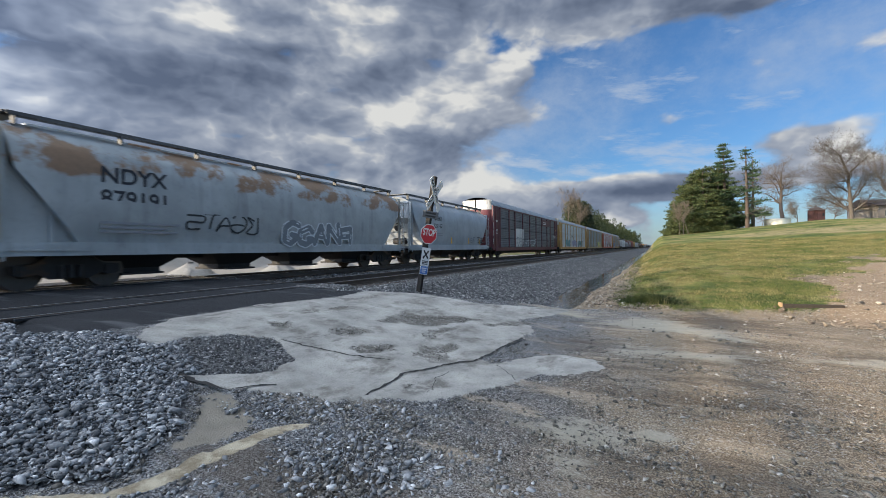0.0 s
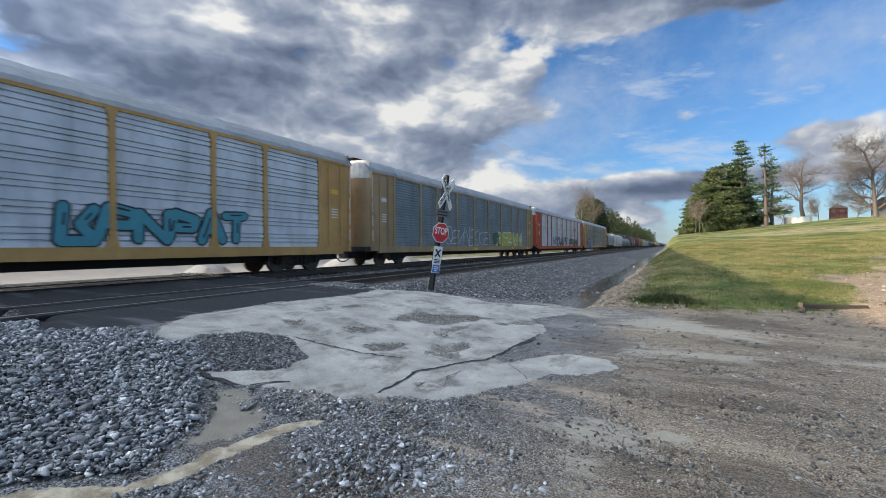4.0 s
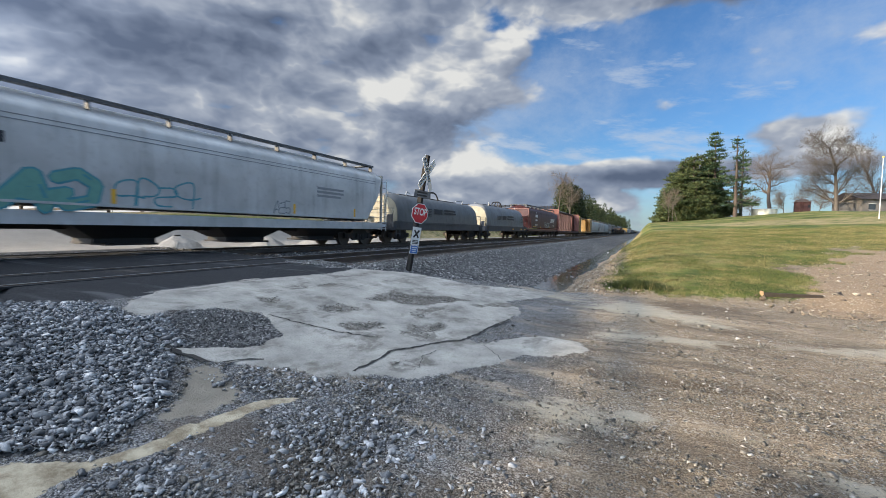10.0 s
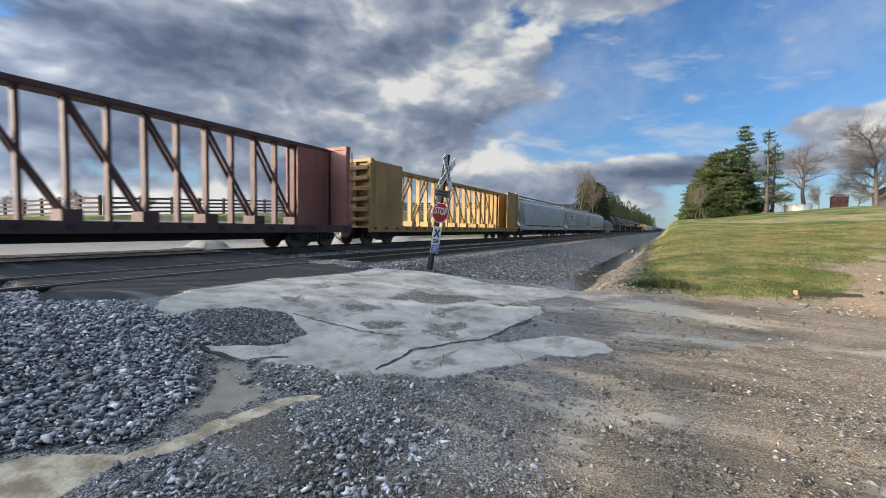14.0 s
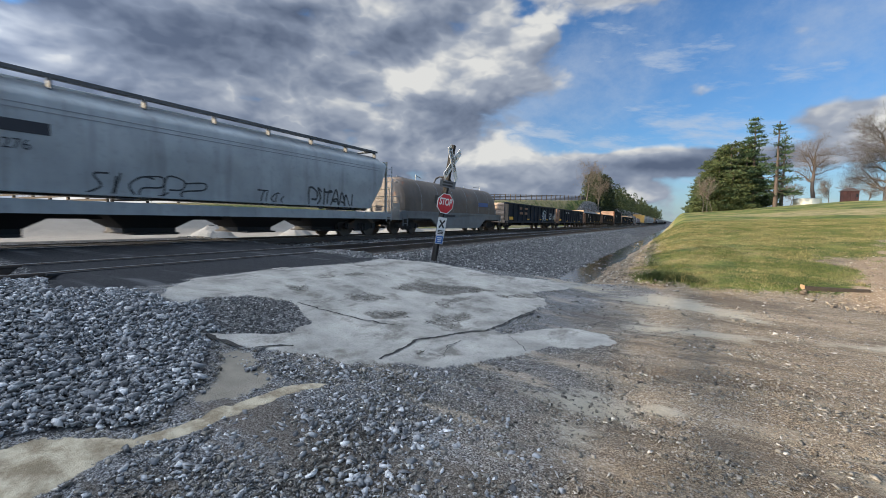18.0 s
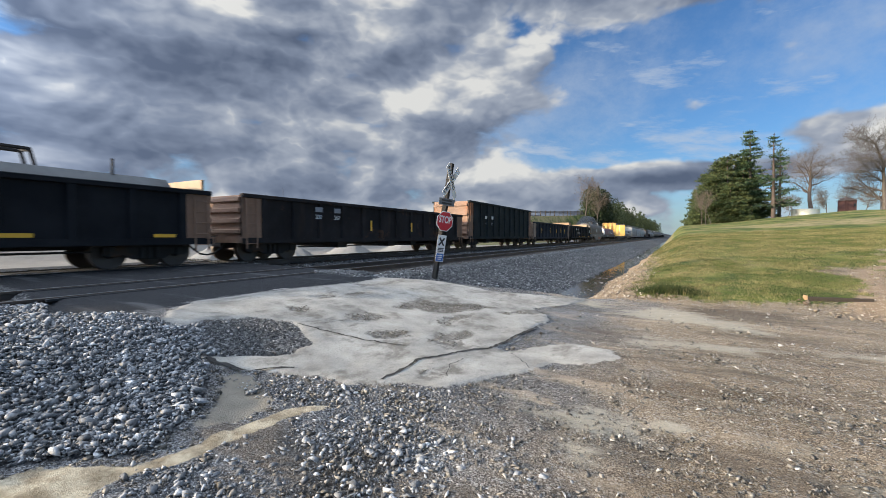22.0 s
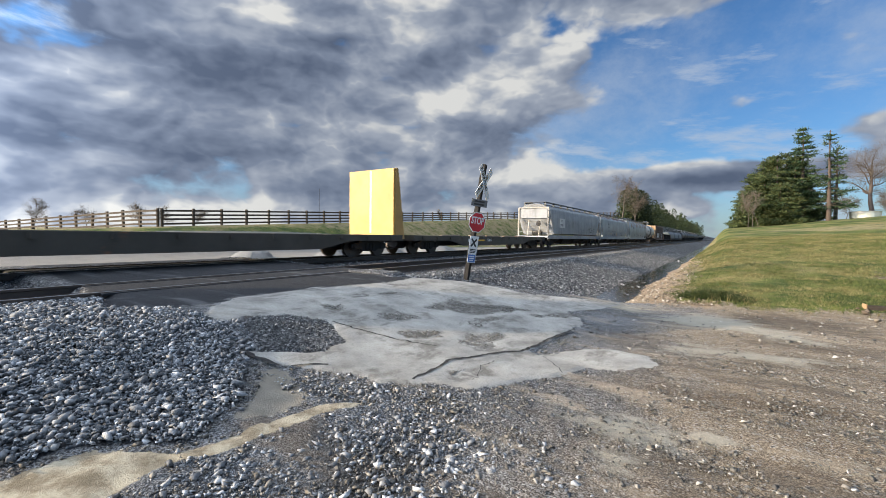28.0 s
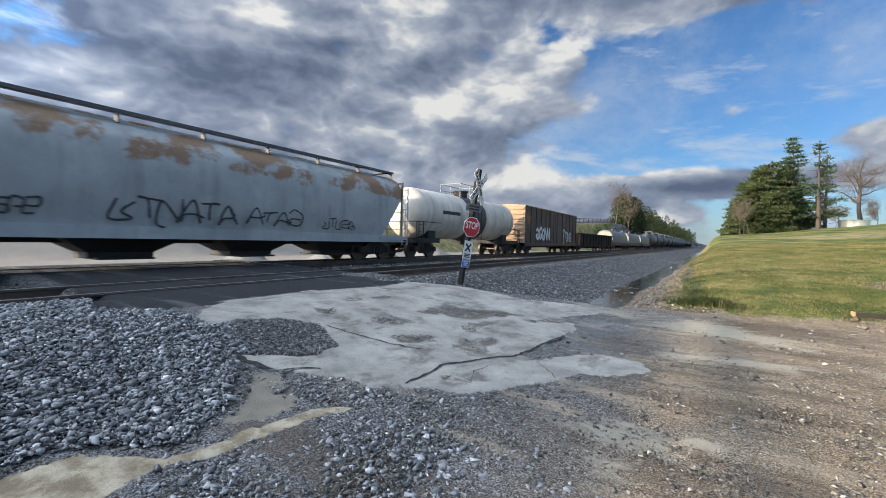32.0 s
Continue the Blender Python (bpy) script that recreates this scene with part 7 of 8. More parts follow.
    for k in range(3):
        place(coil_car(15.8, P_COILPALE, P_FRAMEDARK, "silver coil car with a rounded cover", top=3.3, fish=False), y + 7.9)
        y += 15.8
    for k in range(9):
        place(tank_car(17.5, P_TANKBLACK, None, "black tank car far down the line"), y + 8.75)
        y += 17.5
    for k in range(5):
        place(gondola(17.5, P_GONBLACK, P_GONRUST, "dark gondola far down the line"), y + 8.75)
        y += 17.5


make_train()
# ---- crossing sign ----
def make_sign():
    base, top = Vector((-6.63, 11.37, 0.16)), Vector((-6.165, 11.627, 3.84))
    m_post = bark("post_wood", (0.012, 0.011, 0.010), (0.04, 0.036, 0.032))
    m_red = plain("sign_red", (0.48, 0.020, 0.035), 0.35, var=0.1)
    m_white = plain("sign_white", (0.72, 0.72, 0.70), 0.4, var=0.08)
    m_black = plain("sign_black", (0.02, 0.02, 0.02), 0.5)
    m_blue = plain("sign_blue", (0.05, 0.16, 0.45), 0.35, var=0.1)
    m_grey = plain("sign_back_grey", (0.13, 0.135, 0.14), 0.5, 0.4)
    thing = tagged(empty("crossing_sign", Matrix.Translation(base)), "leaning dark wooden post with crossbuck, red stop sign and plates", "road sign")
    axis = (top - base).normalized()
    ln = (top - base).length
    # frame of the post: local z along the leaning axis
    lean = Vector((0, 0, 1)).rotation_difference(axis).to_matrix().to_4x4()
    bm = bmesh.new()
    box(bm, -0.075, 0.075, -0.065, 0.065, -0.4, ln)
    bmesh.ops.bevel(bm, geom=bm.edges[:], offset=0.012, segments=1, affect="EDGES")
    p = part("post", bm, m_post, thing)
    p.matrix_basis = lean

    def facing(h, ang, off):
        """A frame on the post at height h that faces the bearing ang (degrees from +x)."""
        return lean @ pose(0, 0, h) @ pose(0, 0, 0, 0, 0, ang) @ pose(off, 0, 0, 90, 0, 90)

    def slab(name, pts, t, mat, m, parent, label=""):
        bm = loft(bmesh.new(), [[(x, y, z) for x, y in pts] for z in (0, t)])
        bmesh.ops.recalc_face_normals(bm, faces=bm.faces[:])
        ob = part(name, bm, mat, parent, label)
        ob.matrix_basis = m
        return ob

    def octagon(r):
        return [(r * math.cos(math.pi / 8 + k * math.pi / 4), r * math.sin(math.pi / 8 + k * math.pi / 4)) for k in range(8)]

    def rect(w, h):
        return [(-w / 2, -h / 2), (w / 2, -h / 2), (w / 2, h / 2), (-w / 2, h / 2)]
    # stop sign
    f = facing(1.91, -25, 0.10)
    board = slab("stop_sign", octagon(0.33), 0.006, m_white, f, thing, "red octagonal stop sign with a white rim")
    slab("red_field", octagon(0.305), 0.004, m_red, pose(0, 0, 0.006), board)
    t = lettering("STOP", 0.30, m_white, board, pose(-0.235, -0.105, 0.0125), width=0.66, bold=0.006)
    # white plate with an X, and the blue plate
    f = facing(1.20, -25, 0.09)
    pl = slab("warning_plate", rect(0.32, 0.56), 0.005, m_white, f, thing, "white plate with a black X")
    for a in (38, -38):
        slab("x_stroke", rect(0.055, 0.30), 0.003, m_black, pose(0, 0.07, 0.0055 + (a > 0) * 0.0008, 0, 0, a), pl)
    for k in range(3):
        slab("small_print", rect(0.22, 0.028), 0.002, m_black, pose(0, -0.14 - 0.045 * k, 0.0055), pl)
    f = facing(0.78, -22, 0.09)
    pl = slab("blue_plate", rect(0.31, 0.27), 0.005, m_white, f, thing, "blue emergency plate with a white rim")
    slab("blue_field", rect(0.275, 0.235), 0.003, m_blue, pose(0, 0, 0.005), pl)
    for k in range(3):
        slab("small_print", rect(0.2 - 0.03 * k, 0.03), 0.002, m_white, pose(0, 0.06 - 0.06 * k, 0.0085), pl)
    # grey track plate and the crossbuck
    f = facing(2.51, -40, 0.09)
    pl = slab("track_plate", rect(0.52, 0.22), 0.006, m_grey, f, thing, "weathered grey plate")
    for k in range(2):
        slab("small_print", rect(0.34, 0.05), 0.002, m_black, pose(0, 0.045 - 0.09 * k, 0.0065), pl)
    f = facing(3.15, 2, 0.085)
    for a, word, z in ((48, "CROSSING", 0.0), (-48, "RAILROAD", 0.012)):
        b = slab("crossbuck_blade", rect(1.22, 0.23), 0.01, m_white, f @ pose(0, 0, z, 0, 0, a), thing, "white crossbuck blade with black letters")
        lettering(word, 0.17, m_black, b, pose(-0.54, -0.062, 0.012), width=1.02, bold=0.004)


make_sign()


# ---- small things on the ground ----
def make_timber():
    m = bark("weathered_timber", (0.025, 0.02, 0.016), (0.07, 0.055, 0.042))
    m2 = plain("lit_end_wood", (0.34, 0.22, 0.115), 0.85)
    x, y = 2.55, 12.25
    t = tagged(empty("timber", pose(x, y, float(ground_z(x + 0.7, y)) + 0.0, 0, 0, 12)), "old square timber lying at the edge of the grass", "timber")
    bm = box(bmesh.new(), 0.02, 1.25, -0.08, 0.08, -0.08, 0.10)
    bmesh.ops.bevel(bm, geom=bm.edges[:], offset=0.02, segments=2, affect="EDGES")
    part("beam", bm, m, t)
    # bright end cap: sunlight on the beam's end put into its colour
    solid("lit_end", m2, t, (0.0, 0.025, -0.075, 0.075, -0.05, 0.13), label="pale end cap with sunlight in its colour")


make_timber()


def make_water():
    xs, ys = np.linspace(-4.1, -2.2, 13), np.concatenate([np.linspace(12.0, 60, 90), np.linspace(62, 400, 60)])
    bm = bmesh.new()
    g = [[bm.verts.new((x, y, -0.412)) for x in xs] for y in ys]
    for a, b in zip(g, g[1:]):
        for i in range(len(xs) - 1):
            bm.faces.new((a[i], a[i + 1], b[i + 1], b[i]))
    me = bpy.data.meshes.new("ditch_water")
    bm.to_mesh(me)
    bm.free()
    me.materials.append(M_WATER)
    tagged(new("water", me), "shallow water standing in the trackside ditch", "water", kind="structure")


make_water()


def ribbon(pts, w, seed, name, mat, lift=0.006):
    """A crooked dark line along the ground, for cracks and for painted shade under a lip."""
    rnd = random.Random(seed)
    fine = []
    for (x0, y0), (x1, y1) in zip(pts, pts[1:]):
        n = max(2, int(math.hypot(x1 - x0, y1 - y0) / 0.05))
        for k in range(n):
            fine.append((x0 + (x1 - x0) * k / n + rnd.gauss(0, 0.010), y0 + (y1 - y0) * k / n + rnd.gauss(0, 0.010)))
    bm = bmesh.new()
    prev = None
    for (x0, y0), (x1, y1) in zip(fine, fine[1:]):
        d = Vector((x1 - x0, y1 - y0))
        n = Vector((-d.y, d.x)).normalized() * w * rnd.uniform(0.3, 1.0) / 2
        row = [bm.verts.new((x0 + s * n.x, y0 + s * n.y, float(ground_z(x0, y0)) + 0.030 + lift)) for s in (-1, 1)]
        if prev:
            bm.faces.new((prev[0], row[0], row[1], prev[1]))
        prev = row
    me = bpy.data.meshes.new(name)
    bm.to_mesh(me)
    bm.free()
    me.materials.append(mat)
    return tagged(new(name, me), "dark line on the worn asphalt for cracks and lip shade", "crack", kind="structure")


M_CRACKSHADE = plain("crack_dirt_and_shade", (0.022, 0.02, 0.018), 0.95)
ribbon([(-2.63, 3.42), (-2.61, 3.78), (-2.65, 4.19), (-2.5, 4.53), (-2.38, 4.92), (-2.19, 5.31), (-2.15, 5.76), (-2.11, 6.3), (-2.0, 7.0)], 0.06, 1, "crack_and_shade_line", M_CRACKSHADE)
ribbon([(-4.53, 4.04), (-4.2, 4.1), (-3.88, 4.16), (-3.51, 4.27), (-3.15, 4.4), (-2.93, 4.55)], 0.035, 2, "crack_and_shade_line", M_CRACKSHADE)
ribbon([(-6.36, 3.71), (-6.38, 4.52), (-6.30, 5.9), (-6.6, 7.2), (-6.9, 8.5)], 0.05, 3, "crack_and_shade_line", M_CRACKSHADE)
ribbon([(-4.39, 4.22), (-4.32, 4.49), (-4.26, 4.87)], 0.016, 4, "crack_and_shade_line", M_CRACKSHADE)
ribbon([(-2.25, 4.6), (-2.28, 4.3), (-2.15, 3.95), (-2.18, 3.72)], 0.016, 5, "crack_and_shade_line", M_CRACKSHADE)
ribbon([(-1.9, 5.3), (-1.6, 5.0), (-1.45, 4.75)], 0.014, 6, "crack_and_shade_line", M_CRACKSHADE)
# painted shadow in the cavity between the hole's lip and the slab
ribbon([(-4.27, 2.56), (-4.05, 2.56), (-3.83, 2.64), (-3.63, 2.66)], 0.09, 7, "crack_and_shade_line", M_CRACKSHADE)
ribbon([(-3.67, 2.71), (-3.62, 2.87), (-3.47, 3.05), (-3.40, 3.12)], 0.05, 8, "crack_and_shade_line", M_CRACKSHADE)
ribbon([(-5.6, 5.2), (-5.2, 5.6), (-4.9, 6.3), (-4.95, 7.0)], 0.016, 9, "crack_and_shade_line", M_CRACKSHADE)


# ---- loose stone ----
def stone_shapes(k, seed, corners):
    """Broken stones: hulls of a few corners, with sharp edges and flat faces."""
    rnd = np.random.RandomState(seed)
    out = []
    for _ in range(k):
        p = rnd.normal(size=(corners, 3))
        p /= np.linalg.norm(p, axis=1)[:, None]
        p *= rnd.uniform(0.75, 1.1, (corners, 1)) * rnd.uniform(0.75, 1.3, 3) * np.array([1.2, 0.95, 0.55])
        bm = bmesh.new()
        for q in p:
            bm.verts.new(q)
        bmesh.ops.convex_hull(bm, input=bm.verts[:])
        bmesh.ops.delete(bm, geom=[v for v in bm.verts if not v.link_faces], context="VERTS")
        bmesh.ops.triangulate(bm, faces=bm.faces[:])
        bm.verts.index_update()
        out.append((np.array([v.co[:] for v in bm.verts]), np.array([[v.index for v in f.verts] for f in bm.faces])))
        bm.free()
    return out


def scatter(name, pts, sizes, material, label, seed, corners=8, sink=0.25):
    rnd = np.random.RandomState(seed)
    shapes = stone_shapes(14, seed + 1, corners)
    which = rnd.randint(0, 14, len(pts))
    VS, FS, base = [], [], 0
    for k, (v, f) in enumerate(shapes):
        p, r = pts[which == k], sizes[which == k]
        n = len(p)
        a = rnd.uniform(0, 2 * np.pi, n)
        tilt = rnd.normal(scale=0.75, size=n)
        c, s = np.cos(a)[:, None], np.sin(a)[:, None]
        S = v[None] * r[:, None, None]
        cx, sx = np.cos(tilt)[:, None], np.sin(tilt)[:, None]
        y, z = S[..., 1] * cx - S[..., 2] * sx, S[..., 1] * sx + S[..., 2] * cx
        x, y = S[..., 0] * c - y * s, S[..., 0] * s + y * c
        VS.append(np.stack([x + p[:, :1], y + p[:, 1:2], z + p[:, 2:3] + r[:, None] * (0.5 - sink)], -1).reshape(-1, 3))
        FS.append((f[None] + (np.arange(n) * len(v))[:, None, None]).reshape(-1, 3) + base)
        base += n * len(v)
    return many(name, np.concatenate(VS), np.concatenate(FS), material, label, "stones")


def sample(n, x0, x1, y0, y1, seed, want, power=1.0):
    """Points over a stretch of ground where the zone test holds, denser towards the road's near end."""
    rnd = np.random.RandomState(seed)
    x = rnd.uniform(x0, x1, n)
    y = y0 + (y1 - y0) * rnd.uniform(0, 1, n) ** power
    z = zones(x, y)
    keep = want(x, y, z)
    x, y = x[keep], y[keep]
    return np.stack([x, y, ground_z(x, y)], 1)


def hard(z):
    return np.maximum(np.maximum(z["asphalt"], z["pale"]), z["sand"])


def ragged(x, y):
    """Uneven edges for strewn stone."""
    return 0.45 * waves(x, y, 7.0) * np.cos(3.1 * x + 2 * y) + 0.25 * (np.random.RandomState(9).uniform(0, 1, len(x)) - 0.5)


def make_stones():
    rnd = np.random.RandomState(5)
    # the coarse pile beside the crossing, in two layers
    p = sample(130000, -9.0, -2.8, -2.0, 3.2, 11, lambda x, y, z: (z["ballast"] + ragged(x, y) > 0.5) & (hard(z) < 0.5) & (z["slab"] < 0.5) & (np.hypot(x, y) > 1.5) & (inside(x, y, PILE) > -0.25))
    p[:, 2] += rnd.uniform(0, 0.035, len(p))
    scatter("crushed_stone", p, rnd.gamma(2.6, 0.0062, len(p)).clip(0.005, 0.055), M_STONE, "loose grey crushed stone heaped beside the crossing", 21, 8)
    p = sample(34000, -5.4, -3.6, 2.4, 4.2, 41, lambda x, y, z: (inside(x, y, HOLE) > -0.05) & (hard(z) < 0.6))
    scatter("fine_gravel", p, rnd.gamma(3, 0.0032, len(p)).clip(0.003, 0.03), M_BALLAST, "fine dark gravel filling a hole in the asphalt", 42, 7)
    # coarse stones washed along the sand and out into the yard
    def washed(x, y, z):
        u = np.random.RandomState(6).uniform(0, 1, len(x))
        band = 0.6 * np.exp(-((x + 2.45 - 0.12 * (y - 2)) / 0.3) ** 2) + 0.5 * np.exp(-((x + 3.2) / 0.35) ** 2) * (y > 2.4)
        return (u < band * (0.75 + 0.3 * np.sin(5 * y))) & (z["sand"] < 0.62) & (z["pale"] < 0.5) & (np.hypot(x, y) > 1.5)
    p = sample(15000, -3.8, -1.4, 0.9, 3.4, 43, washed)
    scatter("washed_stones", p, rnd.gamma(2.2, 0.0052, len(p)).clip(0.004, 0.042), M_STONE, "loose stones washed along the sandy gully", 44, 9)
    # coarse stones kicked out over the near end of the yard
    def kicked(x, y, z):
        u = np.random.RandomState(61).uniform(0, 1, len(x))
        d = np.exp(-((x + 1.7 + 0.25 * (y - 2.2)) / 0.85) ** 2 - ((y - 2.1) / 0.95) ** 2) * (0.6 + 0.5 * lattice(x, y, 2.6, 31))
        return (u < d) & (z["sand"] < 0.5) & (z["pale"] < 0.4) & (z["slab"] < 0.5) & (np.hypot(x, y) > 1.5)
    p = sample(26000, -3.3, 0.8, 0.9, 4.2, 62, kicked)
    scatter("kicked_stones", p, rnd.gamma(1.9, 0.0068, len(p)).clip(0.005, 0.042), M_STONE, "coarse grey stones spread over the near yard", 63, 8)
    # gravel shoulder of the track
    p = sample(80000, -8.6, -3.4, 8.2, 62, 12, lambda x, y, z: z["ballast"] > 0.5, 2.0)
    scatter("ballast_stones", p, rnd.gamma(9, 0.0042, len(p)).clip(0.015, 0.06), M_BALLAST, "grey ballast stones on the track shoulder", 22, 8)
    p = sample(16000, -17.5, -7.4, 9.6, 40, 13, lambda x, y, z: z["ballast"] > 0.5, 1.6)
    scatter("ballast_stones", p, rnd.gamma(9, 0.0045, len(p)).clip(0.02, 0.06), M_BALLAST, "grey ballast stones between the rails", 23, 7)
    p = sample(14000, -17.5, -6.8, -12, 2.7, 17, lambda x, y, z: (z["ballast"] > 0.5) & (x < -6.4))
    scatter("ballast_stones", p, rnd.gamma(9, 0.0045, len(p)).clip(0.02, 0.06), M_BALLAST, "grey ballast stones between the rails", 27, 7)
    # stony yard in front
    def yard(x, y, z):
        d = np.hypot(x, y)
        lane = 0.5 + 0.5 * np.sin(2.3 * (y - 0.35 * x) + 1.2 * np.sin(0.8 * x))
        near = np.exp(-((x + 1.6) / 1.3) ** 2 - ((y - 2.2) / 1.3) ** 2)
        clods = np.exp(-((x - 0.6) / 1.6) ** 2 - ((y - 4.6) / 0.7) ** 2)
        u = np.random.RandomState(3).uniform(0, 1, len(x))
        return (z["ballast"] < 0.5) & (hard(z) < 0.5) & (z["slab"] < 0.5) & (z["grass"] < 0.4) & (z["bank"] < 0.6) & (d > 1.25) & (u < (0.13 + 0.75 * near + 0.35 * clods + 0.22 * lane ** 3) * (0.55 + 0.6 * (lattice(x, y, 1.9, 3) > -0.1)) * (1 - 0.75 * z["tan"]))
    p = sample(420000, -4.5, 6.5, 0.3, 8.0, 14, yard)
    scatter("yard_pebbles", p, rnd.gamma(1.5, 0.0052, len(p)).clip(0.003, 0.034), M_PEBBLE, "small stones strewn over the gravel yard", 24, 6)
    p = sample(36000, -2.8, 10, 7.0, 13.5, 15, yard)
    scatter("yard_pebbles", p, rnd.gamma(1.8, 0.0075, len(p)).clip(0.005, 0.05), M_PEBBLE, "small stones at the far side of the yard", 25, 6)
    # stones on the bare bank and the debris beside the timber
    p = sample(7000, -2.6, 0.2, 11.4, 26, 16, lambda x, y, z: (z["bank"] > 0.4) & (z["grass"] < 0.75), 1.6)
    scatter("bank_stones", p, rnd.gamma(2.5, 0.009, len(p)).clip(0.008, 0.07), M_BANKSTONE, "tan stones washed out on the ditch bank", 26, 8)
    p = sample(11000, 2.2, 16, 10.8, 24, 18, lambda x, y, z: z["grass"] < 0.6, 1.5)
    scatter("rubble_stones", p, rnd.gamma(1.6, 0.011, len(p)).clip(0.008, 0.085), M_BANKSTONE, "small pale debris on the bare slope", 28, 8)
    # stones in the water of the ditch
    p = sample(1500, -3.9, -2.5, 12.5, 44, 51, lambda x, y, z: lattice(x, y, 0.9, 4) > 0.0, 1.5)
    p[:, 2] = np.maximum(p[:, 2], -0.47)
    scatter("ditch_stones", p, rnd.gamma(3, 0.013, len(p)).clip(0.015, 0.10), M_BALLAST, "dark stones standing in the shallow ditch water", 52, 8)
    # gravel in the worn hollows of the asphalt
    p = sample(60000, -5.4, -2.4, 3.3, 8.0, 53, lambda x, y, z: (z["stain"] > 0.5) & (np.random.RandomState(12).uniform(0, 1, len(x)) < 0.75))
    p[:, 2] += 0.014
    scatter("hollow_gravel", p, rnd.gamma(1.6, 0.0042, len(p)).clip(0.003, 0.02), M_PEBBLE, "fine gravel lying in hollows of the asphalt", 54, 6)
    # edges of the worn asphalt crumble
    p = sample(24000, -5.2, -0.4, 2.6, 9.5, 19, lambda x, y, z: (z["pale"] > 0.1) & ((z["pale"] < 0.65) | (np.random.RandomState(2).uniform(0, 1, len(x)) < 0.12)))
    scatter("asphalt_crumbs", p, rnd.gamma(1.8, 0.004, len(p)).clip(0.003, 0.024), M_PEBBLE, "crumbs along the broken edge of the asphalt", 29, 7)


M_BANKSTONE = stone_material("bank_stone", (0.12, 0.09, 0.065), (0.32, 0.27, 0.20), (0.55, 0.50, 0.43))
make_stones()


# ---- grass ----
def make_grass():
    rnd = np.random.RandomState(8)
    g = Shade("grass_blades", 0.75, 0, 0.2)
    where = g.math("ADD", g.noise(0.5, 7, 0.7), g.math("MULTIPLY", g.math("SUBTRACT", g.noise(2.3, 5, 0.7), 0.5), 0.55))
    fresh = g.ramp(g.island(), (0.0, (0.022, 0.034, 0.009)), (0.6, (0.068, 0.086, 0.021)), (1.0, (0.125, 0.128, 0.04)))
    dead = g.ramp(g.island(), (0.0, (0.065, 0.062, 0.022)), (0.6, (0.155, 0.135, 0.055)), (1.0, (0.31, 0.25, 0.13)))
    mat = g.done(g.mix(g.step(where, 0.40, 0.60), fresh, dead))

    def thick(x, y, z):
        u = np.random.RandomState(4).uniform(0, 1, len(x))
        d = (0.62 + 0.25 * sm(12.2, 14.0, y)) + 0.35 * lattice(x, y, 0.8, 1) + 0.35 * lattice(x, y, 2.7, 2) + 0.25 * lattice(x, y, 6.0, 6)
        return (z["grass"] + 0.5 * (u - 0.5) > 0.5) & (np.random.RandomState(14).uniform(0, 1, len(x)) < d)
    p = sample(420000, -1.8, 18, 11.4, 46, 31, thick, 1.45)
    n = len(p)
    tall = np.exp(-((p[:, 0] + 0.05) / 0.6) ** 2 - ((p[:, 1] - 11.8) / 0.35) ** 2)
    h = (rnd.gamma(4, 0.0075, n) + 0.10 * tall) * (1 + 0.5 * lattice(p[:, 0], p[:, 1], 1.3, 8) + 0.3 * lattice(p[:, 0], p[:, 1], 4.0, 9))
    a = rnd.uniform(0, 6.28, n)
    w = 0.006 + 0.0004 * p[:, 1]
    lean = rnd.normal(scale=0.5, size=(n, 2)) * h[:, None]
    b0 = p + np.stack([np.cos(a) * w, np.sin(a) * w, -0.01 + 0 * a], 1)
    b1 = p - np.stack([np.cos(a) * w, np.sin(a) * w, 0.01 + 0 * a], 1)
    t = p + np.concatenate([lean, h[:, None]], 1)
    V = np.stack([b0, b1, t], 1).reshape(-1, 3)
    many("grass", V, np.arange(3 * n).reshape(-1, 3), mat, "short patchy winter grass on the hillside", "grass")


make_grass()


def make_tussock():
    """A dark clump of taller grass at the foot of the hill."""
    rnd = np.random.RandomState(18)
    n = 5200
    x, y = rnd.normal(-0.15, 0.36, n), 11.75 + np.abs(rnd.normal(0, 0.28, n))
    p = np.stack([x, y, ground_z(x, y)], 1)
    h = rnd.gamma(5, 0.026, n) * np.exp(-((x + 0.15) / 0.7) ** 2)
    a = rnd.uniform(0, 6.28, n)
    side = np.stack([np.cos(a), np.sin(a), 0 * a], 1) * 0.008
    tip = p + np.concatenate([rnd.normal(scale=0.5, size=(n, 2)) * h[:, None], h[:, None]], 1)
    mat = leaf_material("tussock_blades", (0.012, 0.022, 0.006), (0.028, 0.046, 0.011), (0.06, 0.07, 0.02))
    many("grass_tussock", np.stack([p - side, p + side, tip], 1).reshape(-1, 3), np.arange(3 * n).reshape(-1, 3), mat, "dark clump of longer grass at the foot of the hill", "grass")


make_tussock()


# ---- trees ----
def tube(V, F, a, b, ra, rb, n=5):
    """Notes one tapered stretch of limb; as_part builds them all at once."""
    V.append((*a, *b, ra, rb)), F.append(n)


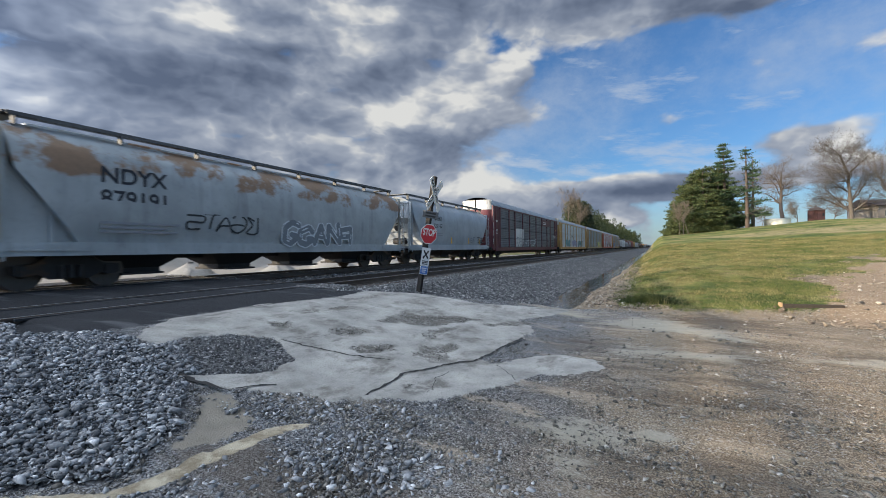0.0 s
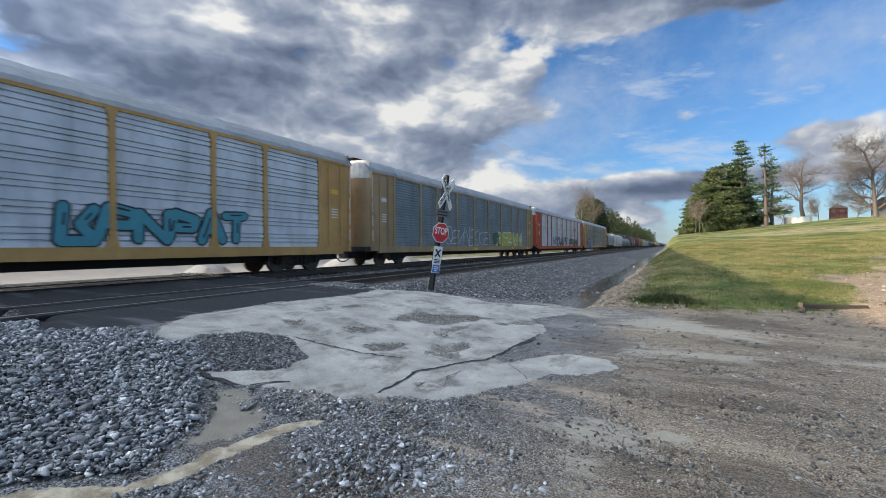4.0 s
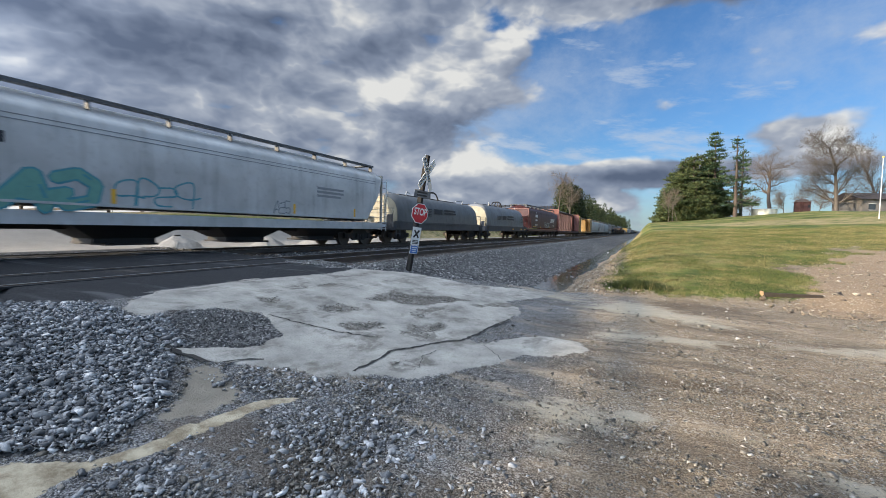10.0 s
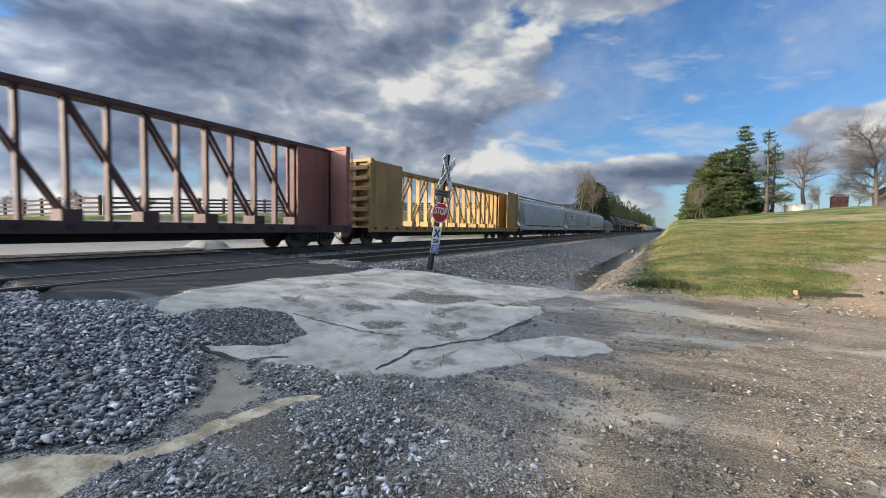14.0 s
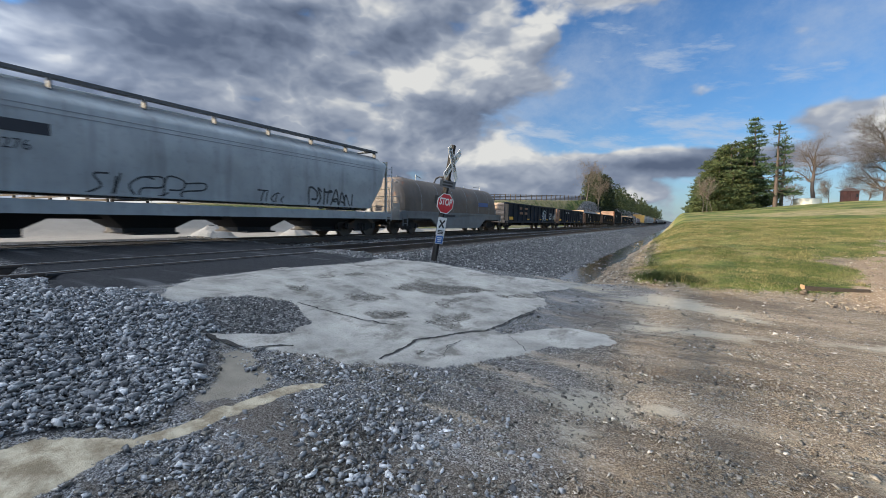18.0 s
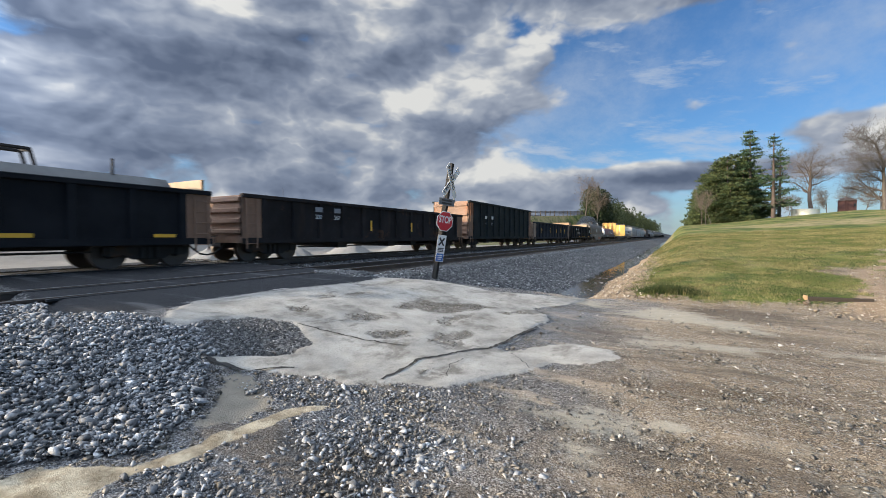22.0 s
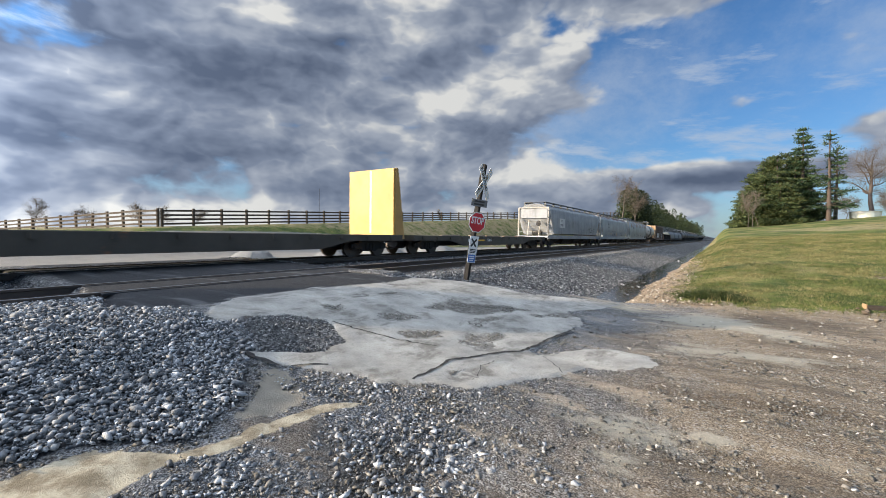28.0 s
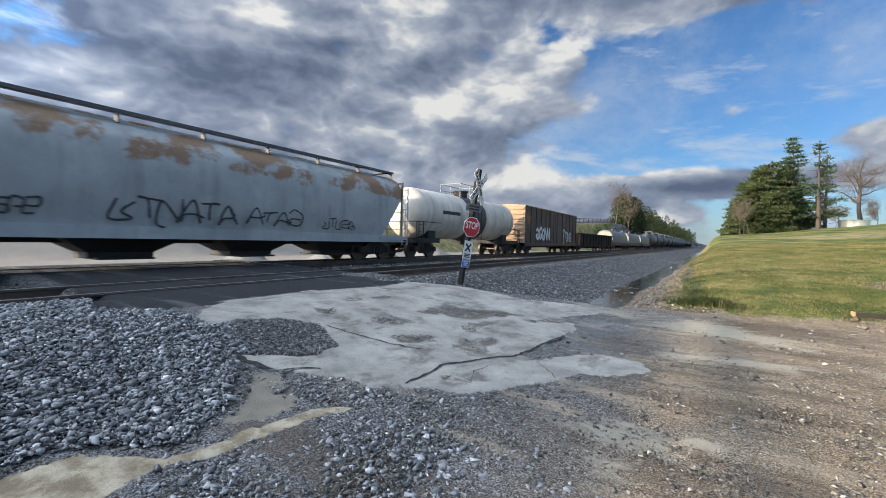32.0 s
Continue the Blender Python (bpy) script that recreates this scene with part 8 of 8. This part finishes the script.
def tubes(V, F):
    V, F = np.array(V), np.array(F)
    vs, fs, base = [], [], 0
    for n in sorted(set(F.tolist())):
        q = V[F == n]
        a, b = q[:, :3], q[:, 3:6]
        d = b - a
        d /= np.linalg.norm(d, axis=1)[:, None] + 1e-9
        u = np.cross(d, (0.3, 0.2, 0.93))
        u /= np.linalg.norm(u, axis=1)[:, None] + 1e-9
        w = np.cross(d, u)
        t = 2 * np.pi * np.arange(n) / n
        ring = u[:, None] * np.cos(t)[None, :, None] + w[:, None] * np.sin(t)[None, :, None]
        v = np.concatenate([a[:, None] + ring * q[:, 6, None, None], b[:, None] + ring * q[:, 7, None, None]], 1)
        i = np.arange(n)
        f = np.stack([i, (i + 1) % n, n + (i + 1) % n, n + i], 1)
        vs.append(v.reshape(-1, 3))
        fs.append((f[None] + (np.arange(len(q)) * 2 * n)[:, None, None]).reshape(-1, 4) + base)
        base += len(q) * 2 * n
    return np.concatenate(vs), np.concatenate(fs)


def tufts(C, D, seed, k, size):
    """k blade-like clumps at every point C, along D."""
    rnd = np.random.RandomState(seed)
    C, D = np.repeat(np.array(C), k, 0), np.repeat(np.array(D), k, 0)
    n = len(C)
    c = C + rnd.normal(scale=size * 0.8, size=(n, 3)) * (1, 1, 0.32)
    d = D + rnd.normal(scale=0.6, size=(n, 3))
    d /= np.linalg.norm(d, axis=1)[:, None]
    u = np.cross(d, rnd.normal(size=(n, 3)))
    u /= np.linalg.norm(u, axis=1)[:, None] + 1e-9
    s = size * rnd.uniform(0.6, 1.25, (n, 1))
    v = np.stack([c - u * s * 0.16, c + u * s * 0.16, c + d * s + u * s * 0.07, c + d * s - u * s * 0.07], 1).reshape(-1, 3)
    return v, np.arange(4 * n).reshape(-1, 4)


def as_part(name, V, F, mat, parent):
    me = bpy.data.meshes.new(name)
    V, F = np.asarray(V, np.float32), np.asarray(F, np.int32)
    me.vertices.add(len(V))
    me.vertices.foreach_set("co", V.ravel())
    me.loops.add(F.size)
    me.loops.foreach_set("vertex_index", F.ravel())
    me.polygons.add(len(F))
    me.polygons.foreach_set("loop_start", np.arange(0, F.size, F.shape[1], dtype=np.int32))
    me.update(calc_edges=True)
    me.materials.append(mat)
    ob = new(name, me)
    ob.parent = parent
    return ob


M_BARK = bark("bark_brown", (0.045, 0.035, 0.028), (0.13, 0.10, 0.08))
M_BARKGREY = bark("bark_grey", (0.055, 0.047, 0.04), (0.15, 0.128, 0.107))
M_NEEDLE = leaf_material("pine_needles", (0.016, 0.030, 0.010), (0.040, 0.058, 0.017), (0.095, 0.102, 0.034))
M_NEEDLEDARK = leaf_material("spruce_needles", (0.014, 0.034, 0.016), (0.030, 0.058, 0.024), (0.07, 0.095, 0.04))
M_TWIG = bark("bare_twigs", (0.075, 0.062, 0.05), (0.165, 0.135, 0.105))
M_TWIGGREY = bark("grey_twigs", (0.055, 0.048, 0.043), (0.13, 0.115, 0.10))


def conifer(x, y, h, r, seed, mat=None, low=0.12, tiers=16, gap=0.0, label="tall dark green conifer on the hill", bare=False, open_=1.0, size=0.42, dome=0.75):
    rnd = np.random.RandomState(seed)
    z = float(ground_z(x, y)) - 0.2
    t = tagged(empty("conifer_tree", pose(x, y, z)), label, "tree", "trees on the hill")
    V, F, LV, LF = [], [], [], []
    lean = rnd.normal(scale=0.02, size=2)
    axis = [np.array((lean[0] * h * k / 6 + rnd.normal(scale=0.03), lean[1] * h * k / 6, h * k / 6)) for k in range(7)]
    for k in range(6):
        tube(V, F, axis[k], axis[k + 1], 0.022 * h * (1 - k / 6.3) + 0.02, 0.022 * h * (1 - (k + 1) / 6.3) + 0.02, 8)
    for i in range(tiers):
        f = low + (1 - low) * (i + 0.5) / tiers
        zz = f * h
        reach = r * (1 - f) ** dome * (0.55 + 0.45 * min(1, (f - low + 0.12) / 0.2)) + 0.15
        for b in range(7):
            if rnd.uniform() < gap:
                continue
            a = rnd.uniform(0, 6.28)
            ln = reach * rnd.uniform(0.55, 1.15)
            p0 = np.array((lean[0] * zz, lean[1] * zz, zz))
            up = rnd.uniform(-0.1, 0.35) if f < 0.8 else rnd.uniform(0.3, 0.9)
            p1 = p0 + np.array((math.cos(a), math.sin(a), up - 0.12)) * ln * 0.6
            p2 = p1 + np.array((math.cos(a), math.sin(a), up * 0.6)) * ln * 0.45
            tube(V, F, p0, p1, 0.012 * ln + 0.02, 0.02, 4), tube(V, F, p1, p2, 0.02, 0.008, 3)
            if bare and rnd.uniform() < 0.62:
                continue
            n = max(4, int(ln * 6.5 * open_))
            way = (p2 - p0) / (np.linalg.norm(p2 - p0) + 1e-9)
            side = np.cross(way, (0, 0, 1))
            for q in range(n):
                u = (q + rnd.uniform()) / n
                if u < 0.15:
                    continue
                c = p0 + (p1 - p0) * min(1, u * 1.7) + (p2 - p1) * max(0, u * 1.7 - 1)
                LV.append(c + side * rnd.normal(scale=0.13 * ln)), LF.append(way)
    as_part("trunk", *tubes(V, F), M_BARK, t)
    as_part("crown", *tufts(LV, LF, seed, 9, size), mat or M_NEEDLE, t)
    return t


def bare_tree(x, y, h, spread, seed, label, mat=None, levels=4, trunk=0.3, thick=0.026, name="bare_tree", dense=1.0, twigs=None):
    """A leafless tree: limbs that fork off a wandering trunk, down to fine twigs."""
    rnd = np.random.RandomState(seed)
    t = tagged(empty(name, pose(x, y, float(ground_z(x, y)) - 0.15)), label, "tree", "trees on the hill")
    V, F, TV, TF = [], [], [], []

    def limb(p, d, ln, r, k):
        n = (7, 5, 4, 3, 2, 2)[k]
        for i in range(n):
            d = d + rnd.normal(scale=0.10 + 0.04 * k, size=3) + np.array((0, 0, 0.05 if k else 0.0))
            d /= np.linalg.norm(d)
            q = p + d * ln / n
            r2 = max(r * (1 - 0.8 / n), (0.02, 0.016, 0.012, 0.008, 0.006, 0.005)[k])
            tube(V if k < 2 else TV, F if k < 2 else TF, p, q, r, r2, (8, 6, 4, 3, 3, 3)[k])
            p, r = q, r2
            f = (i + 1) / n
            if k >= levels or (k == 0 and f < trunk):
                continue
            for b in range(int(round(((3, 2.4, 2, 2, 2)[k] + rnd.uniform(-0.4, 0.6)) * dense))):
                a = rnd.uniform(0, 6.28)
                u = np.cross(d, (math.cos(a), math.sin(a), 0.4))
                u /= np.linalg.norm(u) + 1e-9
                nd = d * rnd.uniform(0.5, 0.9) + u * spread * rnd.uniform(0.8, 1.5)
                nd[2] = max(nd[2], -0.05)
                nd /= np.linalg.norm(nd)
                limb(p, nd, ln * (0.62 if k else 0.50) * rnd.uniform(0.7, 1.1) * (1 - 0.45 * f if k == 0 else 1), max(r * 0.5, 0.008), k + 1)
    limb(np.zeros(3), np.array((rnd.normal(scale=0.04), rnd.normal(scale=0.04), 1.0)), h * 0.92, h * thick, 0)
    as_part("trunk", *tubes(V, F), mat or M_BARKGREY, t)
    as_part("twig_crown", *tubes(TV, TF), twigs or M_TWIG, t)
    return t


def at(az, r):
    return -r * math.sin(radians(az)), r * math.cos(radians(az))


def make_trees():
    # the clump of pines
    for k, (az, r, h, w) in enumerate(((-0.1, 97, 7.6, 3.4), (-0.9, 91, 9.2, 4.2), (-1.8, 89, 10.8, 4.6), (-2.7, 94, 11.8, 5.0), (-3.6, 88, 11.6, 5.0), (-4.5, 93, 12.2, 5.0), (-5.4, 89, 11.0, 4.6), (-2.2, 85, 8.2, 4.2),
                                       (-0.5, 87, 5.8, 3.2), (-1.3, 98, 10.2, 4.6), (-4.1, 99, 11.6, 4.8), (-6.0, 95, 9.8, 4.0), (-6.9, 93, 8.0, 3.4), (-3.9, 84, 6.5, 3.6), (-5.0, 85, 6.0, 3.2))):
        x, y = at(-2.35 + 0.74 * (az + 0.1), r)
        conifer(x, y, h, w * 0.92, 40 + k, tiers=10, low=0.02, label="bushy dark green pine in a clump on the hill", open_=1.25, dome=0.62, size=0.36)
    x, y = at(-7.0, 90)
    conifer(x, y, 15.4, 4.3, 60, M_NEEDLEDARK, low=0.2, tiers=17, gap=0.1, open_=1.0, size=0.34)
    x, y = at(-9.0, 86)
    conifer(x, y, 13.8, 3.2, 61, M_NEEDLEDARK, low=0.12, tiers=20, gap=0.2, bare=True, label="half-dead spruce with a thick ragged trunk", open_=0.8, size=0.3)
    x, y = at(-9.5, 94)
    conifer(x, y, 12.5, 3.4, 62, M_NEEDLEDARK, low=0.15, tiers=16, gap=0.3, bare=True, label="thin spruce with drooping bare limbs", open_=0.8)
    # pale leafless saplings at the foot of the pines
    for k, (az, r) in enumerate(((-2.5, 79), (-2.9, 79.5), (-3.4, 80))):
        x, y = at(az, r)
        bare_tree(x, y, 5.0, 0.35, 70 + k, "pale leafless sapling at the foot of the pines", levels=2, thick=0.012, dense=0.8)
    x, y = at(-12.05, 112)
    bare_tree(x, y, 12.5, 0.95, 75, "spreading leafless oak against the sky", M_BARK, 4, 0.42, 0.034, dense=0.75)
    x, y = at(-17.3, 102)
    bare_tree(x, y, 12.8, 0.78, 76, "large leafless maple with a dense grey crown", levels=4, trunk=0.14, thick=0.028, dense=0.92, twigs=M_TWIGGREY)
    x, y = at(-20.3, 118)
    bare_tree(x, y, 11.5, 0.62, 77, "leafless tree behind the house", levels=3, trunk=0.25)
    for k, (az, r, h) in enumerate(((-10.2, 150, 6), (-13.2, 150, 7), (-14.2, 155, 8), (-15.9, 150, 7), (-9.4, 130, 6))):
        x, y = at(az, r)
        bare_tree(x, y, h, 0.7, 80 + k, "low leafless brush behind the hill", levels=3, thick=0.018)
    # small leafless trees behind the pasture
    for k, (az, r, h) in enumerate(((77.5, 150, 8), (73.6, 160, 6.5), (69, 150, 7.5), (67.2, 155, 6.5), (63.8, 150, 6), (34.0, 170, 5))):
        x, y = at(az, r)
        bare_tree(x, y, h, 0.7, 90 + k, "small leafless tree beyond the pasture", levels=3, thick=0.018)
    x, y = at(10.4, 142)
    bare_tree(x, y, 11.0, 0.6, 98, "tan leafless tree at the end of the woods", levels=4, trunk=0.15, thick=0.018, dense=0.7)
    x, y = at(9.0, 150)
    bare_tree(x, y, 11.5, 0.6, 99, "tan leafless tree at the end of the woods", levels=4, trunk=0.15, thick=0.018, dense=0.7)


make_trees()


def make_woods():
    """The far woods beside the line, in one piece."""
    rnd = np.random.RandomState(77)
    VS, base = [], 0

    def wood(x, y, z, h, r, n, size):
        f, a = rnd.uniform(0.02, 1.0, n), rnd.uniform(0, 6.28, n)
        rr = r * (1.05 - f) ** 0.55 * rnd.uniform(0.55, 1.1, n)
        c = np.stack([x + np.cos(a) * rr, y + np.sin(a) * rr, z + f * h], 1)
        d1, d2 = rnd.normal(size=(n, 3)), rnd.normal(size=(n, 3))
        d1 /= np.linalg.norm(d1, axis=1)[:, None]
        d2 /= np.linalg.norm(d2, axis=1)[:, None]
        s = size * rnd.uniform(0.5, 1.2, (n, 1))
        VS.append(np.stack([c - d1 * s * 0.5, c + d2 * s * 0.3, c + d1 * s * 0.5, c - d2 * s * 0.3], 1).reshape(-1, 3))
    for k in range(210):
        u = rnd.uniform()
        y = 152 + 640 * u ** 1.6
        x = -23.0 - rnd.uniform(0, 24) * sm(140, 330, y) - rnd.uniform(0, 5)
        wood(x, y, float(ground_z(x, y)) * 0.35, rnd.uniform(12.5, 17.0) * (1 + 0.0005 * (y - 150)), rnd.uniform(3.2, 4.6), 620 if y < 330 else 220, 0.8 if y < 330 else 1.7)
    for k in range(60):          # on the other side, beyond the clump
        wood(4 + rnd.uniform(0, 20), 130 + 600 * rnd.uniform() ** 1.3, 2.0, rnd.uniform(7, 11), 2.6, 90, 1.5)
    V = np.concatenate(VS)
    many("far_woods", V, np.arange(len(V)).reshape(-1, 4), leaf_material("woods_needles", (0.008, 0.017, 0.006), (0.020, 0.033, 0.010), (0.050, 0.060, 0.020)), "dark evergreen woods along the line", "woods")


make_woods()


# ---- fence, sheds and poles ----
def make_fence(points, label, step=2.45):
    mat = bark("fence_board", (0.035, 0.028, 0.022), (0.12, 0.095, 0.07))
    f = tagged(empty("board_fence"), label, "fence")
    post, board = None, None
    for (x0, y0), (x1, y1) in zip(points, points[1:]):
        n = max(1, round(math.hypot(x1 - x0, y1 - y0) / step))
        ang = math.degrees(math.atan2(y1 - y0, x1 - x0))
        for k in range(n):
            a = (x0 + (x1 - x0) * k / n, y0 + (y1 - y0) * k / n)
            b = (x0 + (x1 - x0) * (k + 1) / n, y0 + (y1 - y0) * (k + 1) / n)
            za, zb = float(ground_z(*a)), float(ground_z(*b))
            if post is None:
                post = part("post", box(bmesh.new(), -0.08, 0.08, -0.08, 0.08, -0.4, 1.42), mat, f)
                post.matrix_basis = pose(*a, za)
                board = bpy.data.meshes.new("board")
                bm = box(bmesh.new(), 0, 1, -0.02, 0.02, -0.075, 0.075)
                bm.to_mesh(board)
                bm.free()
                board.materials.append(mat)
            else:
                again(post, f, pose(*a, za, random.uniform(-1.5, 1.5), random.uniform(-1.5, 1.5), ang))
            ln = math.hypot(b[0] - a[0], b[1] - a[1])
            tilt = math.degrees(math.atan2(zb - za, ln))
            for q in range(4):
                o = new("board", board)
                o.parent = f
                o.matrix_basis = pose(*a, za + 0.22 + 0.34 * q + random.uniform(-0.015, 0.015), 0, -tilt, ang) @ pose(0, 0.1, 0) @ Matrix.Diagonal((math.hypot(ln, zb - za), 1, 1, 1))
    return f


make_fence([(-36.0, 15.2), (-37.5, 30), (-38.5, 50), (-37.5, 75), (-34.0, 100), (-28.0, 125), (-26.0, 138)], "dark four-board pasture fence along the crest")
make_fence([(-36.2, 15.0), (-45, 13.6), (-61, 10.5), (-80, 6.0)], "four-board pasture fence running back over the hill")


def make_shed():
    x, y = at(-14.7, 100)
    z = float(ground_z(x, y))
    red = paint("barn_red", (0.055, 0.018, 0.014), 0.7, grime=0.4)
    roof = plain("shed_shingles", (0.06, 0.045, 0.04), 0.9)
    s = tagged(empty("garden_shed", pose(x, y, z - 0.1, 0, 0, 20) @ Matrix.Diagonal((0.66, 0.66, 0.92, 1))), "small dark red wooden shed with a hipped roof", "shed")
    bm = box(bmesh.new(), -1.35, 1.35, -1.2, 1.2, 0, 2.2)
    part("wall", bm, red, s)
    for k in range(6):
        solid("wall_batten", red, s, (-1.3 + k * 0.52 - 0.03, -1.3 + k * 0.52 + 0.03, -1.23, -1.2, 0, 2.2))
    bm = loft(bmesh.new(), [[(-1.6, -1.45, 2.2), (1.6, -1.45, 2.2), (1.6, 1.45, 2.2), (-1.6, 1.45, 2.2)], [(-0.5, -0.3, 2.85), (0.5, -0.3, 2.85), (0.5, 0.3, 2.85), (-0.5, 0.3, 2.85)]])
    part("roof", bm, roof, s)
    solid("door", plain("shed_door", (0.07, 0.03, 0.025), 0.7), s, (-0.45, 0.45, -1.26, -1.21, 0.05, 1.85))
    solid("window", plain("shed_window", (0.03, 0.035, 0.04), 0.2), s, (0.7, 1.15, -1.25, -1.21, 1.1, 1.65))
    # pale low wall of a pool or tank
    x, y = at(-11.6, 96)
    z = float(ground_z(x, y))
    w = tagged(empty("round_pool", pose(x, y, z - 0.2)), "low cream-coloured round pool wall on the hill", "pool")
    bm = bmesh.new()
    rod(bm, (0, 0, 0), (0, 0, 1.15), 1.9, 28)
    part("wall", bm, plain("pool_liner", (0.72, 0.67, 0.52), 0.6, var=0.1), w)
    bm = bmesh.new()
    rod(bm, (0, 0, 1.15), (0, 0, 1.22), 1.98, 28)
    part("rim", bm, plain("pool_rim", (0.5, 0.5, 0.48), 0.5), w)
    # house at the edge of the view
    x, y = at(-19.9, 112)
    z = float(ground_z(x, y))
    h = tagged(empty("house", pose(x, y, z - 0.3, 0, 0, 24)), "low grey house with a dark roof behind the tree", "house")
    solid("wall", paint("house_siding", (0.17, 0.155, 0.14), 0.7, grime=0.3), h, (-5, 5, -3, 3, 0, 2.9))
    bm = loft(bmesh.new(), [[(-5.6, -3.6, 2.85), (-5.6, 3.6, 2.85), (-5.6, 0, 4.3)], [(5.6, -3.6, 2.85), (5.6, 3.6, 2.85), (5.6, 0, 4.3)]])
    bmesh.ops.recalc_face_normals(bm, faces=bm.faces[:])
    part("roof", bm, roof, h)
    for k in (-3.2, 0.4, 3.0):
        wn = solid("window", plain("house_glass", (0.04, 0.05, 0.06), 0.1), h, (k - 0.6, k + 0.6, -3.04, -3.0, 1.0, 2.1))
        solid("window_frame", M_WHITE, wn, (k - 0.66, k + 0.66, -3.06, -3.041, 2.1, 2.18), (k - 0.66, k + 0.66, -3.06, -3.041, 0.92, 1.0))
    # white flagpole and the far masts
    x, y = at(-20.3, 62)
    p = tagged(empty("flagpole", pose(x, y, float(ground_z(x, y)) - 0.2)), "bare white metal flagpole on the grass", "pole")
    bm = bmesh.new()
    rod(bm, (0, 0, 0), (0, 0, 6.4), 0.045, 10, 0.03)
    part("pole", bm, M_WHITE, p)
    bm = bmesh.new()
    bmesh.ops.create_uvsphere(bm, u_segments=10, v_segments=6, radius=0.09, matrix=Matrix.Translation((0, 0, 6.45)))
    part("finial", bm, M_YELLOW, p)
    x, y = at(49.8, 170)
    p = tagged(empty("radio_mast", pose(x, y, float(ground_z(x, y)) - 0.5)), "thin grey radio mast far behind the pasture", "mast")
    bm = bmesh.new()
    rod(bm, (0, 0, 0), (0, 0, 15), 0.12, 6, 0.06)
    part("mast", bm, M_IRON, p)
    # gravel heaps behind the tracks
    mat = plain("heap_gravel", (0.20, 0.192, 0.175), 0.95, var=0.5, scale=14, bump=0.8)
    for k, (x, y, r, h) in enumerate(((-23.0, 14.5, 1.5, 0.8), (-22.8, 20.4, 1.3, 0.66), (-23.0, 26.0, 2.0, 1.0), (-23.0, 33.5, 2.4, 0.95))):
        bm = bmesh.new()
        bmesh.ops.create_cone(bm, segments=28, radius1=r, radius2=0.12 * r, depth=h, cap_ends=False, matrix=Matrix.Translation((x, y, 0.10 + h / 2)))
        bmesh.ops.subdivide_edges(bm, edges=bm.edges[:], cuts=3, use_grid_fill=True)
        for v in bm.verts:
            v.co += Vector((1, 1, 0.6)) * 0.14 * noise.noise(v.co * 1.9)
        me = bpy.data.meshes.new("gravel_heap")
        bm.to_mesh(me)
        bm.free()
        me.materials.append(mat)
        tagged(new("gravel_heap", me), "heap of pale gravel behind the tracks", "gravel heap", "gravel heaps behind the tracks")


make_shed()
# ---- all that moves ----
def motions():
    times = [k * 1.0 for k in range(33)]
    for car, c in CARS:
        walk(car, [(t, pose(FAR_X, c - run(t), RAIL_Z)) for t in times])
    # the wheelsets all roll alike: they share one set of keys
    first = WHEELS[0]
    walk(first, [(k / FPS, Matrix.Rotation(run(k / FPS) / 0.457, 4, "X")) for k in range(32 * FPS + 1)])
    act, slot = first.animation_data.action, first.animation_data.action_slot
    for w in WHEELS[1:]:
        w.rotation_mode = "QUATERNION"
        w.animation_data_create()
        w.animation_data.action = act
        w.animation_data.action_slot = slot


motions()
